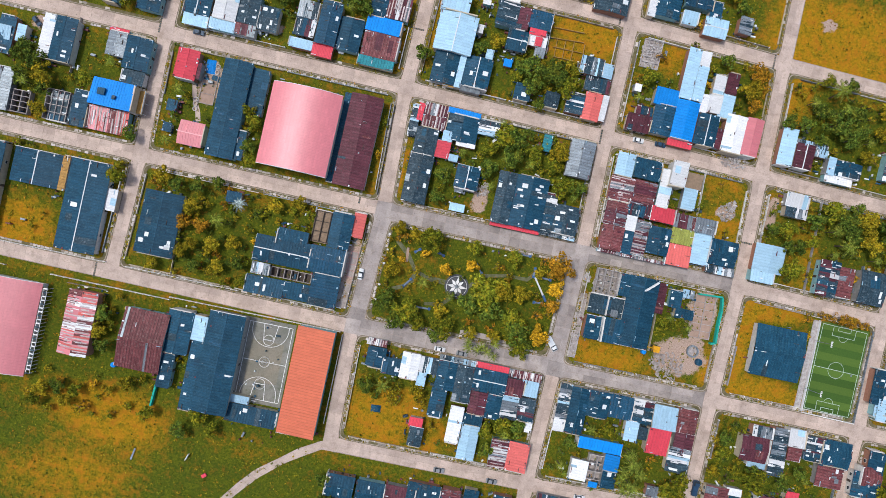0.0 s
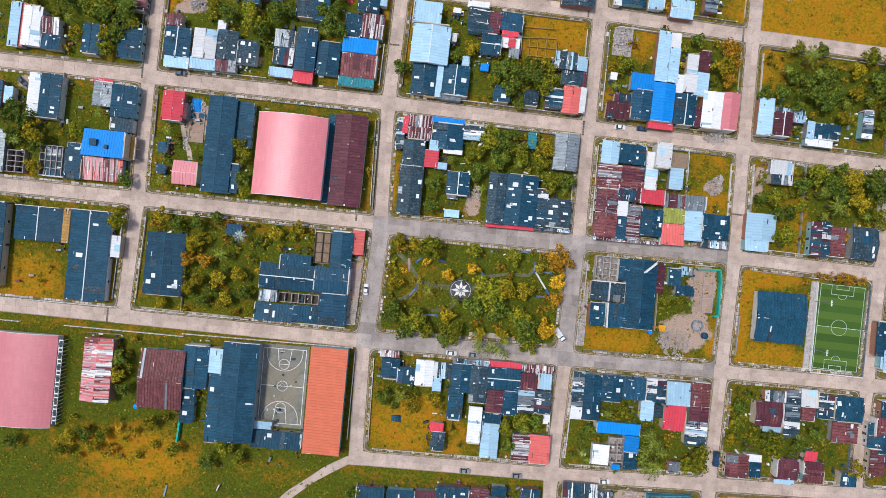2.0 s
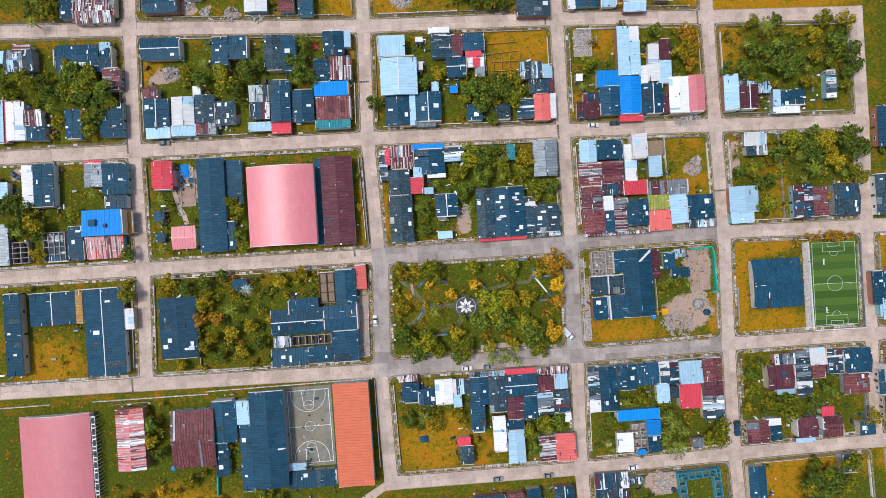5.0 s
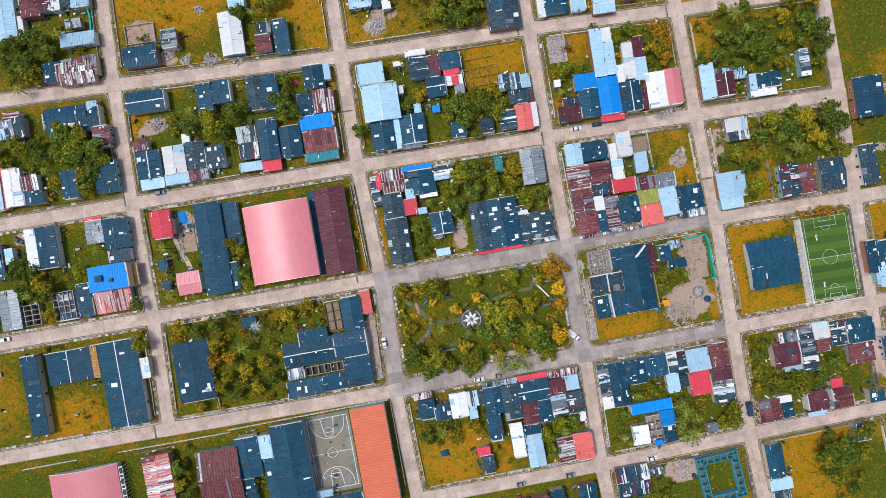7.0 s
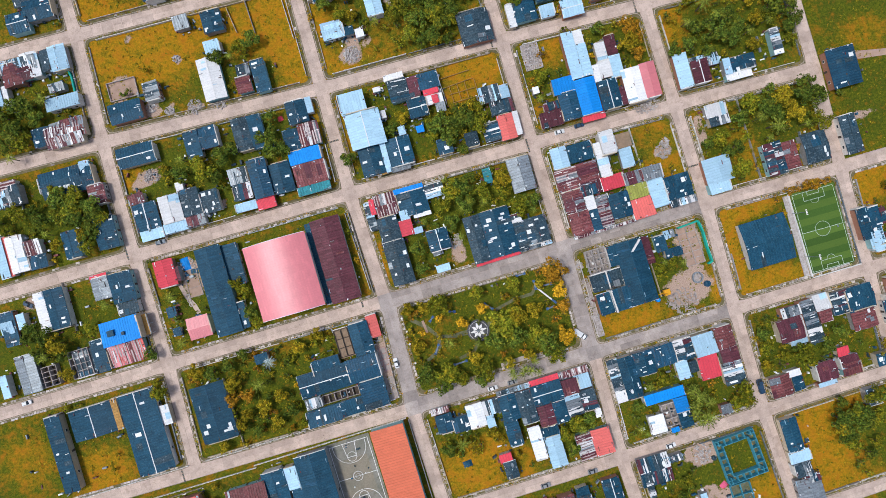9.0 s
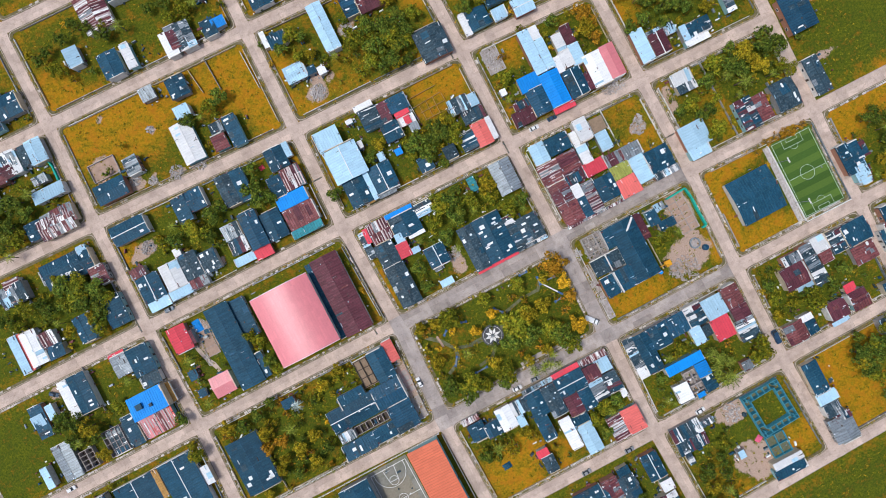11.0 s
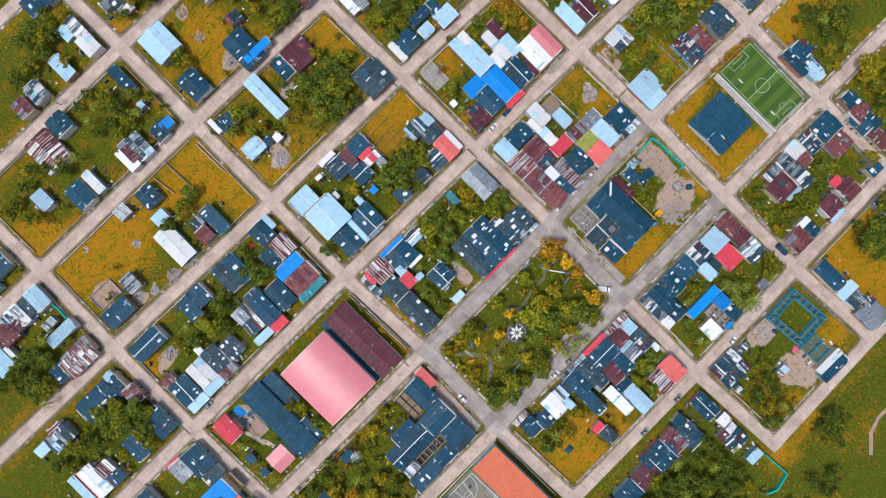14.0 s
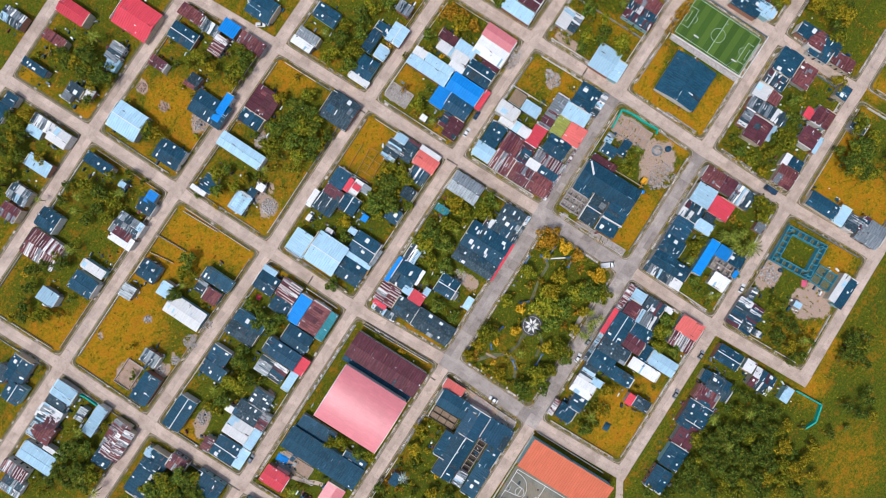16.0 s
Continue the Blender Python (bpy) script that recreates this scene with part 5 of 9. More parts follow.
house(-162.4, 107.4, 9.5, 6.5, 4.1, 88.4, "rw", "shed", 0)
house(-21.2, 132.0, 8.0, 7.1, 3.9, -1.6, "pale", "gable", 0)
house(-2.1, 142.8, 20.7, 6.6, 4.2, 88.4, "pale", "gable", 0)
house(20.0, 145.4, 11.6, 11.4, 4.2, -1.6, "maroon", "gable", 0)
house(11.0, 146.1, 9.9, 6.1, 3.9, 88.4, "navy", "shed", 2)
house(33.9, 116.6, 13.3, 12.8, 4.4, 88.4, "slate", "gable", 2)
house(-20.2, 131.3, 7.3, 5.9, 4.0, -1.6, "pale", "shed", 0)
house(-21.0, 147.1, 7.3, 6.0, 4.1, 178.4, "navy", "shed", 2)
house(-25.7, 149.5, 7.1, 2.2, 3.5, 88.4, "white", "shed", 0)
house(-14.6, 129.8, 3.8, 3.4, 3.8, -1.6, "navy", "flat", 0)
house(-10.8, 127.7, 3.4, 3.4, 3.8, -1.6, "white", "flat", 0)
house(52.8, 143.9, 9.8, 4.7, 3.8, 268.4, "grey", "shed", 0)
house(48.9, 144.3, 9.2, 3.7, 3.9, 88.4, "white", "shed", 0)
house(53.9, 116.9, 8.3, 10.7, 4.0, 88.4, "navy", "gable", 2)
house(48.9, 116.6, 9.4, 3.1, 3.7, 88.4, "white", "shed", 0)
house(65.4, 120.6, 10.2, 4.4, 3.9, 178.4, "steel", "shed", 0)
house(63.3, 114.4, 5.5, 5.1, 3.7, -1.6, "pale", "shed", 0)
house(73.1, 112.8, 8.8, 7.1, 4.2, -1.6, "pale", "gable", 0)
house(72.1, 118.0, 8.4, 4.6, 3.7, 88.4, "navy", "shed", 2)
house(52.9, 166.3, 11.5, 10.1, 4.2, 88.4, "navy", "gable", 3)
house(53.4, 168.8, 6.8, 5.0, 3.9, 88.4, "pale", "shed", 0)
house(64.6, 141.9, 10.2, 6.8, 4.0, 88.4, "navy", "gable", 2)
house(84.0, 116.0, 6.5, 5.2, 3.8, 88.4, "gw", "shed", 0)
house(-16.8, 189.1, 14.0, 12.3, 5.0, 88.4, "pale", "gable", 0)
house(5.6, 162.9, 15.8, 10.7, 4.4, 88.4, "navy", "gable", 4)
house(8.9, 158.3, 12.9, 3.6, 4.6, 178.4, "blue", "shed", 0)
house(12.8, 174.5, 5.3, 4.6, 3.7, 88.4, "slate", "shed", 0)
house(9.9, 175.5, 5.2, 2.4, 3.4, 268.4, "rust", "shed", 0)
house(-19.2, 167.3, 12.0, 9.5, 4.4, 88.4, "navy", "gable", 5)
house(25.7, 188.2, 11.5, 7.6, 4.0, 88.4, "navy", "gable", 3)
house(38.4, 173.1, 7.6, 6.3, 4.2, 88.4, "blue", "shed", 0)
house(34.3, 180.2, 9.0, 5.1, 3.7, 268.4, "gw", "shed", 0)
house(29.5, 173.7, 8.0, 5.5, 3.7, -1.6, "rw", "shed", 0)
house(37.9, 162.1, 11.7, 5.7, 4.1, 268.4, "mg", "shed", 0)
house(35.1, 189.5, 11.4, 5.5, 3.8, 88.4, "rust", "shed", 0)
house(10.4, 191.3, 7.2, 4.7, 3.6, 268.4, "mg", "shed", 0)
house(-81.4, 191.6, 15.7, 12.4, 4.4, 88.4, "rw", "gable", 0)
house(-69.7, 196.0, 8.9, 8.6, 4.5, 88.4, "navy", "gable", 2)
house(-77.0, 169.2, 10.3, 4.0, 4.4, 88.4, "white", "shed", 0)
house(-85.0, 169.6, 10.8, 8.6, 4.4, 88.4, "navy", "gable", 2)
house(-97.2, 179.6, 8.3, 6.0, 4.1, 88.4, "pale", "shed", 0)
house(-60.4, 166.0, 10.8, 5.5, 3.7, 268.4, "white", "shed", 0)
house(-57.4, 167.5, 9.7, 5.1, 4.0, 88.4, "mg", "shed", 0)
house(-53.5, 166.2, 11.4, 7.4, 4.1, 88.4, "gw", "gable", 0)
house(-38.8, 164.5, 5.6, 4.2, 3.8, -1.6, "blue", "shed", 0)
house(-43.2, 164.4, 7.2, 6.1, 3.7, 268.4, "navy", "shed", 2)
house(-38.3, 190.4, 12.6, 4.9, 4.0, 88.4, "navy", "shed", 2)
house(-40.5, 177.7, 3.0, 2.5, 3.4, 88.4, "pale", "flat", 0)
house(-128.7, 152.9, 9.1, 7.9, 4.2, 88.4, "pale", "gable", 0)
house(-140.0, 154.0, 9.6, 6.6, 3.8, 88.4, "white", "gable", 0)
house(-147.8, 151.8, 9.1, 8.0, 4.2, 88.4, "rust", "gable", 0)
house(-158.1, 147.9, 16.1, 8.4, 4.4, 88.4, "pale", "gable", 0)
house(-134.9, 122.9, 14.6, 9.0, 4.5, -1.6, "rw", "gable", 0)
house(-143.1, 124.2, 7.3, 6.5, 4.1, -1.6, "navy", "gable", 1)
house(-130.6, 174.6, 11.1, 9.6, 4.2, -1.6, "navy", "gable", 4)
house(-139.6, 170.9, 8.3, 8.3, 4.4, -1.6, "navy", "gable", 2)
house(-135.3, 179.7, 7.5, 5.9, 4.0, -1.6, "slate", "shed", 1)
house(-167.9, 153.6, 11.5, 6.1, 3.9, 268.4, "rw", "shed", 0)
house(-174.5, 151.3, 9.8, 6.9, 3.8, 88.4, "gw", "gable", 0)
house(-36.5, 217.9, 11.2, 5.3, 3.9, 268.4, "gw", "shed", 0)
house(-37.7, 210.1, 9.2, 6.9, 4.4, 88.4, "white", "gable", 0)
house(-52.1, 211.3, 10.8, 6.1, 3.9, 268.4, "pale", "shed", 0)
house(-66.9, 211.7, 8.9, 7.3, 4.2, 88.4, "gw", "gable", 0)
house(-75.4, 211.5, 8.1, 6.9, 4.1, 88.4, "mg", "gable", 0)
house(-35.0, 235.3, 5.3, 5.2, 3.9, -1.6, "navy", "shed", 1)
house(9.9, 231.7, 13.1, 7.1, 4.6, 88.4, "red", "gable", 0)
house(21.6, 208.2, 16.8, 14.0, 4.6, 88.4, "red", "gable", 0)
house(-18.2, 233.8, 11.5, 3.8, 3.7, 268.4, "navy", "shed", 3)
house(-3.7, 233.0, 10.3, 4.5, 3.6, 88.4, "rust", "shed", 0)
house(-17.2, 214.6, 6.7, 4.9, 3.7, 268.4, "slate", "shed", 1)
house(4.9, 208.5, 7.4, 6.0, 4.0, -1.6, "gw", "shed", 0)
house(-5.4, 251.8, 9.9, 6.9, 4.0, 88.4, "gw", "gable", 0)
house(32.7, -76.6, 11.3, 7.4, 4.0, 90.0, "navy", "gable", 2)
house(34.2, -86.3, 5.0, 4.4, 3.6, 180.0, "white", "shed", 0)
house(31.5, -93.8, 9.8, 9.1, 4.4, 90.0, "dk", "gable", 2)
house(13.7, -77.2, 9.7, 7.0, 4.2, 90.0, "mg", "gable", 0)
house(20.9, -75.7, 9.4, 5.4, 3.9, 90.0, "navy", "shed", 1)
house(3.6, -78.3, 12.0, 11.5, 4.2, 0.0, "navy", "gable", 2)
house(7.4, -82.5, 7.8, 2.8, 3.4, 0.0, "pale", "shed", 0)
house(19.6, -80.0, 10.8, 8.9, 4.1, 90.0, "slate", "gable", 3)
house(6.4, -78.7, 10.5, 9.3, 4.2, 0.0, "navy", "gable", 2)
house(-5.1, -79.5, 9.9, 8.7, 4.3, 0.0, "maroon", "gable", 0)
house(-15.6, -79.9, 10.2, 8.7, 4.2, 0.0, "navy", "gable", 2)
house(-26.6, -79.6, 10.2, 8.5, 4.2, 0.0, "navy", "gable", 2)
house(32.2, -106.0, 6.6, 4.1, 3.8, 0.0, "pale", "shed", 0)
house(51.1, -73.4, 12.8, 11.8, 3.8, 0.0, "dk", "gable", 2)
house(47.5, -78.4, 10.8, 2.8, 3.3, 90.0, "gw", "shed", 0)
house(58.9, -71.1, 8.7, 2.7, 3.5, 180.0, "gw", "shed", 0)
house(66.7, -89.4, 3.3, 2.7, 3.5, 90.0, "pale", "flat", 0)
house(81.7, -99.9, 12.9, 3.0, 4.4, 180.0, "white", "shed", 0)
house(81.1, -103.7, 13.4, 4.4, 4.0, 0.0, "navy", "shed", 1)
house(107.4, -75.7, 13.6, 6.7, 4.0, 90.0, "navy", "gable", 2)
house(107.9, -84.8, 8.3, 5.0, 3.8, 0.0, "pale", "shed", 0)
house(107.8, -90.3, 6.9, 5.6, 3.7, 180.0, "gw", "shed", 0)
house(108.2, -99.2, 10.6, 10.3, 4.0, 90.0, "grey", "gable", 0)
house(109.8, -94.4, 7.0, 3.4, 3.8, 180.0, "dk", "shed", 0)
house(169.6, 58.5, 15.8, 11.7, 5.0, 88.7, "steel", "gable", 2)
house(-186.5, 33.9, 9.3, 3.3, 3.8, 269.7, "pale", "shed", 0)
house(-178.8, 56.0, 5.2, 5.1, 4.0, -1.2, "pale", "shed", 0)
house(165.0, 32.1, 15.8, 6.8, 4.0, 89.7, "slate", "gable", 2)
house(163.9, -2.3, 8.2, 5.5, 4.0, 90.0, "navy", "shed", 1)
house(162.9, -9.8, 7.3, 5.5, 3.7, 270.0, "pale", "shed", 0)
house(167.8, -2.6, 6.6, 2.6, 3.7, 90.0, "dk", "shed", 0)
house(163.6, -5.6, 12.4, 3.6, 3.7, 270.0, "navy", "shed", 4)
house(162.9, -11.8, 8.1, 4.7, 4.0, 90.0, "pale", "shed", 0)
house(160.5, -40.1, 9.4, 6.2, 3.9, 270.0, "navy", "shed", 1)
house(161.8, -50.4, 10.0, 6.2, 3.8, 90.0, "rust", "shed", 0)
house(161.5, -0.9, 6.7, 5.8, 3.8, 180.0, "slate", "shed", 1)
house(142.9, -70.3, 6.8, 5.8, 4.1, 90.0, "slate", "shed", 2)
house(164.5, -37.0, 19.6, 5.8, 4.1, 270.0, "navy", "shed", 3)
house(163.7, -36.8, 7.8, 7.2, 4.3, 0.0, "rust", "gable", 0)
house(159.6, -3.8, 12.9, 4.6, 4.0, 270.0, "navy", "shed", 1)
house(161.5, -10.3, 8.7, 3.5, 3.5, 90.0, "pale", "shed", 0)
house(-19.6, 216.6, 7.0, 4.3, 3.0, 178.4, "grey", "shed", 0)
house(-16.2, 209.2, 5.8, 3.6, 2.8, -1.6, "white", "shed", 0)
house(-42.1, 238.6, 8.6, 8.2, 3.2, 88.4, "navy", "gable", 2)
house(-0.0, 207.4, 6.0, 4.9, 3.4, -1.6, "pale", "shed", 0)
house(-40.3, 220.6, 6.9, 6.0, 3.2, 268.4, "pale", "shed", 0)


# ---------------------------------------------------------------- halls under barrel roofs
arched_hall(-66.7, 43.5, 25.2, 29.8, 10.4, -0.6, "pink", "large sports hall under a faded pink barrel roof")
arched_hall(-159.2, -46.7, 26.6, 34.1, 6.3, 0.0, "pink", "long hall under a faded pink barrel roof")


def gallery(x, y, length, turn):
    """An open side gallery of posts, rails and slats."""
    top = thing("side_gallery", x, y, 0, turn, "open white-framed gallery along a hall", "gallery")
    for s in (-0.7, 0.7):
        part("rail", boxes((-length / 2, length / 2, s - 0.08, s + 0.08, 3.3, 3.45)), WHITE_PAINT, top)
    n = int(length / 1.4)
    for i in range(n + 1):
        u = -length / 2 + length * i / n
        part("post", boxes((u - 0.08, u + 0.08, -0.78, -0.62, -0.1, 3.3)), WHITE_PAINT, top)
        part("slat", boxes((u - 0.22, u + 0.22, -0.7, 0.7, 3.45, 3.52)), WHITE_PAINT if i % 3 else ROOF["slate"], top)


gallery(-144.9, -46.9, 31, 90)

# ---------------------------------------------------------------- lines, courts and pitches


def flat_line(bm, pts, width, z, closed=False):
    """A painted line of one width along points."""
    pts = [Vector((*p, z)) for p in pts]
    pairs = list(zip(pts, pts[1:])) + ([(pts[-1], pts[0])] if closed else [])
    for a, b in pairs:
        d = (b - a).normalized()
        s = Vector((-d.y, d.x, 0)) * width / 2
        e = d * width / 2
        bm.faces.new([bm.verts.new(v) for v in (a - e - s, b + e - s, b + e + s, a - e + s)])


def arc_points(cx, cy, r, a0, a1, n=24):
    return [(cx + r * math.cos(radians(a0 + (a1 - a0) * i / n)), cy + r * math.sin(radians(a0 + (a1 - a0) * i / n))) for i in range(n + 1)]


def basketball_court(x, y, turn):
    top = thing("basketball_court", x, y, 0, turn, "worn grey concrete basketball court with white lines", "court")
    part("slab", boxes((-9.0, 9.0, -15.5, 15.5, -0.1, 0.10)), COURT, top)
    part("centre_paint", boxes((-6.0, 6.0, -7.6, 7.6, 0.05, 0.104)), COURT_TAN, top, "faded tan painted middle")
    w, l, z, lw = 8.0, 14.0, 0.112, 0.21
    def line(pts, closed=False):
        bm = bmesh.new()
        flat_line(bm, pts, lw, z, closed)
        part("painted_line", bm, WHITE_PAINT, top)
    line([(-w, -l), (w, -l), (w, l), (-w, l)], True)
    line([(-w, 0), (w, 0)])
    line(arc_points(0, 0, 1.9, 0, 360))
    line(arc_points(0, 0, 0.9, 0, 360))
    for s in (-1, 1):
        line([(-2.6, s * l), (-1.9, s * (l - 5.8)), (1.9, s * (l - 5.8)), (2.6, s * l)])
        line(arc_points(0, s * (l - 5.8), 1.9, 0, 360))
        line([(-6.7, s * l), (-6.7, s * (l - 1.4))] + [(px_, s * (l - 1.6) - s * py_) for px_, py_ in arc_points(0, 0, 6.7, 180, 0)] + [(6.7, s * (l - 1.4)), (6.7, s * l)])
        hoop = thing("basketball_hoop", 0, 0, 0, 0, "basketball hoop on a steel post", "basketball hoop")
        hoop.matrix_world = top.matrix_world @ pose(0, s * (l + 0.9), 0, 0, 0, 0 if s < 0 else 180)
        bm = bmesh.new()
        beam(bm, (0, 0, 0), (0, 0, 3.3), 0.09)
        part("post", bm, ROOF["grey"], hoop)
        bm = bmesh.new()
        beam(bm, (0, 0, 3.2), (0, 1.2, 3.3), 0.06)
        part("arm", bm, ROOF["grey"], hoop)
        part("backboard", boxes((-0.9, 0.9, 1.2, 1.25, 2.9, 3.95)), WHITE_PAINT, hoop)
        bm = bmesh.new()
        flat_line(bm, arc_points(0, 1.5, 0.23, 0, 360, 12), 0.03, 3.05)
        part("rim", bm, ROOF["orange"], hoop)


COURT = worn_concrete("court_concrete", (0.27, 0.25, 0.215), (0.17, 0.165, 0.135), (0.10, 0.105, 0.06), 0.7, 0.95, False)
COURT_TAN = worn_concrete("court_tan", (0.30, 0.25, 0.185), (0.22, 0.20, 0.155), (0.13, 0.12, 0.08), 0.6, 0.95, False)
basketball_court(-63.5, -41.9, 0.4)


def turf_material(name, a, b):
    return simple(name, a, b, 1.6, 0.95, bump=0.4, fine=7.0)


def football_pitch(x, y, turn):
    top = thing("football_pitch", x, y, 0, turn, "small striped artificial-turf football pitch with white lines", "football pitch")
    w, l = 9.0, 16.6
    n = 12
    for i in range(n):
        y0 = -l - 0.3 + (2 * l + 0.6) * i / n
        part("turf_band", boxes((-w - 0.2, w + 0.2, y0, y0 + (2 * l + 0.6) / n - 0.01, -0.05, 0.06)), TURF[i % 2], top)
    z, lw = 0.066, 0.16
    def line(pts, closed=False):
        bm = bmesh.new()
        flat_line(bm, pts, lw, z, closed)
        part("painted_line", bm, LINE_PALE, top)
    w2, l2 = w - 0.5, l - 0.5
    line([(-w2, -l2), (w2, -l2), (w2, l2), (-w2, l2)], True)
    line([(-w2, 0), (w2, 0)])
    line(arc_points(0, 0, 3.0, 0, 360))
    for s in (-1, 1):
        line([(-4.3, s * l2), (-4.3, s * (l2 - 3.6)), (4.3, s * (l2 - 3.6)), (4.3, s * l2)])
        line([(-2.4, s * l2), (-2.4, s * (l2 - 1.5)), (2.4, s * (l2 - 1.5)), (2.4, s * l2)])
        line([(px_, s * (l2 - 3.6) - s * py_) for px_, py_ in arc_points(0, 0, 1.7, 0, 180, 12)])
        goal = thing("football_goal", 0, 0, 0, 0, "white tubular football goal", "goal")
        goal.matrix_world = top.matrix_world @ pose(0, s * (l2 + 0.1), 0.06, 0, 0, 0 if s > 0 else 180)
        for u in (-1.5, 1.5):
            part("post", boxes((u - 0.05, u + 0.05, -0.05, 0.05, 0, 2.0)), WHITE_PAINT, goal)
            part("stay", boxes((u - 0.04, u + 0.04, 0.05, 0.8, 0, 0.08)), WHITE_PAINT, goal)
        part("crossbar", boxes((-1.55, 1.55, -0.05, 0.05, 2.0, 2.1)), WHITE_PAINT, goal)
    return top


TURF = [turf_material("turf_dark", (0.046, 0.098, 0.018), (0.060, 0.120, 0.022)), turf_material("turf_light", (0.080, 0.145, 0.026), (0.100, 0.165, 0.030))]
LINE_PALE = simple("turf_line", (0.55, 0.65, 0.55), (0.42, 0.52, 0.42), 2.0)
football_pitch(145.3, -1.2, -1.2)


def floodlight(x, y, turn):
    top = thing("floodlight", x, y, 0, turn, "tall floodlight mast with four lamps on a crossbar", "floodlight")
    bm = bmesh.new()
    cylinder(bm, 0, 0, -0.1, 9.0, 0.14, 0.09, 10)
    part("mast", bm, ROOF["grey"], top)
    part("crossbar", boxes((-0.1, 0.1, -1.1, 1.1, 8.9, 9.05)), WHITE_PAINT, top)
    for k in range(4):
        u = -0.9 + 0.6 * k
        part("lamp", boxes((0.05, 0.4, u - 0.15, u + 0.15, 8.95, 9.2)), WHITE_PAINT, top)


floodlight(135.3, 8.1, 0)
floodlight(135.2, -10.1, 0)
# walls round the pitch
wall_specs = []


def wall_run(a, b, h=1.5, thick=0.18, mat_=None, label="low plastered boundary wall", posts=0.0, name="boundary_wall"):
    """A free-standing wall or fence from a to b, in panels between posts."""
    pa, pb = Vector((*a, 0)), Vector((*b, 0))
    length = (pb - pa).length
    top = thing(name, pa.x, pa.y, 0, math.degrees(math.atan2(pb.y - pa.y, pb.x - pa.x)), label, name.replace("_", " "))
    n = max(1, round(length / (posts or 14.0)))
    for i in range(n):
        part("panel", boxes((length * i / n + 0.02, length * (i + 1) / n - 0.02, -thick / 2, thick / 2, -0.1, h)), mat_ or WALLS[2], top)
    if posts:
        for i in range(n + 1):
            u = length * i / n
            part("post", boxes((u - 0.17, u + 0.17, -0.17, 0.17, -0.1, h + 0.15)), WHITE_PAINT, top)
    return top


part("slab", boxes((-1.1, 1.1, -17.0, 17.0, -0.05, 0.2)), FOUNDATION, thing("spectator_walk", 134.0, -1.3, 0, -1.2, "pale concrete walk beside the pitch", "walkway"))
wall_run((135.4, 16.0), (135.2, -18.6), 1.1, 0.25, WHITE_PAINT, "white painted wall beside the football pitch")
wall_run((155.8, 16.0), (155.4, -19.0), 1.1, 0.25, ROOF["grey"], "grey metal fence beside the football pitch")
wall_run((135.7, -19.0), (155.4, -19.3), 0.9, 0.3, WHITE_PAINT, "white wall with posts at the end of the pitch", 2.2)

parapet = thing("parapet", 55.2, 4.9, 0, 0, "pale concrete parapet round a flat roof deck", "parapet")
for spec in ((-6.98, 6.98, 3.33, 3.68), (6.63, 6.98, -3.68, 3.33), (-0.4, -0.05, -3.68, 3.33)):
    part("coping", boxes((*spec, 3.7, 4.9)), WALLS[0], parapet)
wall_run((54.3, 0.8), (54.6, -8.4), 6.6, 0.5, WALLS[0], "tall white firewall between two roofs")
duct = thing("roof_beam", 0, 0, 6.2, 0, "long white beam lying across a navy roof", "beam")
bm = bmesh.new()
beam(bm, (66.8, 13.1, 0.55), (70.9, 16.9, 0.55), 0.35)
part("beam", bm, WHITE_PAINT, duct)

# ---------------------------------------------------------------- the park


def star_plaza(x, y):
    top = thing("star_plaza", x, y, 0, 0, "round dark paved plaza inlaid with a white eight-pointed star", "plaza")
    bm = bmesh.new()
    cylinder(bm, 0, 0, -0.1, 0.12, 4.5, 4.5, 40)
    part("disc", bm, PLAZA_DARK, top)
    bm = bmesh.new()
    flat_line(bm, arc_points(0, 0, 3.75, 0, 360, 40), 0.14, 0.127)
    part("ring", bm, WHITE_PAINT, top)
    for k in range(8):
        a = k * math.tau / 8
        r = 3.6 if k % 2 == 0 else 3.2
        bm = bmesh.new()
        pts = [(0.5 * math.cos(a), 0.5 * math.sin(a)), (1.75 * math.cos(a - 0.36), 1.75 * math.sin(a - 0.36)), (r * math.cos(a), r * math.sin(a)), (1.75 * math.cos(a + 0.36), 1.75 * math.sin(a + 0.36))]
        lo, hi = ([bm.verts.new((*p, z)) for p in pts] for z in (0.1, 0.2))
        bm.faces.new(hi)
        for i in range(4):
            bm.faces.new((lo[i], lo[(i + 1) % 4], hi[(i + 1) % 4], hi[i]))
        part("star_point", bm, WHITE_PAINT, top)
    bm = bmesh.new()
    cylinder(bm, 0, 0, 0.1, 0.75, 0.62, 0.5, 16)
    cylinder(bm, 0, 0, 0.75, 1.3, 0.28, 0.2, 12)
    part("pedestal", bm, ROOF["grey"], top)


PLAZA_DARK = simple("plaza_dark_stone", (0.05, 0.052, 0.058), (0.11, 0.11, 0.115), 1.2, 0.8)
star_plaza(0.0, 0.0)


def footpath(pts, width, mat_, label, z=0.05):
    """A strip of paving or trodden earth along points."""
    bm = bmesh.new()
    pts = [Vector((*p, z)) for p in pts]
    sides = []
    for i, p in enumerate(pts):
        d = (pts[min(i + 1, len(pts) - 1)] - pts[max(i - 1, 0)]).normalized()
        s = Vector((-d.y, d.x, 0)) * width / 2 * (1 + 0.12 * math.sin(i * 2.3))
        sides.append((bm.verts.new(p - s), bm.verts.new(p + s)))
    for (a, b), (c, d) in zip(sides, sides[1:]):
        bm.faces.new((a, c, d, b))
    return tagged(new("footpath", mesh("footpath", bm, mat_)), label, "path", kind="structure")


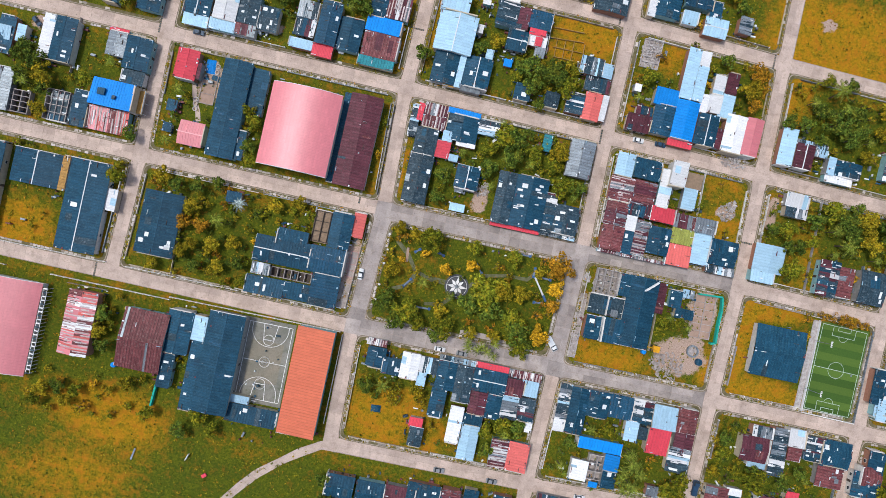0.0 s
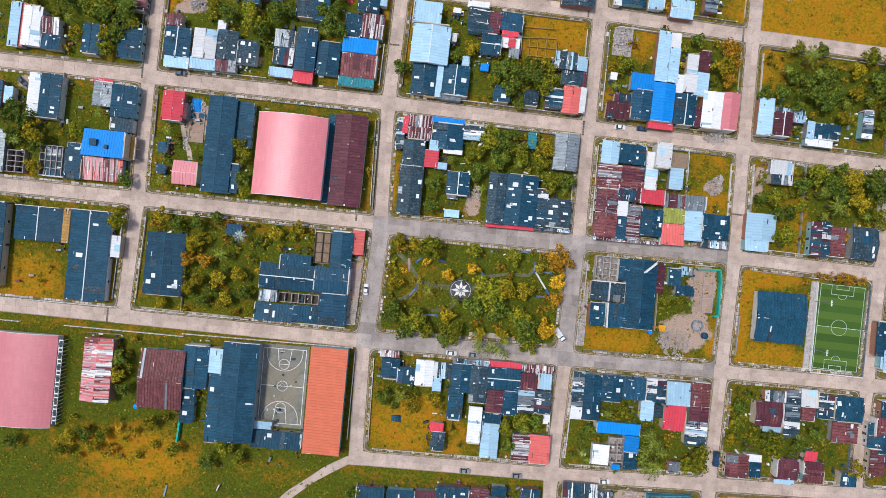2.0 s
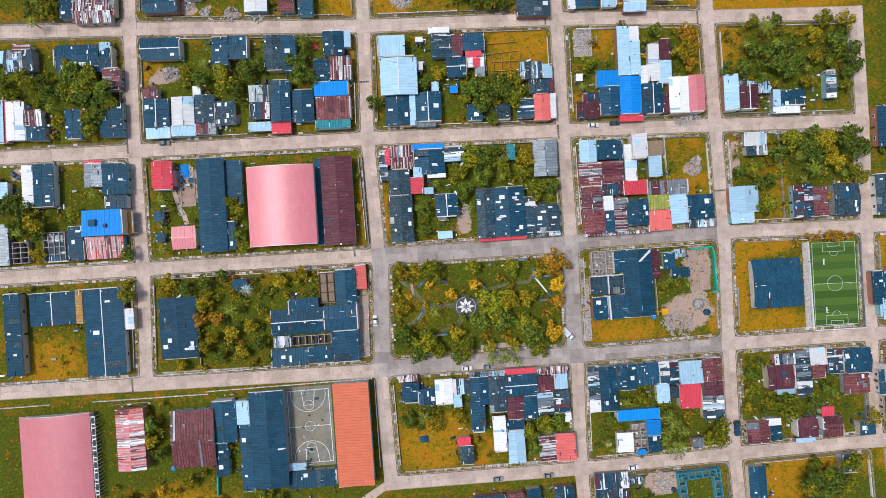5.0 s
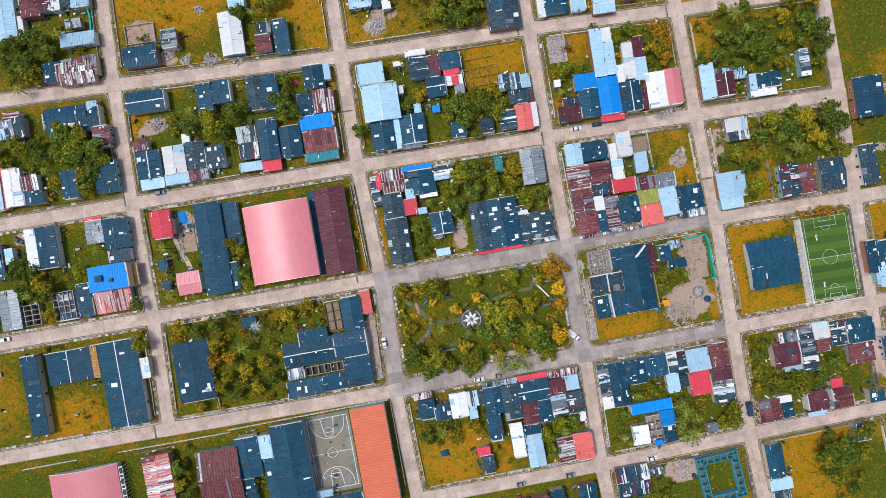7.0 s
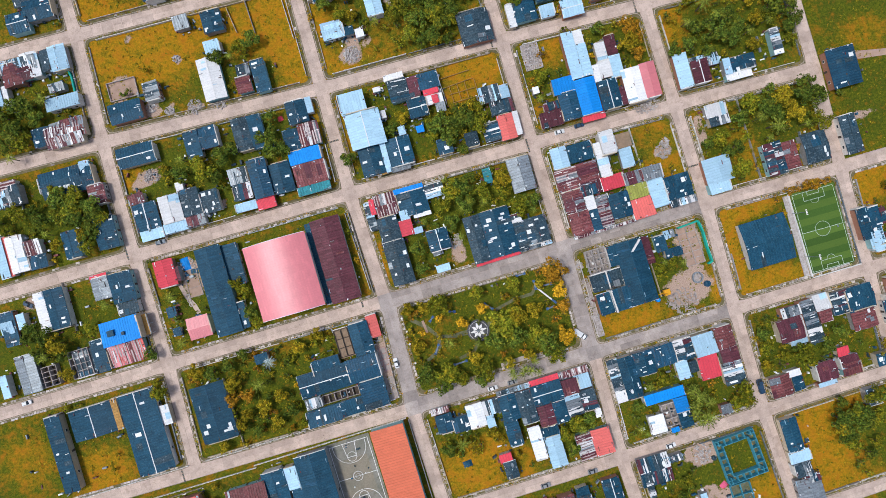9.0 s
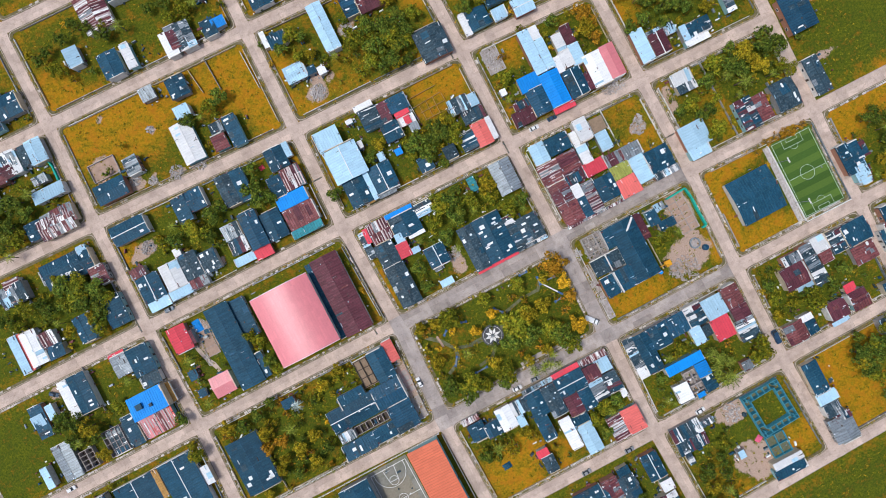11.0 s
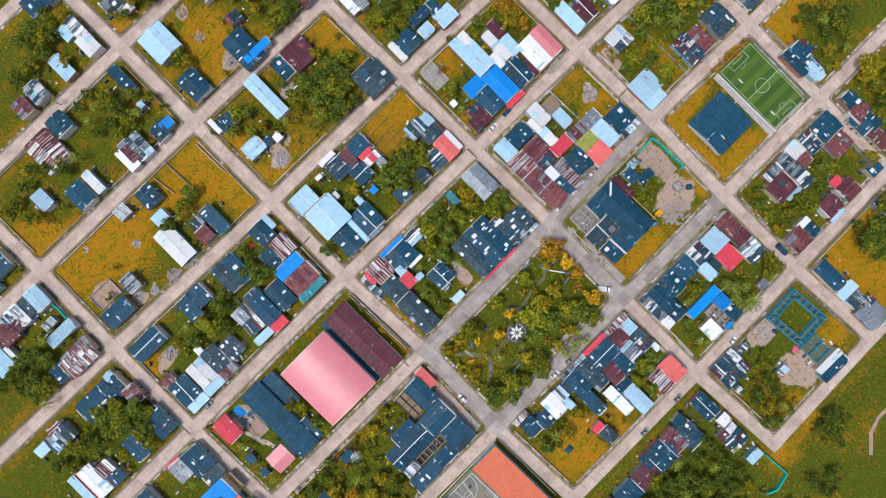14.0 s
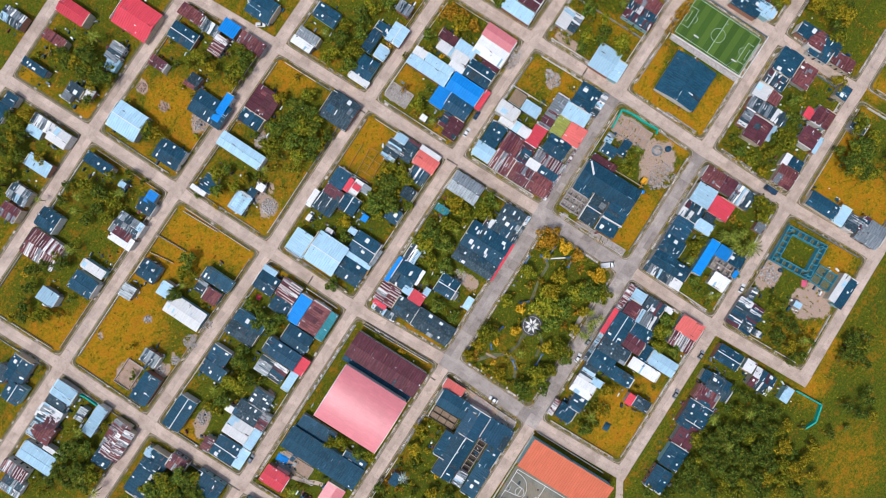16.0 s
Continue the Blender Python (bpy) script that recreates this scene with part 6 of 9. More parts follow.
PATH_STONE = simple("park_path_stone", (0.17, 0.165, 0.10), (0.09, 0.095, 0.04), 0.8, 0.9)
PARK = "narrow grey stone path through the park"
footpath([(-24.9, 12.1), (-19.9, 7.8), (-16.1, 2.4), (-16.7, -1.3), (-19.7, -4.1), (-23.2, -5.7)], 1.5, PATH_STONE, PARK)
footpath([(-10.2, 0.8), (-4.2, 0.6)], 1.8, PATH_STONE, PARK, 0.055)
footpath([(-16.1, 2.4), (-10.2, 0.8)], 1.3, PATH_STONE, PARK, 0.06)
footpath([(4.1, 0.7), (9.3, 6.0), (17.5, 7.8), (25.1, 7.9), (27.3, 10.5)], 1.3, PATH_STONE, PARK, 0.045)
footpath([(-0.8, -3.9), (-4.1, -7.6), (-10.5, -8.6)], 1.3, PATH_STONE, PARK, 0.042)
footpath([(4.7, -16.4), (13.4, -16.1), (22.1, -16.9)], 2.0, CONCRETE_GREY, "grey concrete walk along the park edge", 0.06)
footpath([(-20.5, 10.4), (-20.0, 5.2)], 0.9, EARTH, "short trodden path in the park", 0.058)


def bench(x, y, length, turn):
    """A park bench of slabs with blue-painted ends."""
    top = thing("park_bench", x, y, 0, turn, "low concrete park bench with blue painted ends", "bench", "park benches")
    part("seat", boxes((-length / 2, length / 2, -0.3, 0.3, 0.38, 0.5)), BENCH_BLUE_GREY, top)
    for s in (-1, 1):
        part("end_block", boxes((s * (length / 2 + 0.4) - 0.45, s * (length / 2 + 0.4) + 0.45, -0.5, 0.5, -0.05, 0.6)), BENCH_BLUE, top)


BENCH_BLUE = simple("bench_blue", (0.06, 0.14, 0.30), (0.05, 0.10, 0.20), 1.5)
BENCH_BLUE_GREY = simple("bench_grey_blue", (0.20, 0.25, 0.32), (0.14, 0.17, 0.22), 1.5)
for bx, by, bl, bt in ((-10.7, -10.3, 4.2, 2), (27.1, 11.0, 2.4, 88), (31.0, 9.7, 4.0, -3), (6.8, 8.1, 3.0, -50), (-16.8, 10.0, 1.2, 40), (-8.0, 10.5, 1.2, -20),
                       (30.7, 0.4, 2.2, 5), (-18.2, -2.4, 3.2, 55), (22.8, 16.6, 2.4, 0)):
    bench(bx, by, bl, bt)
ramp = thing("slide_ramp", 30.4, 5.6, 0, -54.5, "long white and blue concrete slide ramp in the park", "ramp")
part("ramp", boxes((-4.6, 2.6, -0.28, 0.28, -0.1, 0.9)), WHITE_PAINT, ramp)
part("landing", boxes((2.6, 5.0, -0.38, 0.38, -0.1, 1.2)), BENCH_BLUE, ramp)


def park_lamp(x, y):
    top = thing("park_bollard", x, y, 0, 0, "short white bollard at the park edge", "bollard", "park bollards")
    bm = bmesh.new()
    cylinder(bm, 0, 0, -0.05, 0.75, 0.32, 0.28, 10)
    part("post", bm, WHITE_PAINT, top)
    bm = bmesh.new()
    cylinder(bm, 0, 0, 0.75, 0.95, 0.42, 0.1, 10)
    part("cap", bm, WHITE_PAINT, top)


for bx, by in ((-27.7, 8.1), (-28.0, 2.9), (-28.1, -5.1), (-28.3, -10.7), (-28.2, 13.8)):
    park_lamp(bx, by)

# ---------------------------------------------------------------- building sites and ruins


def foundation(x, y, w, d, turn, nx_, ny_, mat_, h=0.6, label="roofless walls of an unfinished house", floor=None, thick=0.25, name="unfinished_house"):
    """A grid of low walls on a bare floor."""
    top = thing(name, x, y, 0, turn, label, name.replace("_", " "))
    part("floor", boxes((-w / 2, w / 2, -d / 2, d / 2, -0.1, 0.1)), floor or EARTH, top)
    for i in range(nx_ + 1):
        u = -w / 2 + w * i / nx_
        part("cross_wall", boxes((u - thick / 2, u + thick / 2, -d / 2, d / 2, 0.05, h)), mat_, top)
    for j in range(ny_ + 1):
        v = -d / 2 + d * j / ny_
        part("long_wall", boxes((-w / 2, w / 2, v - thick / 2, v + thick / 2, 0.05, h - 0.03)), mat_, top)
    return top


foundation(52.8, 99.5, 6.8, 10.4, -1.5, 4, 5, FOUNDATION, 0.7, "pale rubble-filled foundation of an unfinished house", RUBBLE)
foundation(53.7, 13.2, 8.0, 9.2, 0, 3, 4, FOUNDATION, 2.8, "unfinished pale concrete rooms without a roof", RUBBLE)
foundation(91.9, 8.0, 7.6, 16.0, 1.0, 2, 6, RUBBLE, 0.5, "trenched foundation of a house on bare earth", EARTH)
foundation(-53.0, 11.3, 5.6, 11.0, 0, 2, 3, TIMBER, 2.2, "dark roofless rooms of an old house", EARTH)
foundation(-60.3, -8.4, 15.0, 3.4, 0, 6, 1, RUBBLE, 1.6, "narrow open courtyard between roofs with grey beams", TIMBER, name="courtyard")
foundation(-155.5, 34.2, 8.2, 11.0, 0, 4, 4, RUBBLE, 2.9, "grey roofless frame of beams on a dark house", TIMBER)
foundation(64.0, -54.3, 6.2, 9.0, 0, 2, 3, FOUNDATION, 2.4, "white unfinished upper floor of bare concrete", RUBBLE)
foundation(-40.5, -0.0, 5.0, 9.5, 0, 2, 4, simple("pink_paving", (0.55, 0.30, 0.27), (0.36, 0.24, 0.21), 0.9), 0.5, "paved forecourt with low pink walls", CONCRETE_GREY, name="forecourt")
foundation(-40.4, -11.9, 4.4, 9.0, 0, 2, 3, RUBBLE, 0.4, "cracked forecourt with low kerb walls", CONCRETE_GREY, name="forecourt")
foundation(46.9, -5.6, 2.6, 22.0, 0, 1, 9, FOUNDATION, 0.35, "strip of broken pale paving stones", RUBBLE, name="paving_strip")
foundation(-108.7, 134.8, 11.5, 7.5, -1.6, 1, 1, RUBBLE, 0.9, "walled bare yard beside a house", EARTH, name="walled_yard")
foundation(-104.4, 52.0, 5.4, 11.0, 0, 1, 3, RUBBLE, 0.4, "bare yard with low broken kerb walls", EARTH, 0.2, name="bare_yard")
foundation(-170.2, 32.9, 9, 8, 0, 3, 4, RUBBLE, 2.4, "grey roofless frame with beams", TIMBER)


def frame_building(t_corners):
    """A ring of rooms going up in blue-green block walls round an open yard."""
    a, b, c, d = (Vector((*p, 0)) for p in t_corners)
    o = (a + b + c + d) / 4
    u = (b - a).normalized()
    top = thing("building_shell", o.x, o.y, 0, math.degrees(math.atan2(u.y, u.x)), "roofless blue-green painted shell round a grassy yard", "building shell")
    w, l, q = (b - a).length / 2, (c - b).length / 2, 2.6
    for s in (0, 1):
        x_, y_ = w - s * q, l - s * q
        for k, spec in enumerate(((-x_, x_, -y_ - 0.09, -y_ + 0.09), (-x_, x_, y_ - 0.09, y_ + 0.09), (-x_ - 0.09, -x_ + 0.09, -y_, y_), (x_ - 0.09, x_ + 0.09, -y_, y_))):
            part("wall", boxes((*spec, -0.1, 2.7 - 0.02 * (k // 2))), BLUE_FRAME, top)
    for s in (-1, 1):
        for i in range(6):
            v = -l + 2 * l * (i + 0.5) / 6
            part("partition", boxes((s * (w - q / 2) - q / 2 + 0.12, s * (w - q / 2) + q / 2 - 0.12, v - 0.1, v + 0.1, -0.1, 2.6)), BLUE_FRAME, top)
            v = -w + 2 * w * (i + 0.5) / 6
            part("partition", boxes((v - 0.1, v + 0.1, s * (l - q / 2) - q / 2 + 0.12, s * (l - q / 2) + q / 2 - 0.12, -0.1, 2.55)), BLUE_FRAME, top)
    for s in (-1, 1):
        part("floor", boxes((-w, w, s * (l - q / 2) - q / 2, s * (l - q / 2) + q / 2, -0.05, 0.12)), SHELL_FLOOR, top)
        part("floor", boxes((s * (w - q / 2) - q / 2, s * (w - q / 2) + q / 2, -l + q, l - q, -0.05, 0.11)), SHELL_FLOOR, top)


SHELL_FLOOR = simple("damp_floor", (0.16, 0.17, 0.12), (0.10, 0.10, 0.05), 0.7, 0.9)
frame_building(((77.3, -70.6), (93.5, -69.6), (93.4, -87.7), (79.2, -86.8)))
foundation(82.5, -93.8, 8.0, 9.0, 0, 2, 2, BLUE_FRAME, 1.6, "blue-green wall stubs of an annexe", SHELL_FLOOR, 0.16)


def net_fence(pts, label="green shade-net fence round a site"):
    top = thing("net_fence", pts[0][0], pts[0][1], 0, 0, label, "fence")
    o = Vector((*pts[0], 0))
    for p, q in zip(pts, pts[1:]):
        a, b = Vector((*p, 0)) - o, Vector((*q, 0)) - o
        n = max(1, int((b - a).length / 3))
        for i in range(n):
            bm = bmesh.new()
            s, e = a.lerp(b, i / n), a.lerp(b, (i + 1) / n)
            k = 0.35 * (1 if i % 2 else -1)
            beam(bm, s + Vector((0, 0, 0.9)), e + Vector((0, 0, 0.9)), 0.2 + abs(k) * 0.3, 0.9)
            part("net_panel", bm, GREEN_NET, top)
            bm = bmesh.new()
            beam(bm, s + Vector((0, 0, -0.1)), s + Vector((0, 0, 2.1)), 0.06)
            part("post", bm, TIMBER, top)


net_fence([(88.5, 16.1), (97.3, 16.6), (98.0, 11.8), (97.8, 5.9), (98.1, -0.6), (96.3, -1.1)])
net_fence([(-99.9, -57.7), (-100.3, -65.7)])
net_fence([(36.0, -109.7), (36.7, -122.2), (29.2, -124.1), (24.0, -121.7)], "green shade-net fence round a garden")
net_fence([(-127.4, 150.1), (-126.5, 145.1), (-126.9, 139.2)], "green shade-net fence beside a house")


def rubble_heap(x, y, r, mat_, seed, label="heap of broken grey rubble on bare earth", n=70):
    """Loose broken stones heaped on the ground."""
    rr = random.Random(seed)
    bm = bmesh.new()
    for _ in range(n):
        a, q = rr.uniform(0, math.tau), r * math.sqrt(rr.uniform(0, 1))
        s = rr.uniform(0.12, 0.5)
        z = 0.5 * r * 0.25 * (1 - q / r)
        c = Vector((q * math.cos(a), q * math.sin(a), z + s * 0.3))
        m = Matrix.Translation(c) @ Euler((rr.uniform(0, 3), rr.uniform(0, 3), rr.uniform(0, 3))).to_matrix().to_4x4()
        vs = box(bm, -s, s, -s * 0.8, s * 0.8, -s * 0.5, s * 0.5)
        bmesh.ops.transform(bm, matrix=m, verts=vs)
    ob = new("rubble_heap", mesh("rubble_heap", bm, mat_))
    ob.location = (x, y, 0)
    tagged(ob, label, "rubble", kind="stuff")


for k, (hx, hy, hr, hm) in enumerate(((83.3, -12.8, 5.5, RUBBLE), (78.9, -11.7, 3.0, RUBBLE), (92.6, 47.8, 3.2, FOUNDATION), (94.3, 50.9, 1.6, FOUNDATION), (-108.1, 98.0, 3.0, FOUNDATION),
                                      (1.9, 37.4, 2.6, FOUNDATION), (92.4, 67.7, 4.0, FOUNDATION), (-99.8, 124.9, 2.2, FOUNDATION), (-83.0, 119.8, 3.0, FOUNDATION), (-93.4, 121.1, 2.0, FOUNDATION),
                                      (-16.3, 122.0, 3.2, FOUNDATION), (-0.9, 165.0, 4.0, FOUNDATION), (5.5, 139.0, 3.0, FOUNDATION), (-2.0, 193.7, 2.0, EARTH), (-4.1, 181.3, 1.9, EARTH),
                                      (71.8, -73.8, 4.0, FOUNDATION), (52.8, 99.5, 4.2, FOUNDATION), (52.0, 102.0, 2.6, RUBBLE), (53.4, 13.0, 4.2, FOUNDATION), (46.8, 13.0, 1.6, FOUNDATION), (46.9, 6.0, 1.5, RUBBLE), (46.9, -1.0, 1.7, FOUNDATION), (46.8, -8.5, 1.5, FOUNDATION), (89.1, 67.7, 3.0, RUBBLE), (-72.7, 118.3, 2.6, FOUNDATION), (-16.8, 121.6, 3.2, FOUNDATION), (-84.5, 140.6, 1.5, FOUNDATION))):
    rubble_heap(hx, hy, hr, hm, 100 + k, n=int(26 * hr))


def excavator(x, y, turn):
    top = thing("excavator", x, y, 0, turn, "yellow excavator parked on bare earth", "excavator")
    for s in (-0.95, 0.95):
        part("track", boxes((-1.7, 1.7, s - 0.28, s + 0.28, 0, 0.8)), RUBBER, top)
    part("house", boxes((-1.6, 1.0, -1.15, 1.15, 0.85, 1.9)), YELLOW_PAINT, top)
    cab = part("cab", boxes((-0.1, 1.2, 0.25, 1.15, 1.9, 2.9)), YELLOW_PAINT, top)
    part("window", boxes((0.1, 1.22, 0.3, 1.1, 2.2, 2.8)), GLASS_DARK, cab)
    bm = bmesh.new()
    beam(bm, (0.9, -0.2, 1.7), (3.0, -0.2, 3.2), 0.2)
    part("boom", bm, YELLOW_PAINT, top)
    bm = bmesh.new()
    beam(bm, (3.0, -0.2, 3.2), (4.3, -0.2, 1.2), 0.15)
    part("stick", bm, YELLOW_PAINT, top)
    part("bucket", boxes((3.9, 4.7, -0.65, 0.25, 0.3, 1.1)), ROOF["slate"], top)


excavator(76.6, -7.2, 178)


def water_tank(x, y, r, h, mat_, label):
    top = thing("water_tank", x, y, 0, 0, label, "water tank")
    bm = bmesh.new()
    cylinder(bm, 0, 0, -0.05, h, r, r * 0.96, 16)
    part("body", bm, mat_, top)
    bm = bmesh.new()
    cylinder(bm, 0, 0, h, h + 0.25, r * 0.8, r * 0.3, 16)
    part("lid", bm, mat_, top)


water_tank(93.8, -8.8, 1.3, 1.2, ROOF["steel"], "round blue-grey tank on the building site")
water_tank(-116.5, -53.8, 1.0, 1.6, ROOF["blue"], "round blue water tank beside a hall")
water_tank(72.7, -9.2, 0.9, 1.6, ROOF["blue"], "round blue water tank at the roof corner")
water_tank(75.9, -76.9, 1.0, 0.8, ROOF["slate"], "dark round tank on bare ground")
water_tank(21.8, -86.9, 0.9, 1.5, WHITE_PAINT, "white round water tank behind a house")
water_tank(26.5, 130.5, 0.8, 1.3, WHITE_PAINT, "white round water tank among trees")
ring_pond = thing("settling_ring", 90.9, -5.3, 0, 0, "grey ring-shaped basin on the building site", "basin")
bm = bmesh.new()
for i in range(24):
    beam(bm, (2.0 * math.cos(i * math.tau / 24), 2.0 * math.sin(i * math.tau / 24), 0.3), (2.0 * math.cos((i + 1) * math.tau / 24), 2.0 * math.sin((i + 1) * math.tau / 24), 0.3), 0.3, 0.35)
part("rim", bm, ROOF["grey"], ring_pond)
bm = bmesh.new()
cylinder(bm, 0, 0, -0.05, 0.12, 1.8, 1.8, 20)
part("sludge", bm, RUBBLE, ring_pond)


def tarp(x, y, w, d, turn, mat_, label, h=0.5):
    """A sagging sheet spread over low things."""
    bm = bmesh.new()
    bmesh.ops.create_grid(bm, x_segments=8, y_segments=6, size=0.5)
    for v in bm.verts:
        v.co.x, v.co.y = v.co.x * w, v.co.y * d
        e = min(1 - abs(v.co.x) / (w / 2), 1 - abs(v.co.y) / (d / 2))
        v.co.z = 0.06 + h * min(1, e * 2.5) * (0.75 + 0.25 * math.sin(v.co.x * 2.1 + v.co.y * 1.7))
    ob = new("tarpaulin", mesh("tarpaulin", bm, mat_))
    ob.matrix_world = pose(x, y, 0, 0, 0, turn)
    tagged(ob, label, "tarpaulin")


tarp(-19.8, -50.2, 3.6, 2.6, 5, ROOF["navy"], "dark blue tarpaulin on dry grass")
tarp(76.6, -88.7, 3.0, 2.4, 30, PINK_TARP, "bright pink tarpaulin on a building site")
tarp(10.0, 93.1, 1.5, 1.5, 0, ROOF["coral"], "small red tarpaulin in a yard", 0.3)
tarp(-51.5, 105.1, 2.2, 2.0, 10, ROOF["red"], "small red tarpaulin in a yard")

tarp(-105.2, 60.2, 3.4, 5.2, 4, ROOF["blue"], "blue tarpaulin spread over a bare yard")
tarp(-102.6, 56.4, 2.0, 3.2, 80, ROOF["steel"], "faded blue tarpaulin in a bare yard", 0.3)
for rx_, ry_ in ((-102.6, 60.8), (-102.5, 58.6), (-108.0, 47.4), (-107.9, 45.6), (-107.7, 43.9)):
    hoop_ring = thing("concrete_ring", rx_, ry_, 0, 0, "pale round concrete ring lying on bare earth", "concrete ring", "rings in the yard")
    bm = bmesh.new()
    for k in range(14):
        beam(bm, (0.75 * math.cos(k * math.tau / 14), 0.75 * math.sin(k * math.tau / 14), 0.2), (0.75 * math.cos((k + 1) * math.tau / 14), 0.75 * math.sin((k + 1) * math.tau / 14), 0.2), 0.14, 0.22)
    part("rim", bm, FOUNDATION, hoop_ring)

# trodden ways out of town
footpath([(-35.8, -67.1), (-43.9, -71.9), (-49.4, -75.9), (-57.5, -82.5), (-62.6, -88.2), (-68.4, -95.7), (-70.3, -104.6)], 3.0, CONCRETE, "pale trodden track leading out across the grass")
footpath([(105.6, -133.8), (90.9, -133.8), (80.6, -133.9), (73.9, -136.1), (67.0, -142.8)], 1.6, EARTH, "narrow brown trodden track in the grass")
footpath([(-109.4, 59.7), (-109.8, 53.2), (-108.8, 47.8), (-106.6, 43.1), (-105.7, 39.6)], 1.7, CONCRETE, "curved concrete garden path")
footpath([(169.0, 66.5), (180.0, 61.7), (190.9, 59.8), (203.0, 58.5)], 3.0, EARTH, "bare earth track east of the town")


# ---------------------------------------------------------------- vehicles
def car(x, y, turn, paint, label, van=False):
    top = thing("truck" if van else "car", x, y, 0.09, turn, label, "truck" if van else "car")
    l, w, h = (2.9, 1.05, 1.5) if van else (2.05, 0.85, 0.85)
    bm = boxes((-l, l, -w, w, 0.35, h))
    bmesh.ops.bevel(bm, geom=list(bm.edges), offset=0.16, segments=2, affect="EDGES")
    body = part("body", bm, paint, top)
    bm = bmesh.new()
    c = [(-l * 0.75, h - 0.03), (-l * 0.55, h + 0.55), (l * 0.15, h + 0.55), (l * 0.45, h - 0.03)] if not van else [(l * 0.3, h - 0.03), (l * 0.35, h + 0.7), (l * 0.75, h + 0.7), (l * 0.95, h - 0.03)]
    lo = [[bm.verts.new((a, s * (w - 0.1 - (0.12 if b > h else 0)), b)) for a, b in c] for s in (-1, 1)]
    bm.faces.new(lo[0])
    bm.faces.new(lo[1][::-1])
    for i in range(4):
        bm.faces.new((lo[0][i], lo[1][i], lo[1][(i + 1) % 4], lo[0][(i + 1) % 4]))
    part("glasshouse", bm, GLASS_DARK, top)
    part("roof", boxes((c[1][0] + 0.05, c[2][0] - 0.05, -w + 0.25, w - 0.25, c[1][1] - 0.02, c[1][1] + 0.05)), paint, top)
    for s in (-1, 1):
        for u in (-l * 0.62, l * 0.62):
            bm = bmesh.new()
            cylinder(bm, 0, 0, -0.12, 0.12, 0.32, 0.32, 12)
            bm.transform(pose(u, s * (w - 0.1), 0.32, 90, 0, 0))
            part("wheel", bm, RUBBER, top)
        part("headlight", boxes((l - 0.06, l + 0.03, s * (w - 0.3) - 0.15, s * (w - 0.3) + 0.15, 0.55, 0.72)), WHITE_PAINT, top)


CAR_WHITE = simple("car_white", (0.78, 0.78, 0.77), (0.70, 0.70, 0.70), 1.0, 0.3)
CAR_DARK = simple("car_dark_blue", (0.03, 0.07, 0.13), (0.02, 0.05, 0.09), 1.0, 0.3)
CAR_GREY = simple("car_grey", (0.28, 0.29, 0.30), (0.22, 0.23, 0.24), 1.0, 0.3)
for cx, cy, ct, cp, cl, cv in ((-112.0, 71.5, 0, CAR_DARK, "dark blue car parked at the kerb", 0), (54.6, 67.1, -1, CAR_WHITE, "white car parked on the concrete street", 0),
                               (63.0, 67.3, -1, CAR_DARK, "dark car parked on the concrete street", 0), (-1.3, -23.8, 0, CAR_WHITE, "white car parked beside the park", 0),
                               (7.0, -23.8, 0, CAR_GREY, "grey car parked beside the park", 0), (-35.5, -2.8, 90, CAR_WHITE, "white car parked beside the park", 0),
                               (-170.2, 62.9, -40, CAR_DARK, "dark car in a bare yard", 0), (7.7, -67.5, 2, CAR_GREY, "grey car on the concrete street", 0),
                               (27.5, -67.6, 0, CAR_GREY, "grey car by a street kerb", 0), (60.6, -66.9, 4, CAR_WHITE, "white car in front of a site", 0),
                               (102.1, -54.6, 90, CAR_DARK, "dark blue truck parked at the street corner", 1), (-27.5, 51.4, 0, CAR_WHITE, "white car stopped on the street", 0),
                               (38.7, -13.3, -50, CAR_WHITE, "white truck beside the park corner", 1), (46.9, 164.4, -60, CAR_WHITE, "white car near a street corner", 0),
                               (-182.2, 25.3, 2, CAR_WHITE, "white car on the concrete street", 0)):
    car(cx, cy, ct, cp, cl, cv)


# ---------------------------------------------------------------- the blue-roofed house: its terrace, facade and balcony
terrace = thing("roof_terrace", -134.3, 41.8, 6.85, 0, "dark hatch and small shed on a bright blue roof", "roof terrace")
part("hatch", boxes((-5.2, -2.6, -1.0, 1.4, -0.35, 0.55)), ROOF["navy"], terrace)
part("shaft", boxes((0.2, 1.3, -1.8, -0.4, -0.35, 0.5)), ROOF["slate"], terrace)
balcony = thing("balcony", -125.7, 41.5, 0, 0, "ochre balcony on white posts beside the blue-roofed house", "balcony")
part("deck", boxes((-1.2, 1.2, -4.2, 4.2, 3.0, 3.2)), ROOF["yellow"], balcony)
for s in (-1, 0, 1):
    part("post", boxes((0.9, 1.1, s * 3.9 - 0.1, s * 3.9 + 0.1, -0.1, 3.0)), WHITE_PAINT, balcony)
part("rail", boxes((1.08, 1.18, -4.2, 4.2, 3.2, 4.1)), WHITE_PAINT, balcony)
facade = thing("facade_wall", -127.7, 41.7, 0, 0, "white upper facade with a row of dark windows", "facade")
part("wall", boxes((-0.1, 0.15, -4.9, 4.9, -0.1, 6.2)), WALLS[0], facade)
for k in range(4):
    v = -3.6 + 2.4 * k
    win = part("window", boxes((0.15, 0.2, v - 0.7, v + 0.7, 4.0, 5.4)), WHITE_PAINT, facade)
    part("pane", boxes((0.2, 0.22, v - 0.6, v + 0.6, 4.1, 5.3)), GLASS_DARK, win)


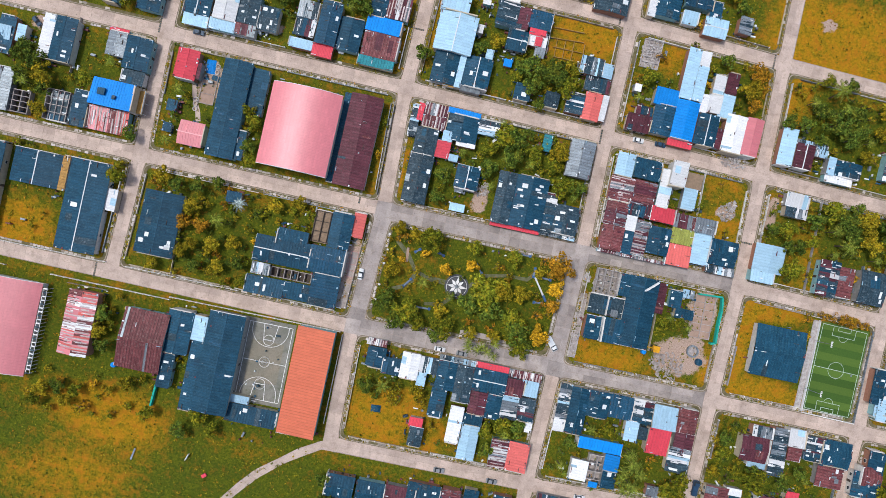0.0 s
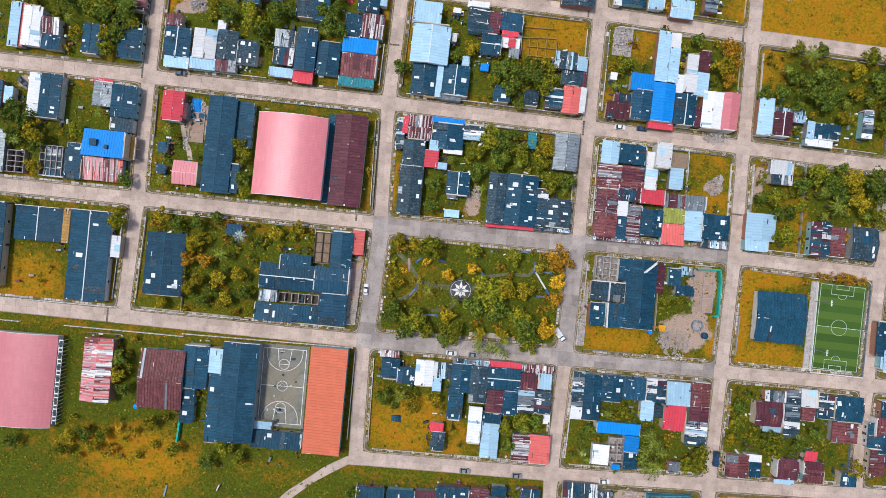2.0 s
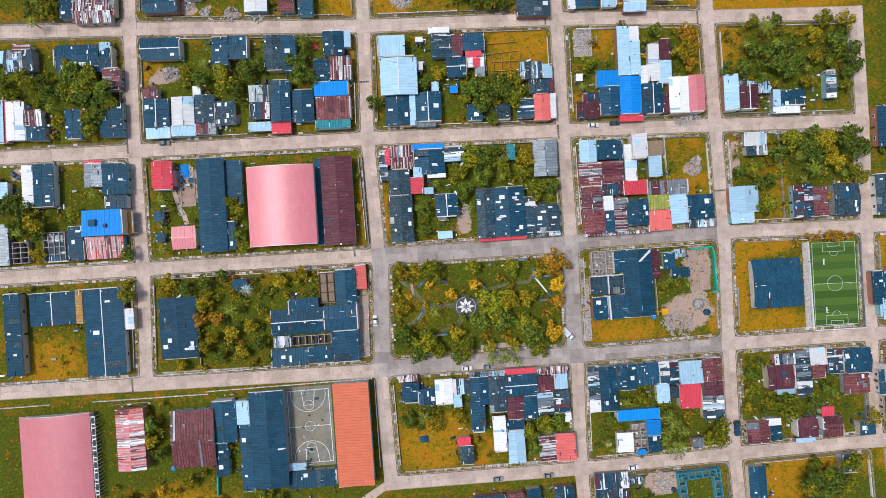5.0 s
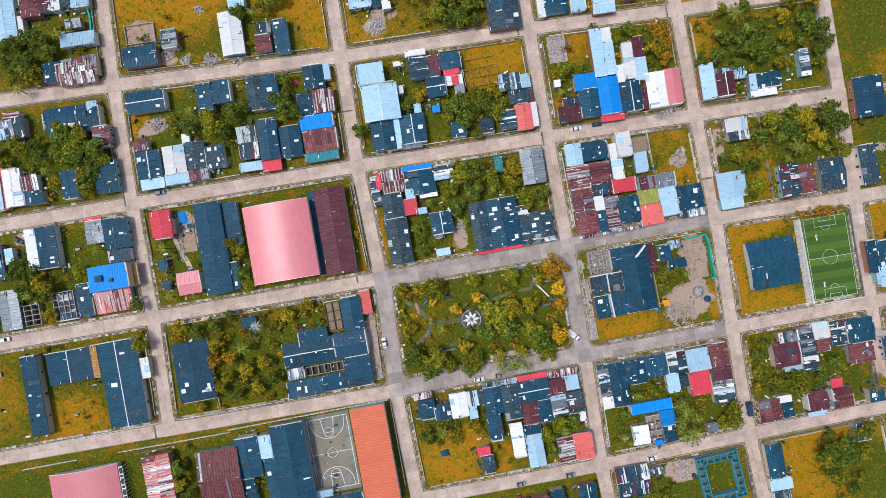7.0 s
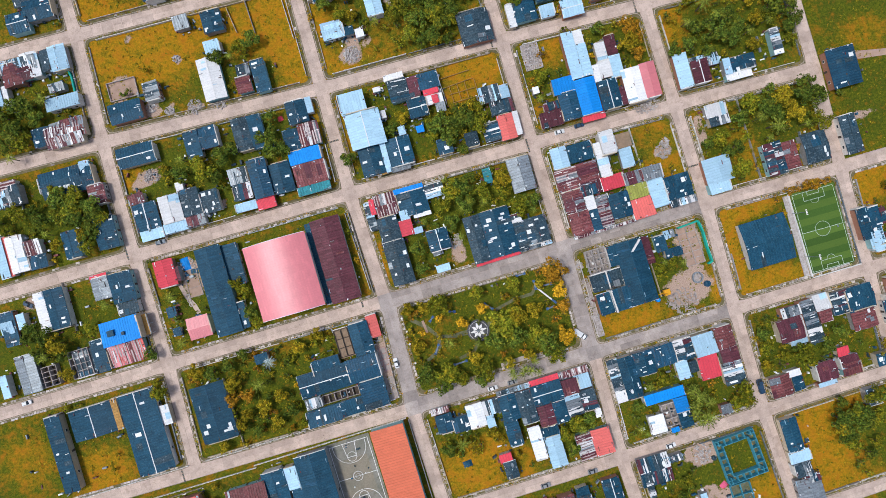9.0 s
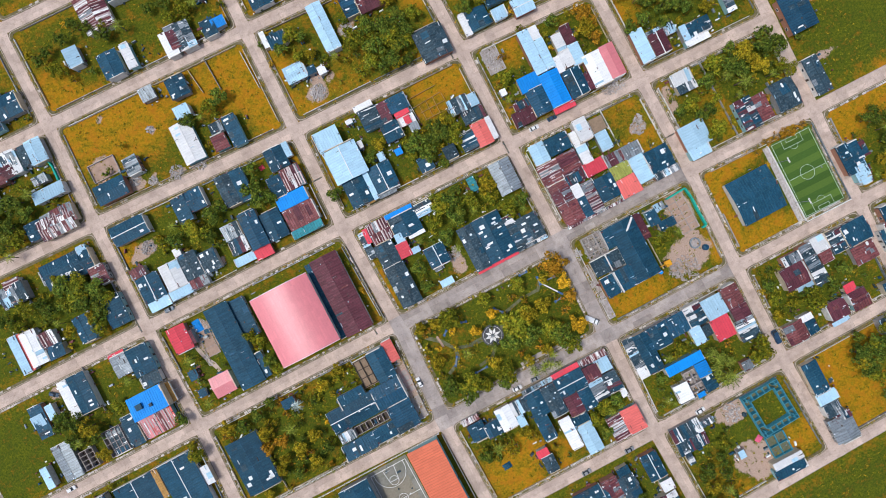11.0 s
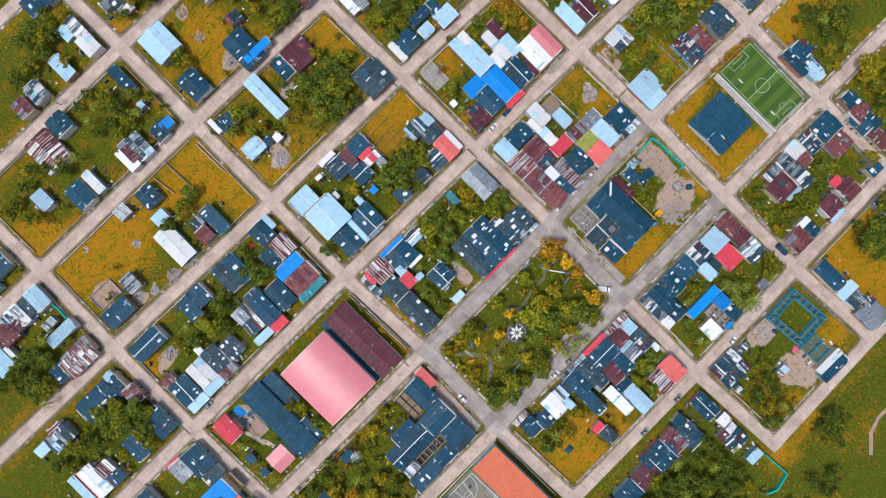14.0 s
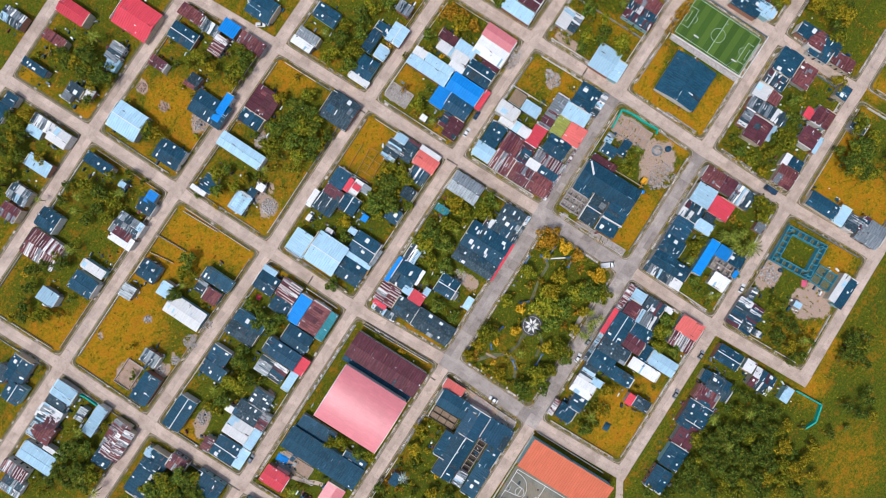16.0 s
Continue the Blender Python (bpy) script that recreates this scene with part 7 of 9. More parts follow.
# ---------------------------------------------------------------- trees and palms
tree(175.2, -27.8, 3.3, "olive")
tree(185.5, -33.7, 2.6, "olive")
tree(178.2, -26.4, 4.6, "olive")
tree(180.1, -34.8, 3.4, "green")
tree(178.4, -25.3, 4.5, "olive")
tree(182.3, -40.1, 2.7, "deep")
tree(180.6, -26.1, 4.3, "olive")
tree(177.8, -38.3, 3.4, "olive")
tree(175.6, -33.0, 3.5, "green")
tree(139.7, -79.0, 2.9, "green")
tree(126.4, -74.1, 4.2, "deep")
tree(126.4, -77.9, 3.7, "olive")
tree(127.4, -81.1, 4.0, "deep")
tree(129.3, -86.0, 3.9, "green")
tree(135.2, -78.1, 3.7, "deep")
tree(136.6, -77.3, 4.3, "deep")
tree(177.3, -40.3, 4.3, "olive")
tree(168.8, -43.1, 3.4, "green")
tree(171.8, -39.7, 3.4, "deep")
palm(73.1, -46.2, 3.2)
palm(76.2, -50.0, 3.0)
palm(72.9, -53.1, 3.3)
palm(76.4, -56.8, 3.1)
palm(73.4, -59.7, 3.0)
palm(8.2, -20.0, 2.5)
palm(12.0, -20.9, 2.4)
palm(15.4, -20.8, 2.6)
palm(18.4, -21.8, 2.3)
tree(-48.4, 229.9, 4.0, "deep")
tree(-42.2, 228.1, 3.5)
tree(-55.3, 229.3, 4.0, "deep")
tree(-60.4, 220.7, 4.0)
tree(-53.1, 219.0, 3.0, "deep")
tree(-67.9, 220.8, 4.0, "deep")
tree(-7.8, 214.0, 3.5)
tree(-8.7, 208.9, 3.0, "deep")
tree(26.3, 160.8, 4.0)
tree(21.3, 176.1, 4.0)
tree(-15.1, 180.3, 3.0)
tree(31.8, 162.1, 4.0, "deep")
tree(-36.7, 225.6, 3.0, "olive")
tree(-49.0, 225.0, 3.5, "olive")
tree(-6.8, 219.2, 3.5, "olive")
tree(21.2, 161.2, 3.5, "olive")
tree(-15.2, 175.8, 3.0, "olive")
tree(-49.2, 212.2, 2.6, "olive")
tree(-170.5, 97.1, 3.8, "deep")
tree(-162.1, 98.4, 3.8)
tree(-153.6, 93.2, 3.4, "deep")
tree(-143.2, 97.6, 4.7, "deep")
tree(-136.9, 98.8, 4.3)
tree(-140.0, 90.2, 3.8, "deep")
tree(-131.5, 90.4, 3.2, "deep")
tree(-150.3, 82.6, 2.6, "olive")
tree(-139.2, 82.8, 2.8, "olive")
tree(-138.7, 77.5, 2.8)
tree(-167.3, 93.0, 2.6)
tree(-147.4, 93.3, 3.2, "deep")
tree(-154.4, 76.2, 1.9, "olive")
tree(-145.2, 90.2, 2.6, "deep")
palm(-152.5, 86.8, 2.1)
tree(-155.8, 97.4, 2.6, "deep")
tree(-168.7, 51.6, 3.8, "deep")
tree(-161.2, 44.3, 4.3, "olive")
tree(-165.5, 48.5, 3.8, "deep")
tree(-169.5, 42.1, 3.0, "deep")
tree(-160.1, 39.1, 3.0, "deep")
tree(-161.0, 31.7, 3.0, "olive")
tree(-146.6, 45.6, 3.0)
tree(-147.5, 39.2, 1.9, "deep")
palm(-138.3, 53.6, 2.6)
tree(-127.4, 30.0, 2.8, "deep")
tree(-152.9, 45.5, 2.1, "olive")
palm(-167.4, 40.0, 2.6)
tree(-172.8, 49.5, 2.6, "deep")
tree(-150.7, 44.5, 1.9, "deep")
tree(-127.8, 14.1, 3.8)
tree(-167.0, 18.5, 2.1)
tree(-161.8, 18.6, 1.7, "deep")
tree(-128.3, 18.3, 1.9, "olive")
tree(-153.0, -5.2, 1.3, "olive")
tree(-156.1, -10.5, 1.5, "olive")
tree(-122.2, -35.5, 3.2, "deep")
tree(-123.1, -41.8, 3.0, "olive")
tree(-120.9, -47.1, 2.6, "deep")
tree(-119.1, -29.1, 2.1, "olive")
tree(-125.1, -47.1, 2.1, "deep")
tree(-138.4, -66.1, 3.0, "olive")
tree(-140.5, -70.4, 2.6)
tree(-133.2, -64.0, 2.6, "deep")
tree(-130.0, -69.2, 2.3, "olive")
tree(-126.9, -65.0, 2.6)
tree(-136.2, -73.5, 2.1, "olive")
tree(-124.8, -71.3, 2.1, "olive")
tree(-115.5, -62.8, 1.9, "olive")
tree(-109.2, -58.6, 2.6, "olive")
tree(-105.1, -56.4, 2.1, "olive")
tree(-99.6, -66.9, 2.6)
tree(-81.8, -65.7, 3.0)
tree(-76.5, -68.9, 2.6)
tree(-88.0, -71.0, 3.0, "deep")
tree(-159.3, -69.4, 2.6, "deep")
tree(-121.7, -62.9, 2.1, "gold")
tree(-144.7, -69.3, 1.7, "olive")
tree(-91.5, -48.9, 2.1, "deep")
tree(-93.6, -46.8, 1.7, "olive")
tree(-94.7, 94.2, 3.4, "deep")
tree(-86.2, 93.3, 4.7)
tree(-77.8, 96.6, 3.8, "deep")
tree(-81.9, 90.2, 3.0, "deep")
tree(-56.6, 94.9, 3.8, "deep")
tree(-53.3, 91.7, 3.0, "deep")
tree(-60.9, 99.1, 2.6, "deep")
palm(-92.7, 99.6, 2.6)
tree(-101.0, 94.1, 1.9, "olive")
tree(-80.8, 84.9, 1.9, "deep")
tree(-73.6, 98.8, 3.0, "deep")
tree(-54.6, 105.6, 3.0, "deep")
tree(-55.6, 100.2, 2.6, "deep")
tree(-101.1, 99.4, 1.9, "olive")
palm(-58.6, 91.6, 2.1)
tree(-86.3, 96.5, 2.6, "olive")
palm(-113.0, 49.3, 2.6)
tree(-113.9, 39.7, 2.1, "deep")
palm(-113.8, 30.2, 2.6)
tree(-87.2, 46.4, 2.6)
tree(-84.4, 43.3, 3.0)
tree(-84.3, 33.7, 3.0, "deep")
tree(-83.2, 29.5, 2.6)
tree(-38.4, 53.5, 1.7)
tree(-38.8, 41.8, 1.7, "gold")
tree(-102.3, 40.9, 1.7, "deep")
tree(-112.2, 66.3, 1.9)
tree(-110.9, 47.2, 1.9, "olive")
tree(-115.1, 51.4, 1.7, "olive")
tree(-86.5, 39.0, 1.9, "deep")
tree(-118.5, 65.1, 1.3, "deep")
tree(-112.5, 17.5, 3.2, "olive")
tree(-106.2, 15.4, 3.0, "deep")
tree(-98.8, 16.6, 3.0, "deep")
tree(-92.5, 18.8, 2.6, "deep")
tree(-99.7, 9.2, 3.2, "olive")
tree(-95.4, 2.9, 2.8, "amber")
palm(-89.1, 5.0, 3.4)
tree(-97.4, -4.6, 2.8, "olive")
tree(-90.1, -3.4, 3.0, "olive")
tree(-82.7, -1.2, 2.8, "olive")
tree(-80.5, -7.6, 2.8, "deep")
tree(-86.8, -10.8, 2.8, "olive")
tree(-95.2, -12.0, 2.6, "deep")
tree(-100.5, -7.8, 2.6, "olive")
tree(-78.6, 5.2, 2.1, "olive")
tree(-109.9, -14.7, 2.3, "olive")
tree(-70.3, 14.8, 3.0, "olive")
tree(-61.9, 18.1, 2.6, "olive")
tree(-77.3, -13.9, 2.3)
palm(-82.3, 13.2, 3.0, "pale")
tree(-101.8, 2.8, 2.6, "amber")
tree(-86.1, 10.4, 2.1, "deep")
tree(-76.6, 12.6, 1.9)
tree(-65.0, 13.8, 1.9, "olive")
tree(-59.7, 14.9, 1.9, "olive")
tree(-102.5, -16.3, 1.9, "olive")
tree(-83.6, -16.1, 2.1)
tree(-75.4, 1.0, 1.7, "gold")
tree(-115.6, 15.3, 2.1, "amber")
tree(-58.6, 9.6, 1.7)
tree(-4.3, 90.4, 2.8, "olive")
tree(-9.6, 87.1, 2.6, "deep")
tree(9.7, 83.1, 4.7, "deep")
tree(18.3, 83.3, 5.1, "deep")
tree(23.7, 79.1, 4.3)
tree(11.9, 76.7, 3.4, "deep")
tree(21.5, 86.5, 3.0, "olive")
tree(-29.3, 80.4, 3.0, "deep")
tree(15.2, 71.4, 2.3, "deep")
tree(25.8, 85.5, 2.3)
tree(5.5, 79.9, 2.6)
tree(28.0, 74.9, 1.7)
tree(-22.7, 107.2, 1.7)
tree(19.4, 74.7, 2.1, "olive")
tree(12.9, 87.5, 2.1, "olive")
tree(9.8, 73.5, 2.1, "deep")
tree(5.7, 56.3, 4.3)
tree(12.1, 57.5, 4.3, "deep")
tree(1.5, 52.0, 3.4)
tree(17.5, 53.3, 3.8)
tree(10.1, 51.0, 3.8, "deep")
tree(26.1, 55.5, 3.8, "olive")
tree(25.1, 50.2, 3.0)
tree(1.6, 44.5, 3.4, "deep")
tree(29.4, 43.8, 3.8)
tree(34.8, 43.9, 3.4, "deep")
tree(-13.3, 39.0, 3.0, "deep")
tree(-14.2, 30.4, 3.0, "deep")
tree(-1.5, 40.2, 1.9)
palm(-8.1, 48.6, 1.9)
palm(16.5, 49.0, 2.3)
palm(3.8, 38.1, 2.1)
palm(8.0, 48.9, 2.1)
tree(-0.7, 59.4, 2.1, "deep")
palm(4.6, 61.6, 1.9)
tree(-13.2, 34.7, 2.1)
palm(34.8, 40.7, 1.9)
tree(-3.7, 45.5, 1.7, "deep")
tree(-13.0, 15.5, 4.7)
tree(-24.7, 16.4, 2.6, "olive")
tree(-18.3, 15.4, 3.0, "olive")
tree(4.1, 15.7, 3.0)
tree(18.0, 14.8, 3.4)
tree(35.1, 14.6, 5.1, "amber")
tree(28.7, 11.7, 2.3, "olive")
tree(-24.5, 1.5, 3.0, "olive")
tree(-14.0, 9.1, 2.1, "gold")
tree(-5.4, 5.6, 2.3, "gold")
tree(3.7, 8.7, 2.6, "gold")
palm(-12.8, -0.5, 2.8)
tree(-16.0, 2.7, 1.9, "olive")
tree(10.7, 0.2, 6.4)
tree(6.5, -4.5, 4.3, "deep")
tree(16.0, 2.0, 4.3, "olive")
tree(13.9, -5.5, 4.3, "deep")
tree(23.5, 2.1, 3.4, "olive")
tree(35.2, 6.5, 3.4, "gold")
tree(34.8, 0.1, 3.0, "amber")
tree(21.4, -7.5, 4.3)
tree(24.7, -11.8, 4.7, "deep")
tree(25.8, -17.5, 3.8)
tree(32.6, -11.3, 4.0, "gold")
tree(-24.4, -10.2, 4.3, "deep")
tree(-15.8, -11.1, 4.7)
tree(-20.0, -16.5, 3.4, "deep")
tree(-11.5, -15.3, 3.4)
tree(-4.1, -9.3, 2.8, "olive")
tree(-1.5, -15.2, 4.0)
tree(-4.5, -18.5, 2.8, "deep")
tree(8.7, -15.6, 2.3, "olive")
tree(-8.7, 13.4, 2.1, "olive")
palm(-2.1, -4.2, 2.1)
palm(8.3, -18.3, 2.3)
palm(13.5, -19.3, 2.6)
palm(17.7, -17.6, 2.3)
tree(-25.6, 7.9, 2.1, "olive")
tree(-21.4, 5.8, 1.7, "gold")
tree(-25.5, -3.8, 1.9, "olive")
tree(18.1, 8.4, 2.1, "olive")
tree(12.7, 10.5, 1.9, "olive")
tree(31.0, -4.2, 1.9, "amber")
tree(29.0, -16.0, 2.6, "deep")
tree(-27.8, 12.1, 1.7, "olive")
tree(-18.1, -3.7, 1.7, "olive")
tree(-21.5, 14.3, 2.1, "amber")
tree(29.7, 16.0, 1.9, "amber")
tree(17.3, -15.0, 2.6, "olive")
tree(15.1, -12.9, 2.1, "amber")
tree(53.6, 90.3, 2.8)
tree(61.2, 90.4, 1.9, "deep")
tree(52.6, 87.1, 1.9)
tree(75.2, 92.8, 1.5, "gold")
tree(91.3, 98.5, 4.3, "amber")
tree(90.3, 92.0, 4.3, "olive")
tree(92.5, 87.7, 2.8, "amber")
tree(80.5, 101.5, 2.8, "deep")
tree(76.2, 98.2, 1.9)
palm(50.5, 81.7, 2.3)
tree(94.6, 94.2, 2.6, "amber")
tree(88.1, 101.7, 2.1, "olive")
tree(56.8, 99.0, 2.1, "amber")
tree(49.4, 89.2, 1.9, "amber")
tree(87.1, 87.6, 2.1)
tree(82.1, 47.8, 1.7)
tree(71.3, 45.5, 1.7)
tree(88.5, 57.5, 1.3, "amber")
tree(87.6, 40.3, 1.7, "olive")
tree(93.0, 40.4, 1.7, "olive")
tree(61.5, 60.4, 1.3, "deep")
tree(82.1, 43.5, 1.7, "olive")
tree(76.0, 2.7, 3.0)
tree(81.4, 3.8, 2.3)
palm(85.7, 2.8, 2.1)
tree(85.6, 13.9, 1.5, "olive")
palm(78.2, 4.8, 1.9)
tree(80.2, 16.6, 1.3, "deep")
tree(135.4, 17.3, 2.1, "amber")
tree(138.6, 17.6, 2.1, "amber")
tree(141.9, 17.4, 2.3, "amber")
tree(145.1, 17.4, 2.3, "amber")
tree(148.4, 17.2, 2.1, "amber")
tree(151.7, 17.1, 1.9, "amber")
tree(130.0, 15.1, 1.9, "amber")
tree(131.1, 9.7, 1.7, "gold")
tree(154.9, 17.5, 1.7, "amber")
palm(121.7, 97.9, 4.7)
tree(108.7, 97.7, 2.1, "olive")
tree(124.0, 87.2, 5.1, "deep")
tree(130.5, 83.0, 4.3, "deep")
tree(118.5, 90.3, 3.0, "deep")
tree(134.7, 102.5, 3.4, "olive")
tree(145.6, 101.6, 3.8)
tree(154.3, 100.6, 3.8, "olive")
tree(150.0, 91.9, 3.8, "deep")
tree(154.4, 87.7, 4.3, "deep")
tree(141.4, 87.5, 3.0, "olive")
tree(130.4, 91.6, 3.8, "deep")
tree(141.3, 96.1, 3.0, "olive")
tree(113.1, 84.8, 3.0, "deep")
tree(107.7, 84.7, 2.8, "deep")
tree(137.1, 77.7, 2.8, "olive")
tree(119.7, 80.6, 2.6, "deep")
tree(126.0, 102.3, 3.0, "deep")
tree(118.4, 102.2, 2.6)
palm(114.1, 93.5, 2.6)
tree(132.8, 74.4, 1.9, "deep")
tree(141.4, 77.7, 2.1, "olive")
palm(145.7, 85.4, 2.1)
tree(154.5, 81.2, 3.0, "deep")
tree(120.8, 72.0, 2.1)
palm(126.1, 92.6, 3.0)
tree(134.8, 87.3, 2.6, "deep")
palm(137.0, 83.1, 2.1)
tree(152.2, 96.3, 2.6, "deep")
tree(128.6, 56.0, 4.3)
tree(135.1, 52.8, 4.7, "deep")
tree(124.3, 50.5, 3.4, "deep")
tree(141.6, 54.0, 4.7, "olive")
tree(150.3, 55.2, 5.5, "deep")
tree(154.7, 51.0, 4.7, "deep")
palm(135.2, 44.2, 4.3)
tree(146.0, 46.5, 3.8, "olive")
palm(133.0, 39.9, 2.3)
tree(113.5, 45.0, 3.8)
tree(109.1, 44.9, 2.8, "deep")
tree(118.9, 40.8, 3.0, "deep")
tree(120.1, 32.2, 3.4)
tree(109.1, 51.4, 1.9)
tree(116.8, 31.1, 2.8)
tree(159.1, 44.5, 4.3, "deep")
tree(139.5, 48.6, 3.0, "deep")
palm(130.8, 48.5, 3.0)
tree(141.7, 42.1, 2.1, "deep")
tree(124.3, 43.0, 2.6)
tree(105.9, 43.8, 1.7)
tree(130.7, 58.2, 2.1)
tree(121.0, 48.3, 2.1)
tree(153.7, 42.3, 3.0)
palm(148.2, 41.2, 2.1)
tree(138.3, 58.3, 2.6, "deep")
tree(115.7, 39.6, 2.6, "deep")
tree(122.0, 56.9, 2.1, "olive")
tree(126.6, 31.2, 1.7, "olive")
tree(143.9, 33.6, 1.9, "gold")
tree(157.9, 57.5, 3.8, "deep")
palm(-18.7, -40.5, 3.4)
tree(-25.0, -41.0, 2.8, "deep")
tree(-13.3, -40.4, 2.1)
tree(-5.9, -40.4, 2.8, "olive")
tree(26.1, -45.8, 3.8)
tree(31.5, -45.8, 3.4, "deep")
tree(20.8, -49.1, 2.8)
tree(22.0, -55.4, 2.6, "deep")
palm(28.3, -48.6, 2.6)
tree(-12.2, -44.0, 1.9)
tree(-15.5, -37.7, 1.9, "deep")
tree(-3.7, -44.0, 1.7, "olive")
tree(1.7, -51.3, 1.9, "olive")
tree(5.0, -57.7, 1.5, "deep")
tree(-20.7, -45.2, 1.9, "deep")
tree(20.8, -43.8, 1.9, "olive")
tree(35.8, -52.1, 1.7, "deep")
tree(11.3, -56.6, 1.5, "amber")
palm(75.5, -49.7, 4.3)
palm(76.6, -57.2, 4.7)
palm(72.3, -55.1, 3.2)
palm(78.7, -52.9, 3.4)
tree(92.7, -53.8, 4.7)
tree(89.5, -57.1, 2.6)
palm(58.2, -39.8, 2.6)
tree(64.6, -39.1, 2.6)
tree(51.8, -46.7, 2.6, "deep")
palm(49.8, -55.2, 2.6)
tree(68.9, -40.1, 1.9, "deep")
tree(83.0, -51.8, 1.9, "olive")
tree(83.0, -47.5, 1.7, "amber")
palm(74.4, -45.4, 2.3)
tree(49.7, -51.0, 1.9, "deep")
tree(62.5, -41.3, 1.9, "olive")
tree(57.2, -50.9, 1.7, "olive")
tree(94.9, -50.6, 2.1, "deep")
tree(47.7, -57.4, 1.7, "deep")
palm(52.0, -58.4, 1.7)
tree(107.6, -33.4, 3.0, "deep")
tree(106.6, -39.8, 3.0)
tree(120.7, -47.2, 4.3)
tree(114.2, -45.1, 2.3)
tree(131.5, -46.0, 3.0, "deep")
tree(136.9, -40.6, 2.8, "deep")
tree(153.3, -53.4, 3.4, "olive")
tree(105.6, -46.3, 2.3, "olive")
tree(129.4, -50.3, 1.9, "deep")
tree(109.9, -41.9, 1.9, "deep")
tree(107.6, -28.0, 1.7)
palm(139.1, -42.8, 1.9)
tree(119.6, -42.9, 2.3, "deep")
tree(145.6, -49.1, 1.5, "deep")
tree(142.3, -44.9, 1.9, "olive")
tree(105.5, -35.6, 1.9, "olive")
tree(112.1, -48.3, 2.1, "deep")
tree(122.9, -51.5, 1.7)
palm(130.4, -42.8, 1.7)
tree(-96.4, 127.6, 2.2, "deep")
tree(-97.4, 139.6, 2.0, "olive")
tree(-68.3, 135.4, 3.1, "deep")
tree(-53.4, 137.9, 3.6, "deep")
tree(-58.7, 136.0, 2.9)
palm(-62.9, 133.7, 2.2)
tree(-57.2, 133.2, 2.2)
tree(-66.2, 123.0, 1.6, "olive")
tree(-107.9, 132.2, 2.2, "deep")
tree(-118.9, 161.4, 2.0)
tree(-126.4, 167.3, 1.8, "deep")
tree(-139.9, 92.8, 4.5)
tree(-144.8, 92.0, 4.0)
tree(-131.7, 92.6, 4.0, "deep")
tree(-129.8, 87.4, 3.1)
tree(-145.1, 102.6, 2.7)
tree(-138.5, 81.8, 2.7, "deep")
palm(-137.8, 137.9, 3.1)
tree(-147.0, 138.4, 3.6, "deep")
tree(-152.5, 131.8, 3.1, "deep")
tree(-144.0, 132.8, 3.1, "deep")
tree(-132.3, 132.7, 2.2)
tree(-155.1, 138.5, 3.1)
palm(-154.9, 127.9, 2.7)
tree(-141.1, 142.4, 2.2)
tree(-133.2, 141.2, 2.0)
tree(-129.0, 128.2, 2.0, "olive")
tree(-125.1, 125.8, 1.8, "olive")
tree(-152.2, 121.2, 2.0, "deep")
tree(-107.3, 107.4, 1.3, "deep")
tree(6.0, 132.6, 4.5)
tree(12.5, 127.1, 4.0)
tree(19.9, 128.3, 3.6, "deep")
tree(21.5, 122.0, 3.6, "deep")
tree(8.4, 121.3, 3.6)
tree(11.7, 116.8, 2.7, "deep")
tree(-16.2, 137.0, 2.7)
tree(-21.6, 142.2, 2.9, "deep")
tree(-0.3, 127.5, 2.2)
tree(-8.9, 130.1, 1.8)
tree(17.4, 116.2, 2.7, "olive")
tree(2.3, 120.8, 2.0, "deep")
tree(30.2, 112.3, 1.6, "olive")
tree(-28.0, 140.6, 1.6, "gold")
tree(25.6, 127.8, 2.7, "deep")
tree(13.1, 134.4, 3.8, "deep")
tree(12.9, 126.0, 4.3, "deep")
tree(20.3, 125.1, 4.3)
tree(16.2, 118.4, 3.8, "deep")
tree(24.8, 133.3, 3.8, "deep")
tree(31.9, 130.8, 3.3)
tree(18.0, 133.3, 3.3, "deep")
palm(-3.4, 129.8, 2.6)
tree(24.8, 122.3, 2.8)
palm(8.1, 120.3, 2.8)
tree(-16.0, 145.6, 3.3)
tree(-12.1, 143.8, 2.4, "deep")
tree(20.8, 108.8, 2.1, "deep")
tree(22.3, 115.2, 2.4, "deep")
tree(-12.4, 135.3, 2.4, "olive")
tree(6.9, 133.3, 2.1)
tree(36.4, 139.1, 2.1, "olive")
tree(42.9, 130.7, 1.9, "olive")
tree(24.7, 140.2, 2.8, "olive")
tree(26.6, 126.1, 3.3, "deep")
tree(-28.0, 149.3, 1.9, "deep")
tree(13.0, 108.1, 1.9)
tree(58.5, 132.1, 3.8, "deep")
tree(57.7, 124.7, 3.8)
tree(52.4, 131.0, 3.3)
tree(51.5, 123.6, 3.3, "deep")
tree(65.5, 125.4, 3.1, "deep")
tree(64.7, 133.2, 2.8)
palm(57.4, 138.3, 2.4)
tree(71.0, 127.5, 2.8, "deep")
tree(64.0, 141.0, 1.9, "olive")
tree(76.8, 126.9, 3.3)
tree(81.5, 121.6, 2.8, "deep")
tree(68.1, 113.2, 1.9, "gold")
tree(68.5, 105.2, 1.9)
tree(73.4, 130.3, 2.8, "deep")
tree(49.5, 133.4, 2.4)
tree(27.5, 159.8, 3.8, "deep")
tree(22.7, 161.0, 3.3, "deep")
tree(22.8, 176.2, 2.8, "deep")
tree(20.7, 170.8, 2.8, "olive")
tree(14.6, 184.9, 2.1, "deep")
tree(-14.9, 179.3, 2.8, "deep")
tree(-7.0, 162.1, 1.9)
tree(-17.5, 179.1, 2.4, "deep")
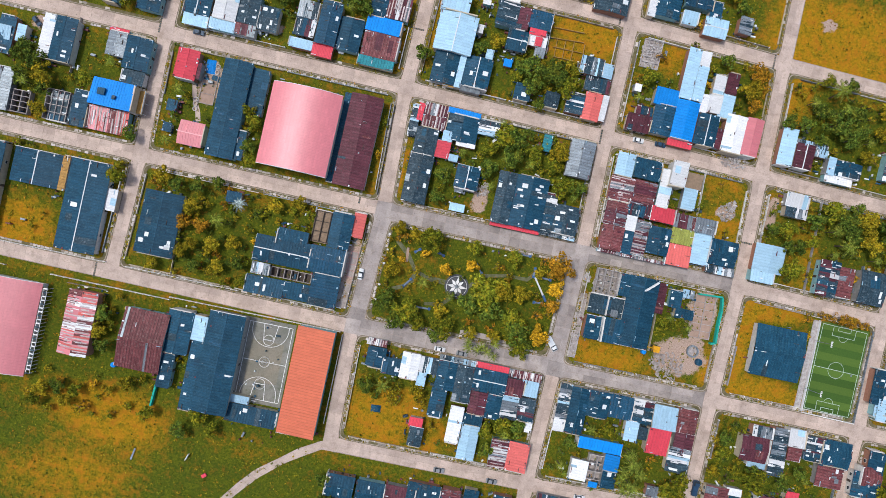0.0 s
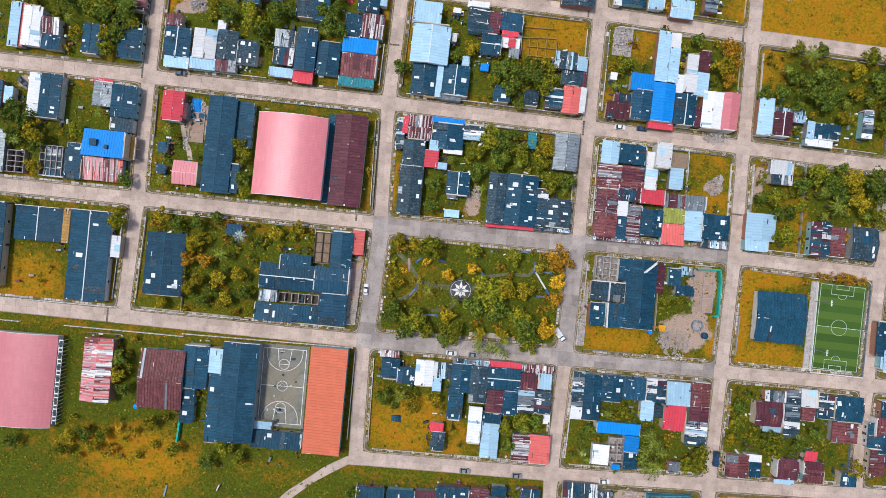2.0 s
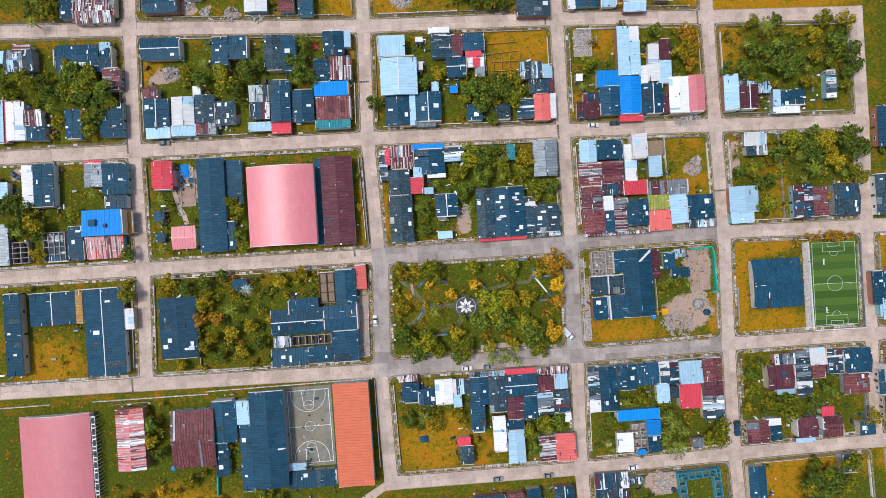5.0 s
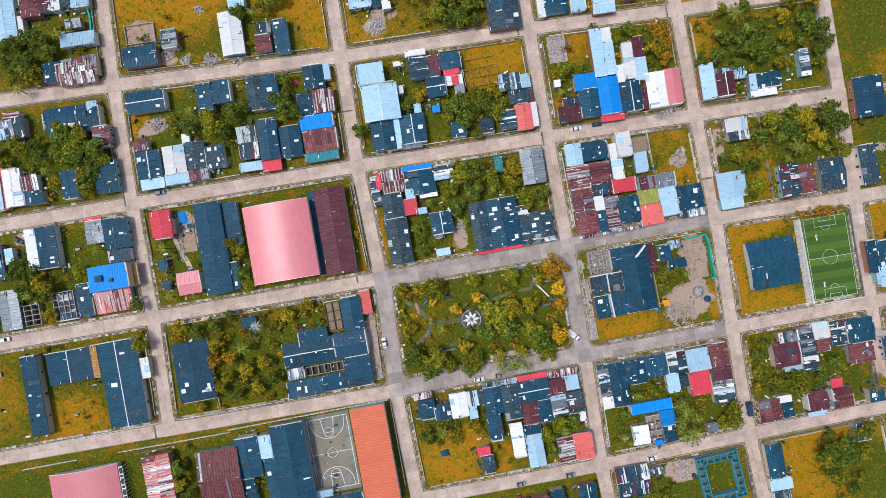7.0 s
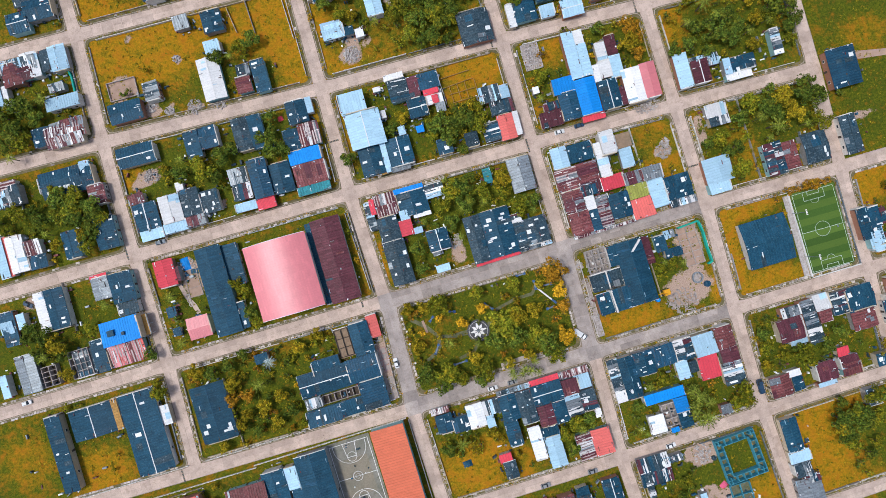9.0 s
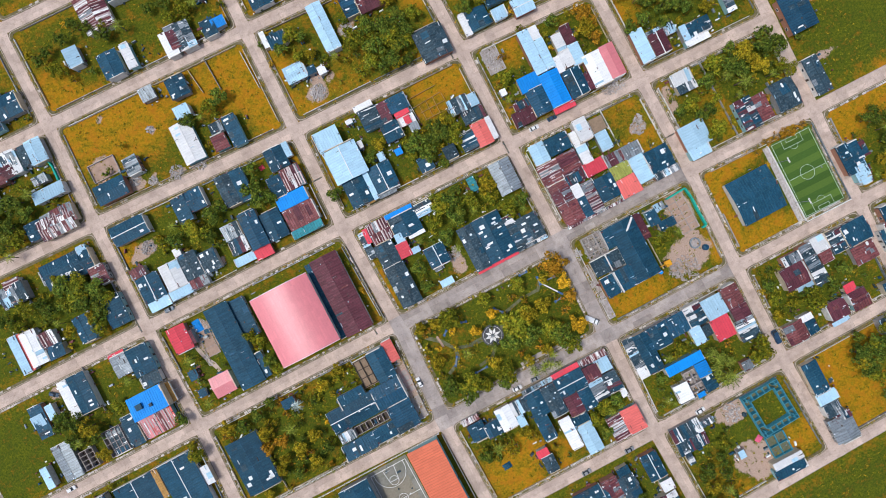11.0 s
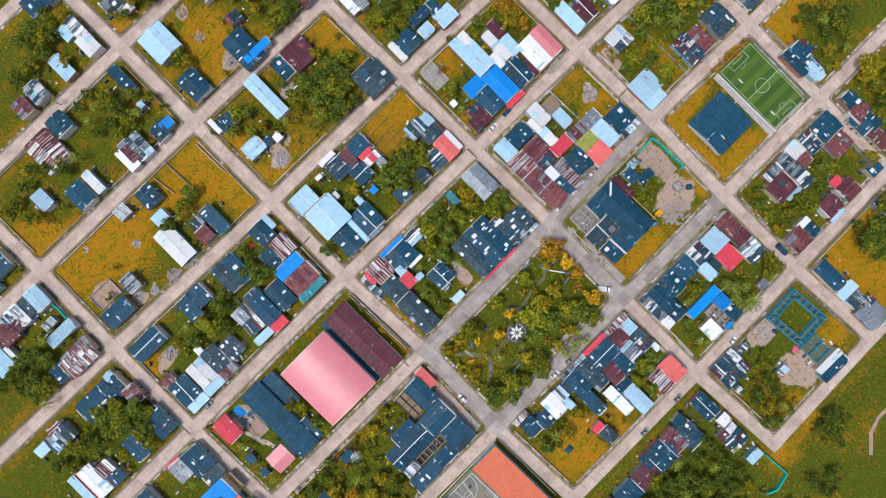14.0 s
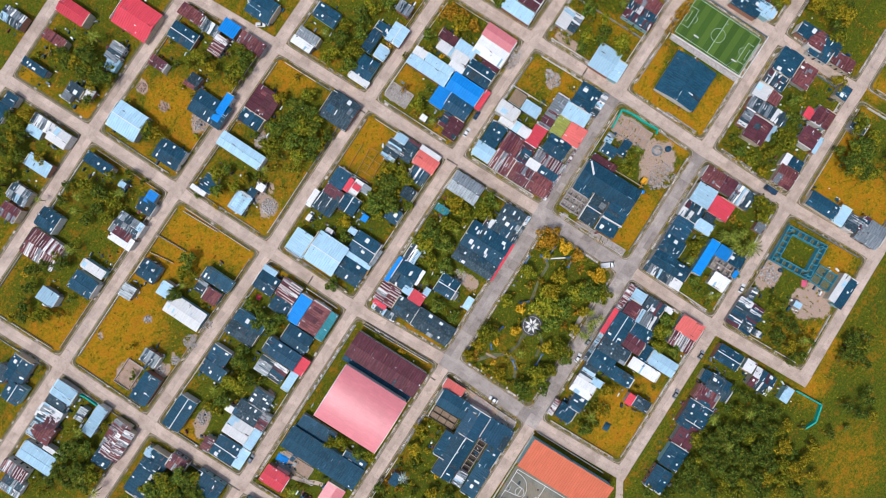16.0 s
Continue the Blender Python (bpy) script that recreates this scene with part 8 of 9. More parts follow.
tree(22.3, 192.3, 1.9)
tree(17.7, 179.9, 2.4)
tree(28.8, 168.8, 2.1)
tree(7.3, 179.0, 2.1, "olive")
tree(7.4, 172.2, 1.9)
tree(32.5, 162.9, 1.9)
tree(-21.3, 163.0, 1.4, "deep")
tree(-2.0, 215.9, 4.7, "deep")
tree(-3.9, 207.9, 4.3, "deep")
tree(-9.3, 214.3, 3.8, "deep")
tree(-9.0, 222.7, 3.3, "deep")
palm(5.2, 217.6, 3.8)
tree(1.7, 220.9, 2.8)
tree(-6.3, 205.1, 3.3, "deep")
tree(-12.0, 209.9, 2.8, "olive")
tree(-6.3, 227.1, 2.4, "deep")
tree(9.9, 201.2, 2.4, "deep")
tree(0.1, 199.4, 2.8)
tree(-7.7, 231.7, 1.9, "olive")
tree(-17.6, 207.9, 2.4, "deep")
palm(2.8, 225.7, 2.1)
tree(-8.0, 201.3, 2.1, "olive")
tree(-13.5, 236.4, 1.9)
tree(3.3, 198.6, 1.9, "olive")
tree(-48.7, 189.1, 3.8)
tree(-47.6, 182.9, 3.8, "deep")
tree(-48.1, 177.1, 3.3)
palm(-54.6, 189.7, 2.8)
palm(-44.2, 175.3, 2.8)
tree(-54.9, 181.2, 2.8, "deep")
tree(-53.1, 196.1, 2.4, "deep")
tree(-39.7, 183.5, 2.4)
tree(-35.3, 176.5, 2.4, "deep")
tree(-50.7, 170.0, 2.1, "deep")
tree(-61.4, 182.8, 2.4, "deep")
tree(-59.4, 195.1, 2.4, "deep")
palm(-60.3, 187.6, 2.4)
tree(-55.4, 175.4, 2.8)
tree(-34.8, 171.3, 2.1, "deep")
tree(-90.9, 189.8, 3.3, "deep")
tree(-86.4, 187.1, 2.8, "deep")
palm(-74.0, 180.7, 3.3)
tree(-82.6, 181.0, 3.3, "deep")
tree(-98.3, 188.2, 2.8, "deep")
tree(-106.5, 179.1, 3.3)
tree(-105.6, 186.5, 2.4, "deep")
tree(-103.6, 176.7, 2.8)
tree(-102.1, 172.0, 2.1, "olive")
tree(-93.5, 171.7, 2.1, "deep")
tree(-112.2, 188.1, 2.4, "olive")
tree(-95.1, 194.2, 1.9, "gold")
tree(-74.1, 158.5, 1.4, "deep")
tree(-80.8, 184.9, 2.4)
tree(-49.5, 225.8, 3.3, "deep")
tree(-45.0, 223.0, 2.8, "deep")
tree(-52.9, 222.3, 2.8)
tree(-45.9, 204.6, 1.9, "deep")
tree(-41.1, 232.2, 2.4, "deep")
palm(-64.4, 203.1, 1.9)
tree(-62.2, 219.5, 2.1)
tree(-148.8, 138.4, 4.3, "deep")
tree(-152.4, 130.6, 4.3, "deep")
tree(-151.3, 124.3, 3.8)
tree(-156.2, 136.7, 3.8, "deep")
palm(-144.4, 138.2, 2.8)
tree(-162.9, 138.2, 2.8, "deep")
tree(-157.3, 124.8, 3.3, "deep")
palm(-156.9, 119.5, 2.8)
tree(-168.9, 138.8, 2.4)
tree(-131.1, 128.2, 1.9, "gold")
tree(-139.2, 91.2, 4.3, "deep")
tree(-132.5, 89.6, 3.8, "deep")
tree(-140.7, 95.9, 3.3, "deep")
tree(-134.1, 83.1, 3.3, "deep")
tree(-127.0, 148.7, 1.9, "deep")
tree(-145.0, 132.3, 2.8, "deep")
tree(-159.1, 132.1, 3.3, "deep")
tree(-167.7, 143.7, 2.4)
tree(-109.7, 184.1, 2.8, "deep")
tree(-133.9, 159.8, 1.7)
tree(-118.8, 153.7, 1.9, "deep")
tree(-16.0, -87.8, 4.3, "deep")
tree(-6.1, -90.0, 4.3, "deep")
tree(-7.6, -96.6, 4.3, "deep")
tree(0.2, -100.1, 4.3, "deep")
tree(-17.5, -94.5, 4.3, "deep")
tree(-9.1, -103.3, 4.3, "deep")
tree(9.6, -96.9, 4.3, "deep")
tree(5.8, -90.9, 4.3, "deep")
palm(7.3, -84.3, 3.3)
tree(21.4, -97.8, 3.8, "deep")
tree(15.9, -107.0, 3.8, "deep")
tree(7.3, -106.9, 3.8, "deep")
tree(23.2, -105.2, 2.8, "deep")
tree(13.0, -116.0, 3.8, "olive")
tree(3.7, -114.8, 4.3, "deep")
tree(-6.1, -112.7, 4.3, "deep")
tree(-15.0, -109.9, 4.3)
tree(6.8, -124.2, 3.8, "olive")
tree(-0.1, -131.5, 3.8, "deep")
tree(9.8, -133.6, 2.8, "olive")
tree(-19.0, -101.1, 3.3, "deep")
tree(-24.6, -87.7, 3.3, "deep")
tree(-31.2, -86.2, 3.3, "deep")
tree(-3.6, -82.7, 3.3)
palm(16.9, -95.1, 3.3)
tree(-2.3, -107.4, 3.8, "deep")
palm(0.3, -95.8, 3.3)
tree(-0.4, -121.8, 3.3)
tree(19.9, -127.1, 2.6, "olive")
tree(27.7, -130.5, 2.4, "deep")
tree(-32.9, -78.8, 2.4, "deep")
tree(22.4, -85.9, 2.4, "deep")
tree(22.9, -91.2, 2.8, "deep")
tree(15.1, -87.7, 2.8, "deep")
palm(28.3, -97.6, 2.4)
tree(21.3, -113.4, 2.8, "olive")
tree(-4.5, -124.4, 3.3, "olive")
tree(6.3, -141.6, 2.4, "olive")
tree(24.1, -120.1, 1.9)
tree(61.5, -121.4, 3.5, "deep")
tree(66.4, -122.5, 2.8, "deep")
tree(61.6, -117.1, 2.4, "deep")
tree(61.0, -127.4, 2.4, "deep")
tree(57.5, -124.0, 2.1)
tree(56.4, -117.7, 1.7, "olive")
tree(71.3, -123.5, 1.9, "deep")
tree(48.4, -134.2, 3.3, "deep")
tree(42.1, -135.4, 3.3, "deep")
tree(41.6, -130.1, 2.8, "deep")
tree(44.2, -141.1, 2.4, "olive")
tree(34.2, -136.3, 2.1, "deep")
tree(53.3, -135.2, 1.9, "deep")
tree(63.5, -117.3, 3.7, "deep")
tree(68.4, -116.7, 2.8, "deep")
tree(65.8, -122.0, 2.8)
tree(59.4, -117.1, 2.3, "deep")
tree(61.6, -121.7, 2.3, "deep")
tree(70.6, -121.3, 2.1, "deep")
tree(61.1, -111.1, 1.6)
palm(54.5, -98.7, 3.2)
tree(49.9, -95.2, 3.2, "olive")
tree(52.3, -88.3, 3.2, "deep")
tree(57.8, -92.5, 2.8, "deep")
tree(58.8, -87.4, 2.8, "deep")
tree(55.8, -102.7, 2.3, "deep")
tree(49.2, -101.9, 2.8, "deep")
tree(45.5, -99.1, 2.3, "deep")
tree(62.1, -81.2, 2.3)
tree(63.4, -85.1, 2.1, "deep")
tree(65.8, -78.2, 1.8, "deep")
tree(47.7, -90.6, 2.5, "deep")
tree(58.4, -97.4, 2.1, "olive")
tree(57.0, -80.2, 1.8)
tree(60.0, -102.9, 1.8, "olive")
tree(63.7, -62.0, 1.6, "deep")
tree(129.2, -74.6, 4.1, "deep")
tree(128.3, -79.7, 3.2, "deep")
tree(130.2, -69.5, 2.3, "deep")
tree(133.4, -74.9, 3.2)
tree(128.7, -82.9, 3.2, "deep")
tree(178.9, 6.0, 3.7, "deep")
palm(177.9, 0.9, 3.7)
tree(173.9, 7.0, 3.2, "deep")
tree(177.0, -4.1, 3.2, "deep")
tree(184.7, -1.4, 3.7, "deep")
tree(185.7, 3.6, 3.2, "olive")
tree(182.9, -5.8, 2.8)
tree(178.4, 9.2, 2.3, "deep")
tree(181.9, -10.8, 3.2)
tree(172.8, -9.6, 2.8, "olive")
tree(188.4, -4.2, 3.2, "deep")
tree(170.5, -16.5, 2.3, "olive")
palm(176.7, -14.0, 2.8)
tree(162.9, -15.0, 1.8)
tree(188.7, 5.6, 2.3, "olive")
palm(166.1, -14.6, 2.1)
tree(167.9, 2.9, 1.6, "deep")
tree(192.5, 1.2, 2.1, "deep")
tree(-0.4, -87.8, 3.3, "deep")
tree(-1.5, -92.7, 3.3, "deep")
tree(3.6, -96.5, 3.3, "deep")
tree(9.4, -101.3, 3.3)
tree(18.6, -102.4, 3.1, "deep")
tree(13.7, -101.3, 3.3, "deep")
tree(-11.4, -101.9, 3.3)
tree(-9.7, -109.3, 3.3)
tree(-9.3, -119.0, 3.3, "deep")
tree(6.9, -119.9, 3.3)
tree(12.8, -120.3, 2.8, "deep")
tree(11.3, -127.0, 2.8, "olive")
tree(-11.7, -87.9, 3.1)
tree(-20.3, -87.7, 3.3, "deep")
tree(2.0, -107.5, 3.3, "deep")
tree(8.2, -110.6, 3.3, "deep")
tree(2.5, -124.1, 3.1)
tree(-17.1, -104.1, 3.1)
tree(5.6, -129.2, 2.8, "olive")
tree(15.0, -92.0, 2.8)
tree(-5.3, -86.7, 2.8, "deep")
tree(14.6, -127.7, 2.4, "olive")
tree(17.4, -111.7, 2.6)
tree(-22.4, -93.4, 3.1, "deep")
tree(-1.3, -118.1, 3.1, "olive")
tree(158.2, 54.3, 4.0, "deep")
tree(161.5, 49.7, 4.0, "deep")
tree(155.1, 51.7, 3.1, "deep")
tree(156.0, 58.5, 2.2, "deep")
tree(156.1, 39.6, 3.1)
tree(151.8, 37.4, 2.2)
tree(162.7, 45.8, 2.7, "deep")
tree(166.1, 49.5, 2.2, "deep")
tree(154.4, 34.3, 1.8, "deep")
tree(147.9, 85.7, 2.7)
palm(168.8, 58.1, 1.3)
tree(151.7, 86.8, 2.7, "deep")
tree(148.1, 90.3, 2.9, "deep")
tree(153.3, 80.5, 2.7, "deep")
tree(153.1, 75.8, 2.7)
tree(157.5, 82.7, 2.7, "deep")
tree(149.8, 76.8, 2.0, "deep")
tree(142.3, -70.1, 3.6)
tree(135.6, -72.7, 2.7, "deep")
tree(142.4, -77.2, 3.1)
tree(145.8, -70.0, 2.7, "deep")
tree(129.6, -76.8, 2.2, "olive")
tree(134.6, -91.2, 2.7, "deep")
tree(139.1, -87.9, 2.7)
tree(131.1, -94.9, 2.2, "deep")
tree(133.0, -100.1, 2.0)
undergrowth(-104.1, 19.3, -76.9, -16.6, 60, ("olive", "olive", "green", "amber", "deep",))
undergrowth(-118.7, 19.2, -105.7, 12.8, 14, ("green", "olive", "amber",))
undergrowth(-76.8, 20.1, -57.3, 8.5, 14, ("olive", "green",))
undergrowth(-28.2, 17.5, 38.5, -15.4, 36, ("olive", "green", "deep", "amber",))
undergrowth(108.6, 103.5, 157.5, 76.9, 40, ("green", "deep", "olive",))
undergrowth(123.4, 59.4, 160.0, 40.2, 36, ("green", "deep", "olive",))
undergrowth(106.9, 46.5, 126.9, 25.9, 16, ("green", "deep", "olive",))
undergrowth(3.5, 89.7, 29.9, 72.7, 22, ("green", "deep", "olive",))
undergrowth(-1.6, 62.4, 29.0, 47.6, 22, ("green", "olive", "deep",))
undergrowth(-177.7, 101.8, -134.8, 88.5, 26, ("green", "olive", "deep",))
undergrowth(-176.9, 53.3, -160.7, 38.4, 16, ("green", "olive", "deep",))
undergrowth(-145.2, -59.1, -100.1, -73.8, 26, ("olive", "green", "amber",))
undergrowth(-127.5, -30.0, -119.3, -53.6, 14, ("green", "olive",))
undergrowth(-90.1, 48.0, -83.0, 27.6, 12, ("green", "olive",))
undergrowth(-102.8, 99.9, -76.7, 85.1, 18, ("green", "olive",))
undergrowth(49.3, 92.7, 65.9, 83.1, 10, ("green", "olive",))
undergrowth(106.5, -27.8, 115.5, -51.7, 14, ("green", "olive", "deep",))
undergrowth(115.4, -40.8, 149.6, -54.7, 16, ("green", "olive",))
undergrowth(-27.5, -38.8, -1.4, -48.3, 12, ("olive", "green",))
undergrowth(20.3, -44.9, 37.8, -58.8, 12, ("green", "olive",))
undergrowth(58.4, -39.1, 79.2, -44.4, 8, ("green", "olive",))
undergrowth(-10.3, 142.9, 21.8, 115.2, 26, ("green", "deep", "olive",))
undergrowth(-48.8, 198.9, -51.6, 165.0, 24, ("green", "deep", "olive",))
undergrowth(28.8, 151.0, 14.4, 111.3, 24, ("green", "olive", "deep",))
undergrowth(-0.5, 233.6, -11.7, 193.4, 24, ("green", "deep", "olive",))
undergrowth(3.6, -71.6, 1.0, -136.6, 50, ("green", "deep", "olive",))
undergrowth(52.3, -83.9, 57.6, -111.8, 16, ("green", "olive", "deep",))
plant_woods()


# ---------------------------------------------------------------- boundary walls of the blocks
FENCE = [WALLS[2], WALLS[0], KERB, ROOF["grey"], WALLS[1], WALLS[0]]
wr = random.Random(21)
for i in range(-1, 5):
    for j in range(-3, 4):
        keys = ((i, j), (i + 1, j), (i + 1, j + 1), (i, j + 1))
        if (i, j) == (1, -1) or not all(k in NODE for k in keys):
            continue
        c = inset([NODE[k] for k in keys], HALF + 1.55)
        for k in range(4):
            a, b = c[k], c[(k + 1) % 4]
            a, b = a + (b - a).normalized() * 2.0, b - (b - a).normalized() * 2.0
            if max(abs(a.x), abs(b.x)) > 200 or (i == -1 and k == 3) or (i == 4 and k == 1):
                continue
            n = 2
            for s in range(n):
                if wr.random() < 0.12:
                    continue
                p, q = a.lerp(b, s / n), a.lerp(b, (s + 0.96) / n)
                wall_run(p, q, wr.uniform(0.6, 1.15), wr.uniform(0.16, 0.26), wr.choice(FENCE), "weathered boundary wall along a street", wr.choice((0.0, 0.0, 0.0, 5.0)))
for p, q, g in (((-175.7, -18.0), (-127.7, -17.8), 2.2), ((-119.8, -17.9), (-78.4, -18.1), 2.4), ((-145.7, -26.3), (-101.9, -26.5), 2.4), ((-101.9, -25.5), (-38.5, -25.1), 2.4), ((-184.0, -26.3), (-162.8, -26.3), 2.4)):
    wall_run(p, q, 1.2, 0.2, WALLS[0], "pale wall with white posts along the street", g)
for p, q in (((-37.4, -25.9), (-37.4, -59.4)), ((-104.0, 11.8), (-103.5, -17.5)), ((-139.3, -28.0), (-124.4, -27.8)), ((-36.4, 60.8), (-35.9, 27.1)),
             ((74.2, 17.2), (74.5, -8.5)), ((81.7, 61.4), (81.9, 43.9)), ((14.2, 105.2), (14.4, 91.0)), ((126.7, 59.9), (126.9, 24.8)),
             ((-154.8, 67.6), (-154.4, 47.1)), ((-59.3, 154.3), (-58.0, 143.2)), ((-51.3, 155.5), (-51.0, 141.0)), ((-37.0, 151.1), (-36.8, 134.3)), ((-74.0, -27.4), (-73.6, -55.4))):
    wall_run(p, q, 1.3, 0.18, wr.choice(FENCE), "thin weathered wall between two plots")
GARDEN_FENCE = "timber rail fence on dry grass"
for p, q in (((14.9, 101.5), (26.9, 101.7)), ((14.9, 97.5), (27.4, 98.2)), ((16.5, 94.3), (27.4, 94.3)), ((17.0, 90.8), (26.4, 90.7)), ((27.8, 97.8), (27.9, 93.8)), ((17.4, 98.0), (17.5, 90.6)), ((20.6, 98.0), (20.6, 90.6)), ((23.8, 98.0), (23.8, 90.6)),
             ((-51.8, 155.6), (-51.1, 143.9))):
    wall_run(p, q, 0.9, 0.14, YELLOW_WOOD, GARDEN_FENCE, 0.0, "rail_fence")

# ---------------------------------------------------------------- loose clutter in the yards, and tufts in the grass
def on_street(x, y):
    for (i, j), (ax, ay) in NODE.items():
        for b in ((i + 1, j), (i, j + 1)):
            if b in NODE:
                bx, by = NODE[b]
                t = max(0, min(1, ((x - ax) * (bx - ax) + (y - ay) * (by - ay)) / ((bx - ax) ** 2 + (by - ay) ** 2)))
                if math.hypot(x - ax - t * (bx - ax), y - ay - t * (by - ay)) < 5.2:
                    return True
    return False


cr = random.Random(5)
CLUTTER = [("white", SKYLIGHT), ("grey", ROOF["grey"]), ("dark", ROOF["slate"]), ("rusty", ROOF["rust"]), ("blue", ROOF["steel"])]
for word, mat_ in CLUTTER:
    bm = bmesh.new()
    for hx, hy, hr in HOUSES:
        for _ in range(cr.choice((1, 1, 2, 3, 4))):
            s, t = cr.choice((0.15, 0.25, 0.4, 0.9)), cr.uniform(0.12, 0.45)
            a, q = cr.uniform(0, math.tau), hr + cr.uniform(-0.8, 2.2)
            x, y = hx + q * math.cos(a), hy + q * math.sin(a)
            if on_street(x, y):
                continue
            vs = box(bm, -s, s, -t, t, 0, cr.uniform(0.2, 1.4))
            bmesh.ops.transform(bm, matrix=pose(x, y, 0, 0, 0, cr.choice((0, 0, 90, cr.uniform(0, 180)))), verts=vs)
    tagged(new("yard_clutter", mesh("yard_clutter", bm, mat_)), "scattered %s sheets, tubs and boxes in the yards" % word, "clutter", kind="stuff")


rr_ = random.Random(9)
for word, mat_, share in (("pale", SKYLIGHT, 0.055), ("grey", ROOF["grey"], 0.05), ("dark", TIMBER, 0.06), ("rusty", ROOF["rust"], 0.03), ("pale blue", ROOF["pale"], 0.03)):
    bm = bmesh.new()
    for m, hw, hd, planes, tone in ROOFTOPS:
        if tone in ("pink", "blue", "orange", "tan"):
            continue
        count = 4 * hw * hd * share * (0.4 if tone in ("white", "pale", "coral", "red") else 0.7) * min(1.0, 70 / (4 * hw * hd))
        for _ in range(int(count + rr_.random())):
            (y0, y1), z0, z1 = rr_.choice(planes)
            f = rr_.choice((0.03, 0.97, rr_.random(), rr_.random()))
            u = rr_.choice((-hw + 0.2, hw - 0.2, rr_.uniform(-hw, hw), rr_.uniform(-hw, hw)))
            a, b = rr_.choice(((0.12, 0.12), (0.2, 0.15), (0.5, 0.09), (0.9, 0.08), (0.3, 0.22), (0.08, 0.7)))
            u = max(-hw + a + 0.1, min(hw - a - 0.1, u))
            f = max(0.03 + (b + 0.1) / abs(y1 - y0), min(0.97 - (b + 0.1) / abs(y1 - y0), f))
            vs = box(bm, -a, a, -b, b, -0.05, rr_.uniform(0.12, 0.3))
            bmesh.ops.transform(bm, matrix=m @ pose(u, y0 + (y1 - y0) * f, z0 + (z1 - z0) * f + 0.05), verts=vs)
    tagged(new("roof_clutter", mesh("roof_clutter", bm, mat_)), "scattered %s planks, stones and scraps on the roofs" % word, "clutter", kind="stuff")


def verge_weeds(leaf, count, words):
    """Weeds along the pavements that break the line of the kerbs."""
    sides = []
    for i in range(-1, 5):
        for j in range(-3, 4):
            keys = ((i, j), (i + 1, j), (i + 1, j + 1), (i, j + 1))
            if all(k in NODE for k in keys):
                c = inset([NODE[k] for k in keys], HALF + (1.1 if (i, j) == (1, -1) else 0))
                sides += [(c[k], c[(k + 1) % 4]) for k in range(4)]
    vs, fs = [], []
    for _ in range(count):
        p, q = cr.choice(sides)
        e = (q - p).normalized()
        u = cr.uniform(2.5, (q - p).length - 2.5)
        if max(abs(p.x), abs(q.x)) > 200 or math.sin(u * 0.31 + p.x) + 0.6 * math.sin(u * 1.1 + q.y) < -0.35:
            continue
        o = p + e * u + Vector((-e.y, e.x)) * cr.triangular(-0.25, 1.7, 0.7)
        r = cr.uniform(0.12, 0.42)
        for _ in range(5):
            a, g = cr.uniform(0, math.tau), r * math.sqrt(cr.random())
            x, y, z = o.x + g * math.cos(a), o.y + g * math.sin(a), cr.uniform(0.2, 0.42)
            dx, dy, dz = cr.uniform(-0.2, 0.2), cr.uniform(-0.2, 0.2), cr.uniform(-0.06, 0.06)
            t = cr.uniform(0.5, 1.0)
            k = len(vs)
            vs += [(x - dx, y - dy, z - dz), (x + dy * t, y - dx * t, z), (x + dx, y + dy, z + dz), (x - dy * t, y + dx * t, z)]
            fs.append((k, k + 1, k + 2, k + 3))
    me = bpy.data.meshes.new("verge_weeds")
    me.from_pydata(vs, [], fs)
    me.materials.append(LEAF[leaf])
    tagged(new("verge_weeds", me), words, "weeds", kind="stuff")


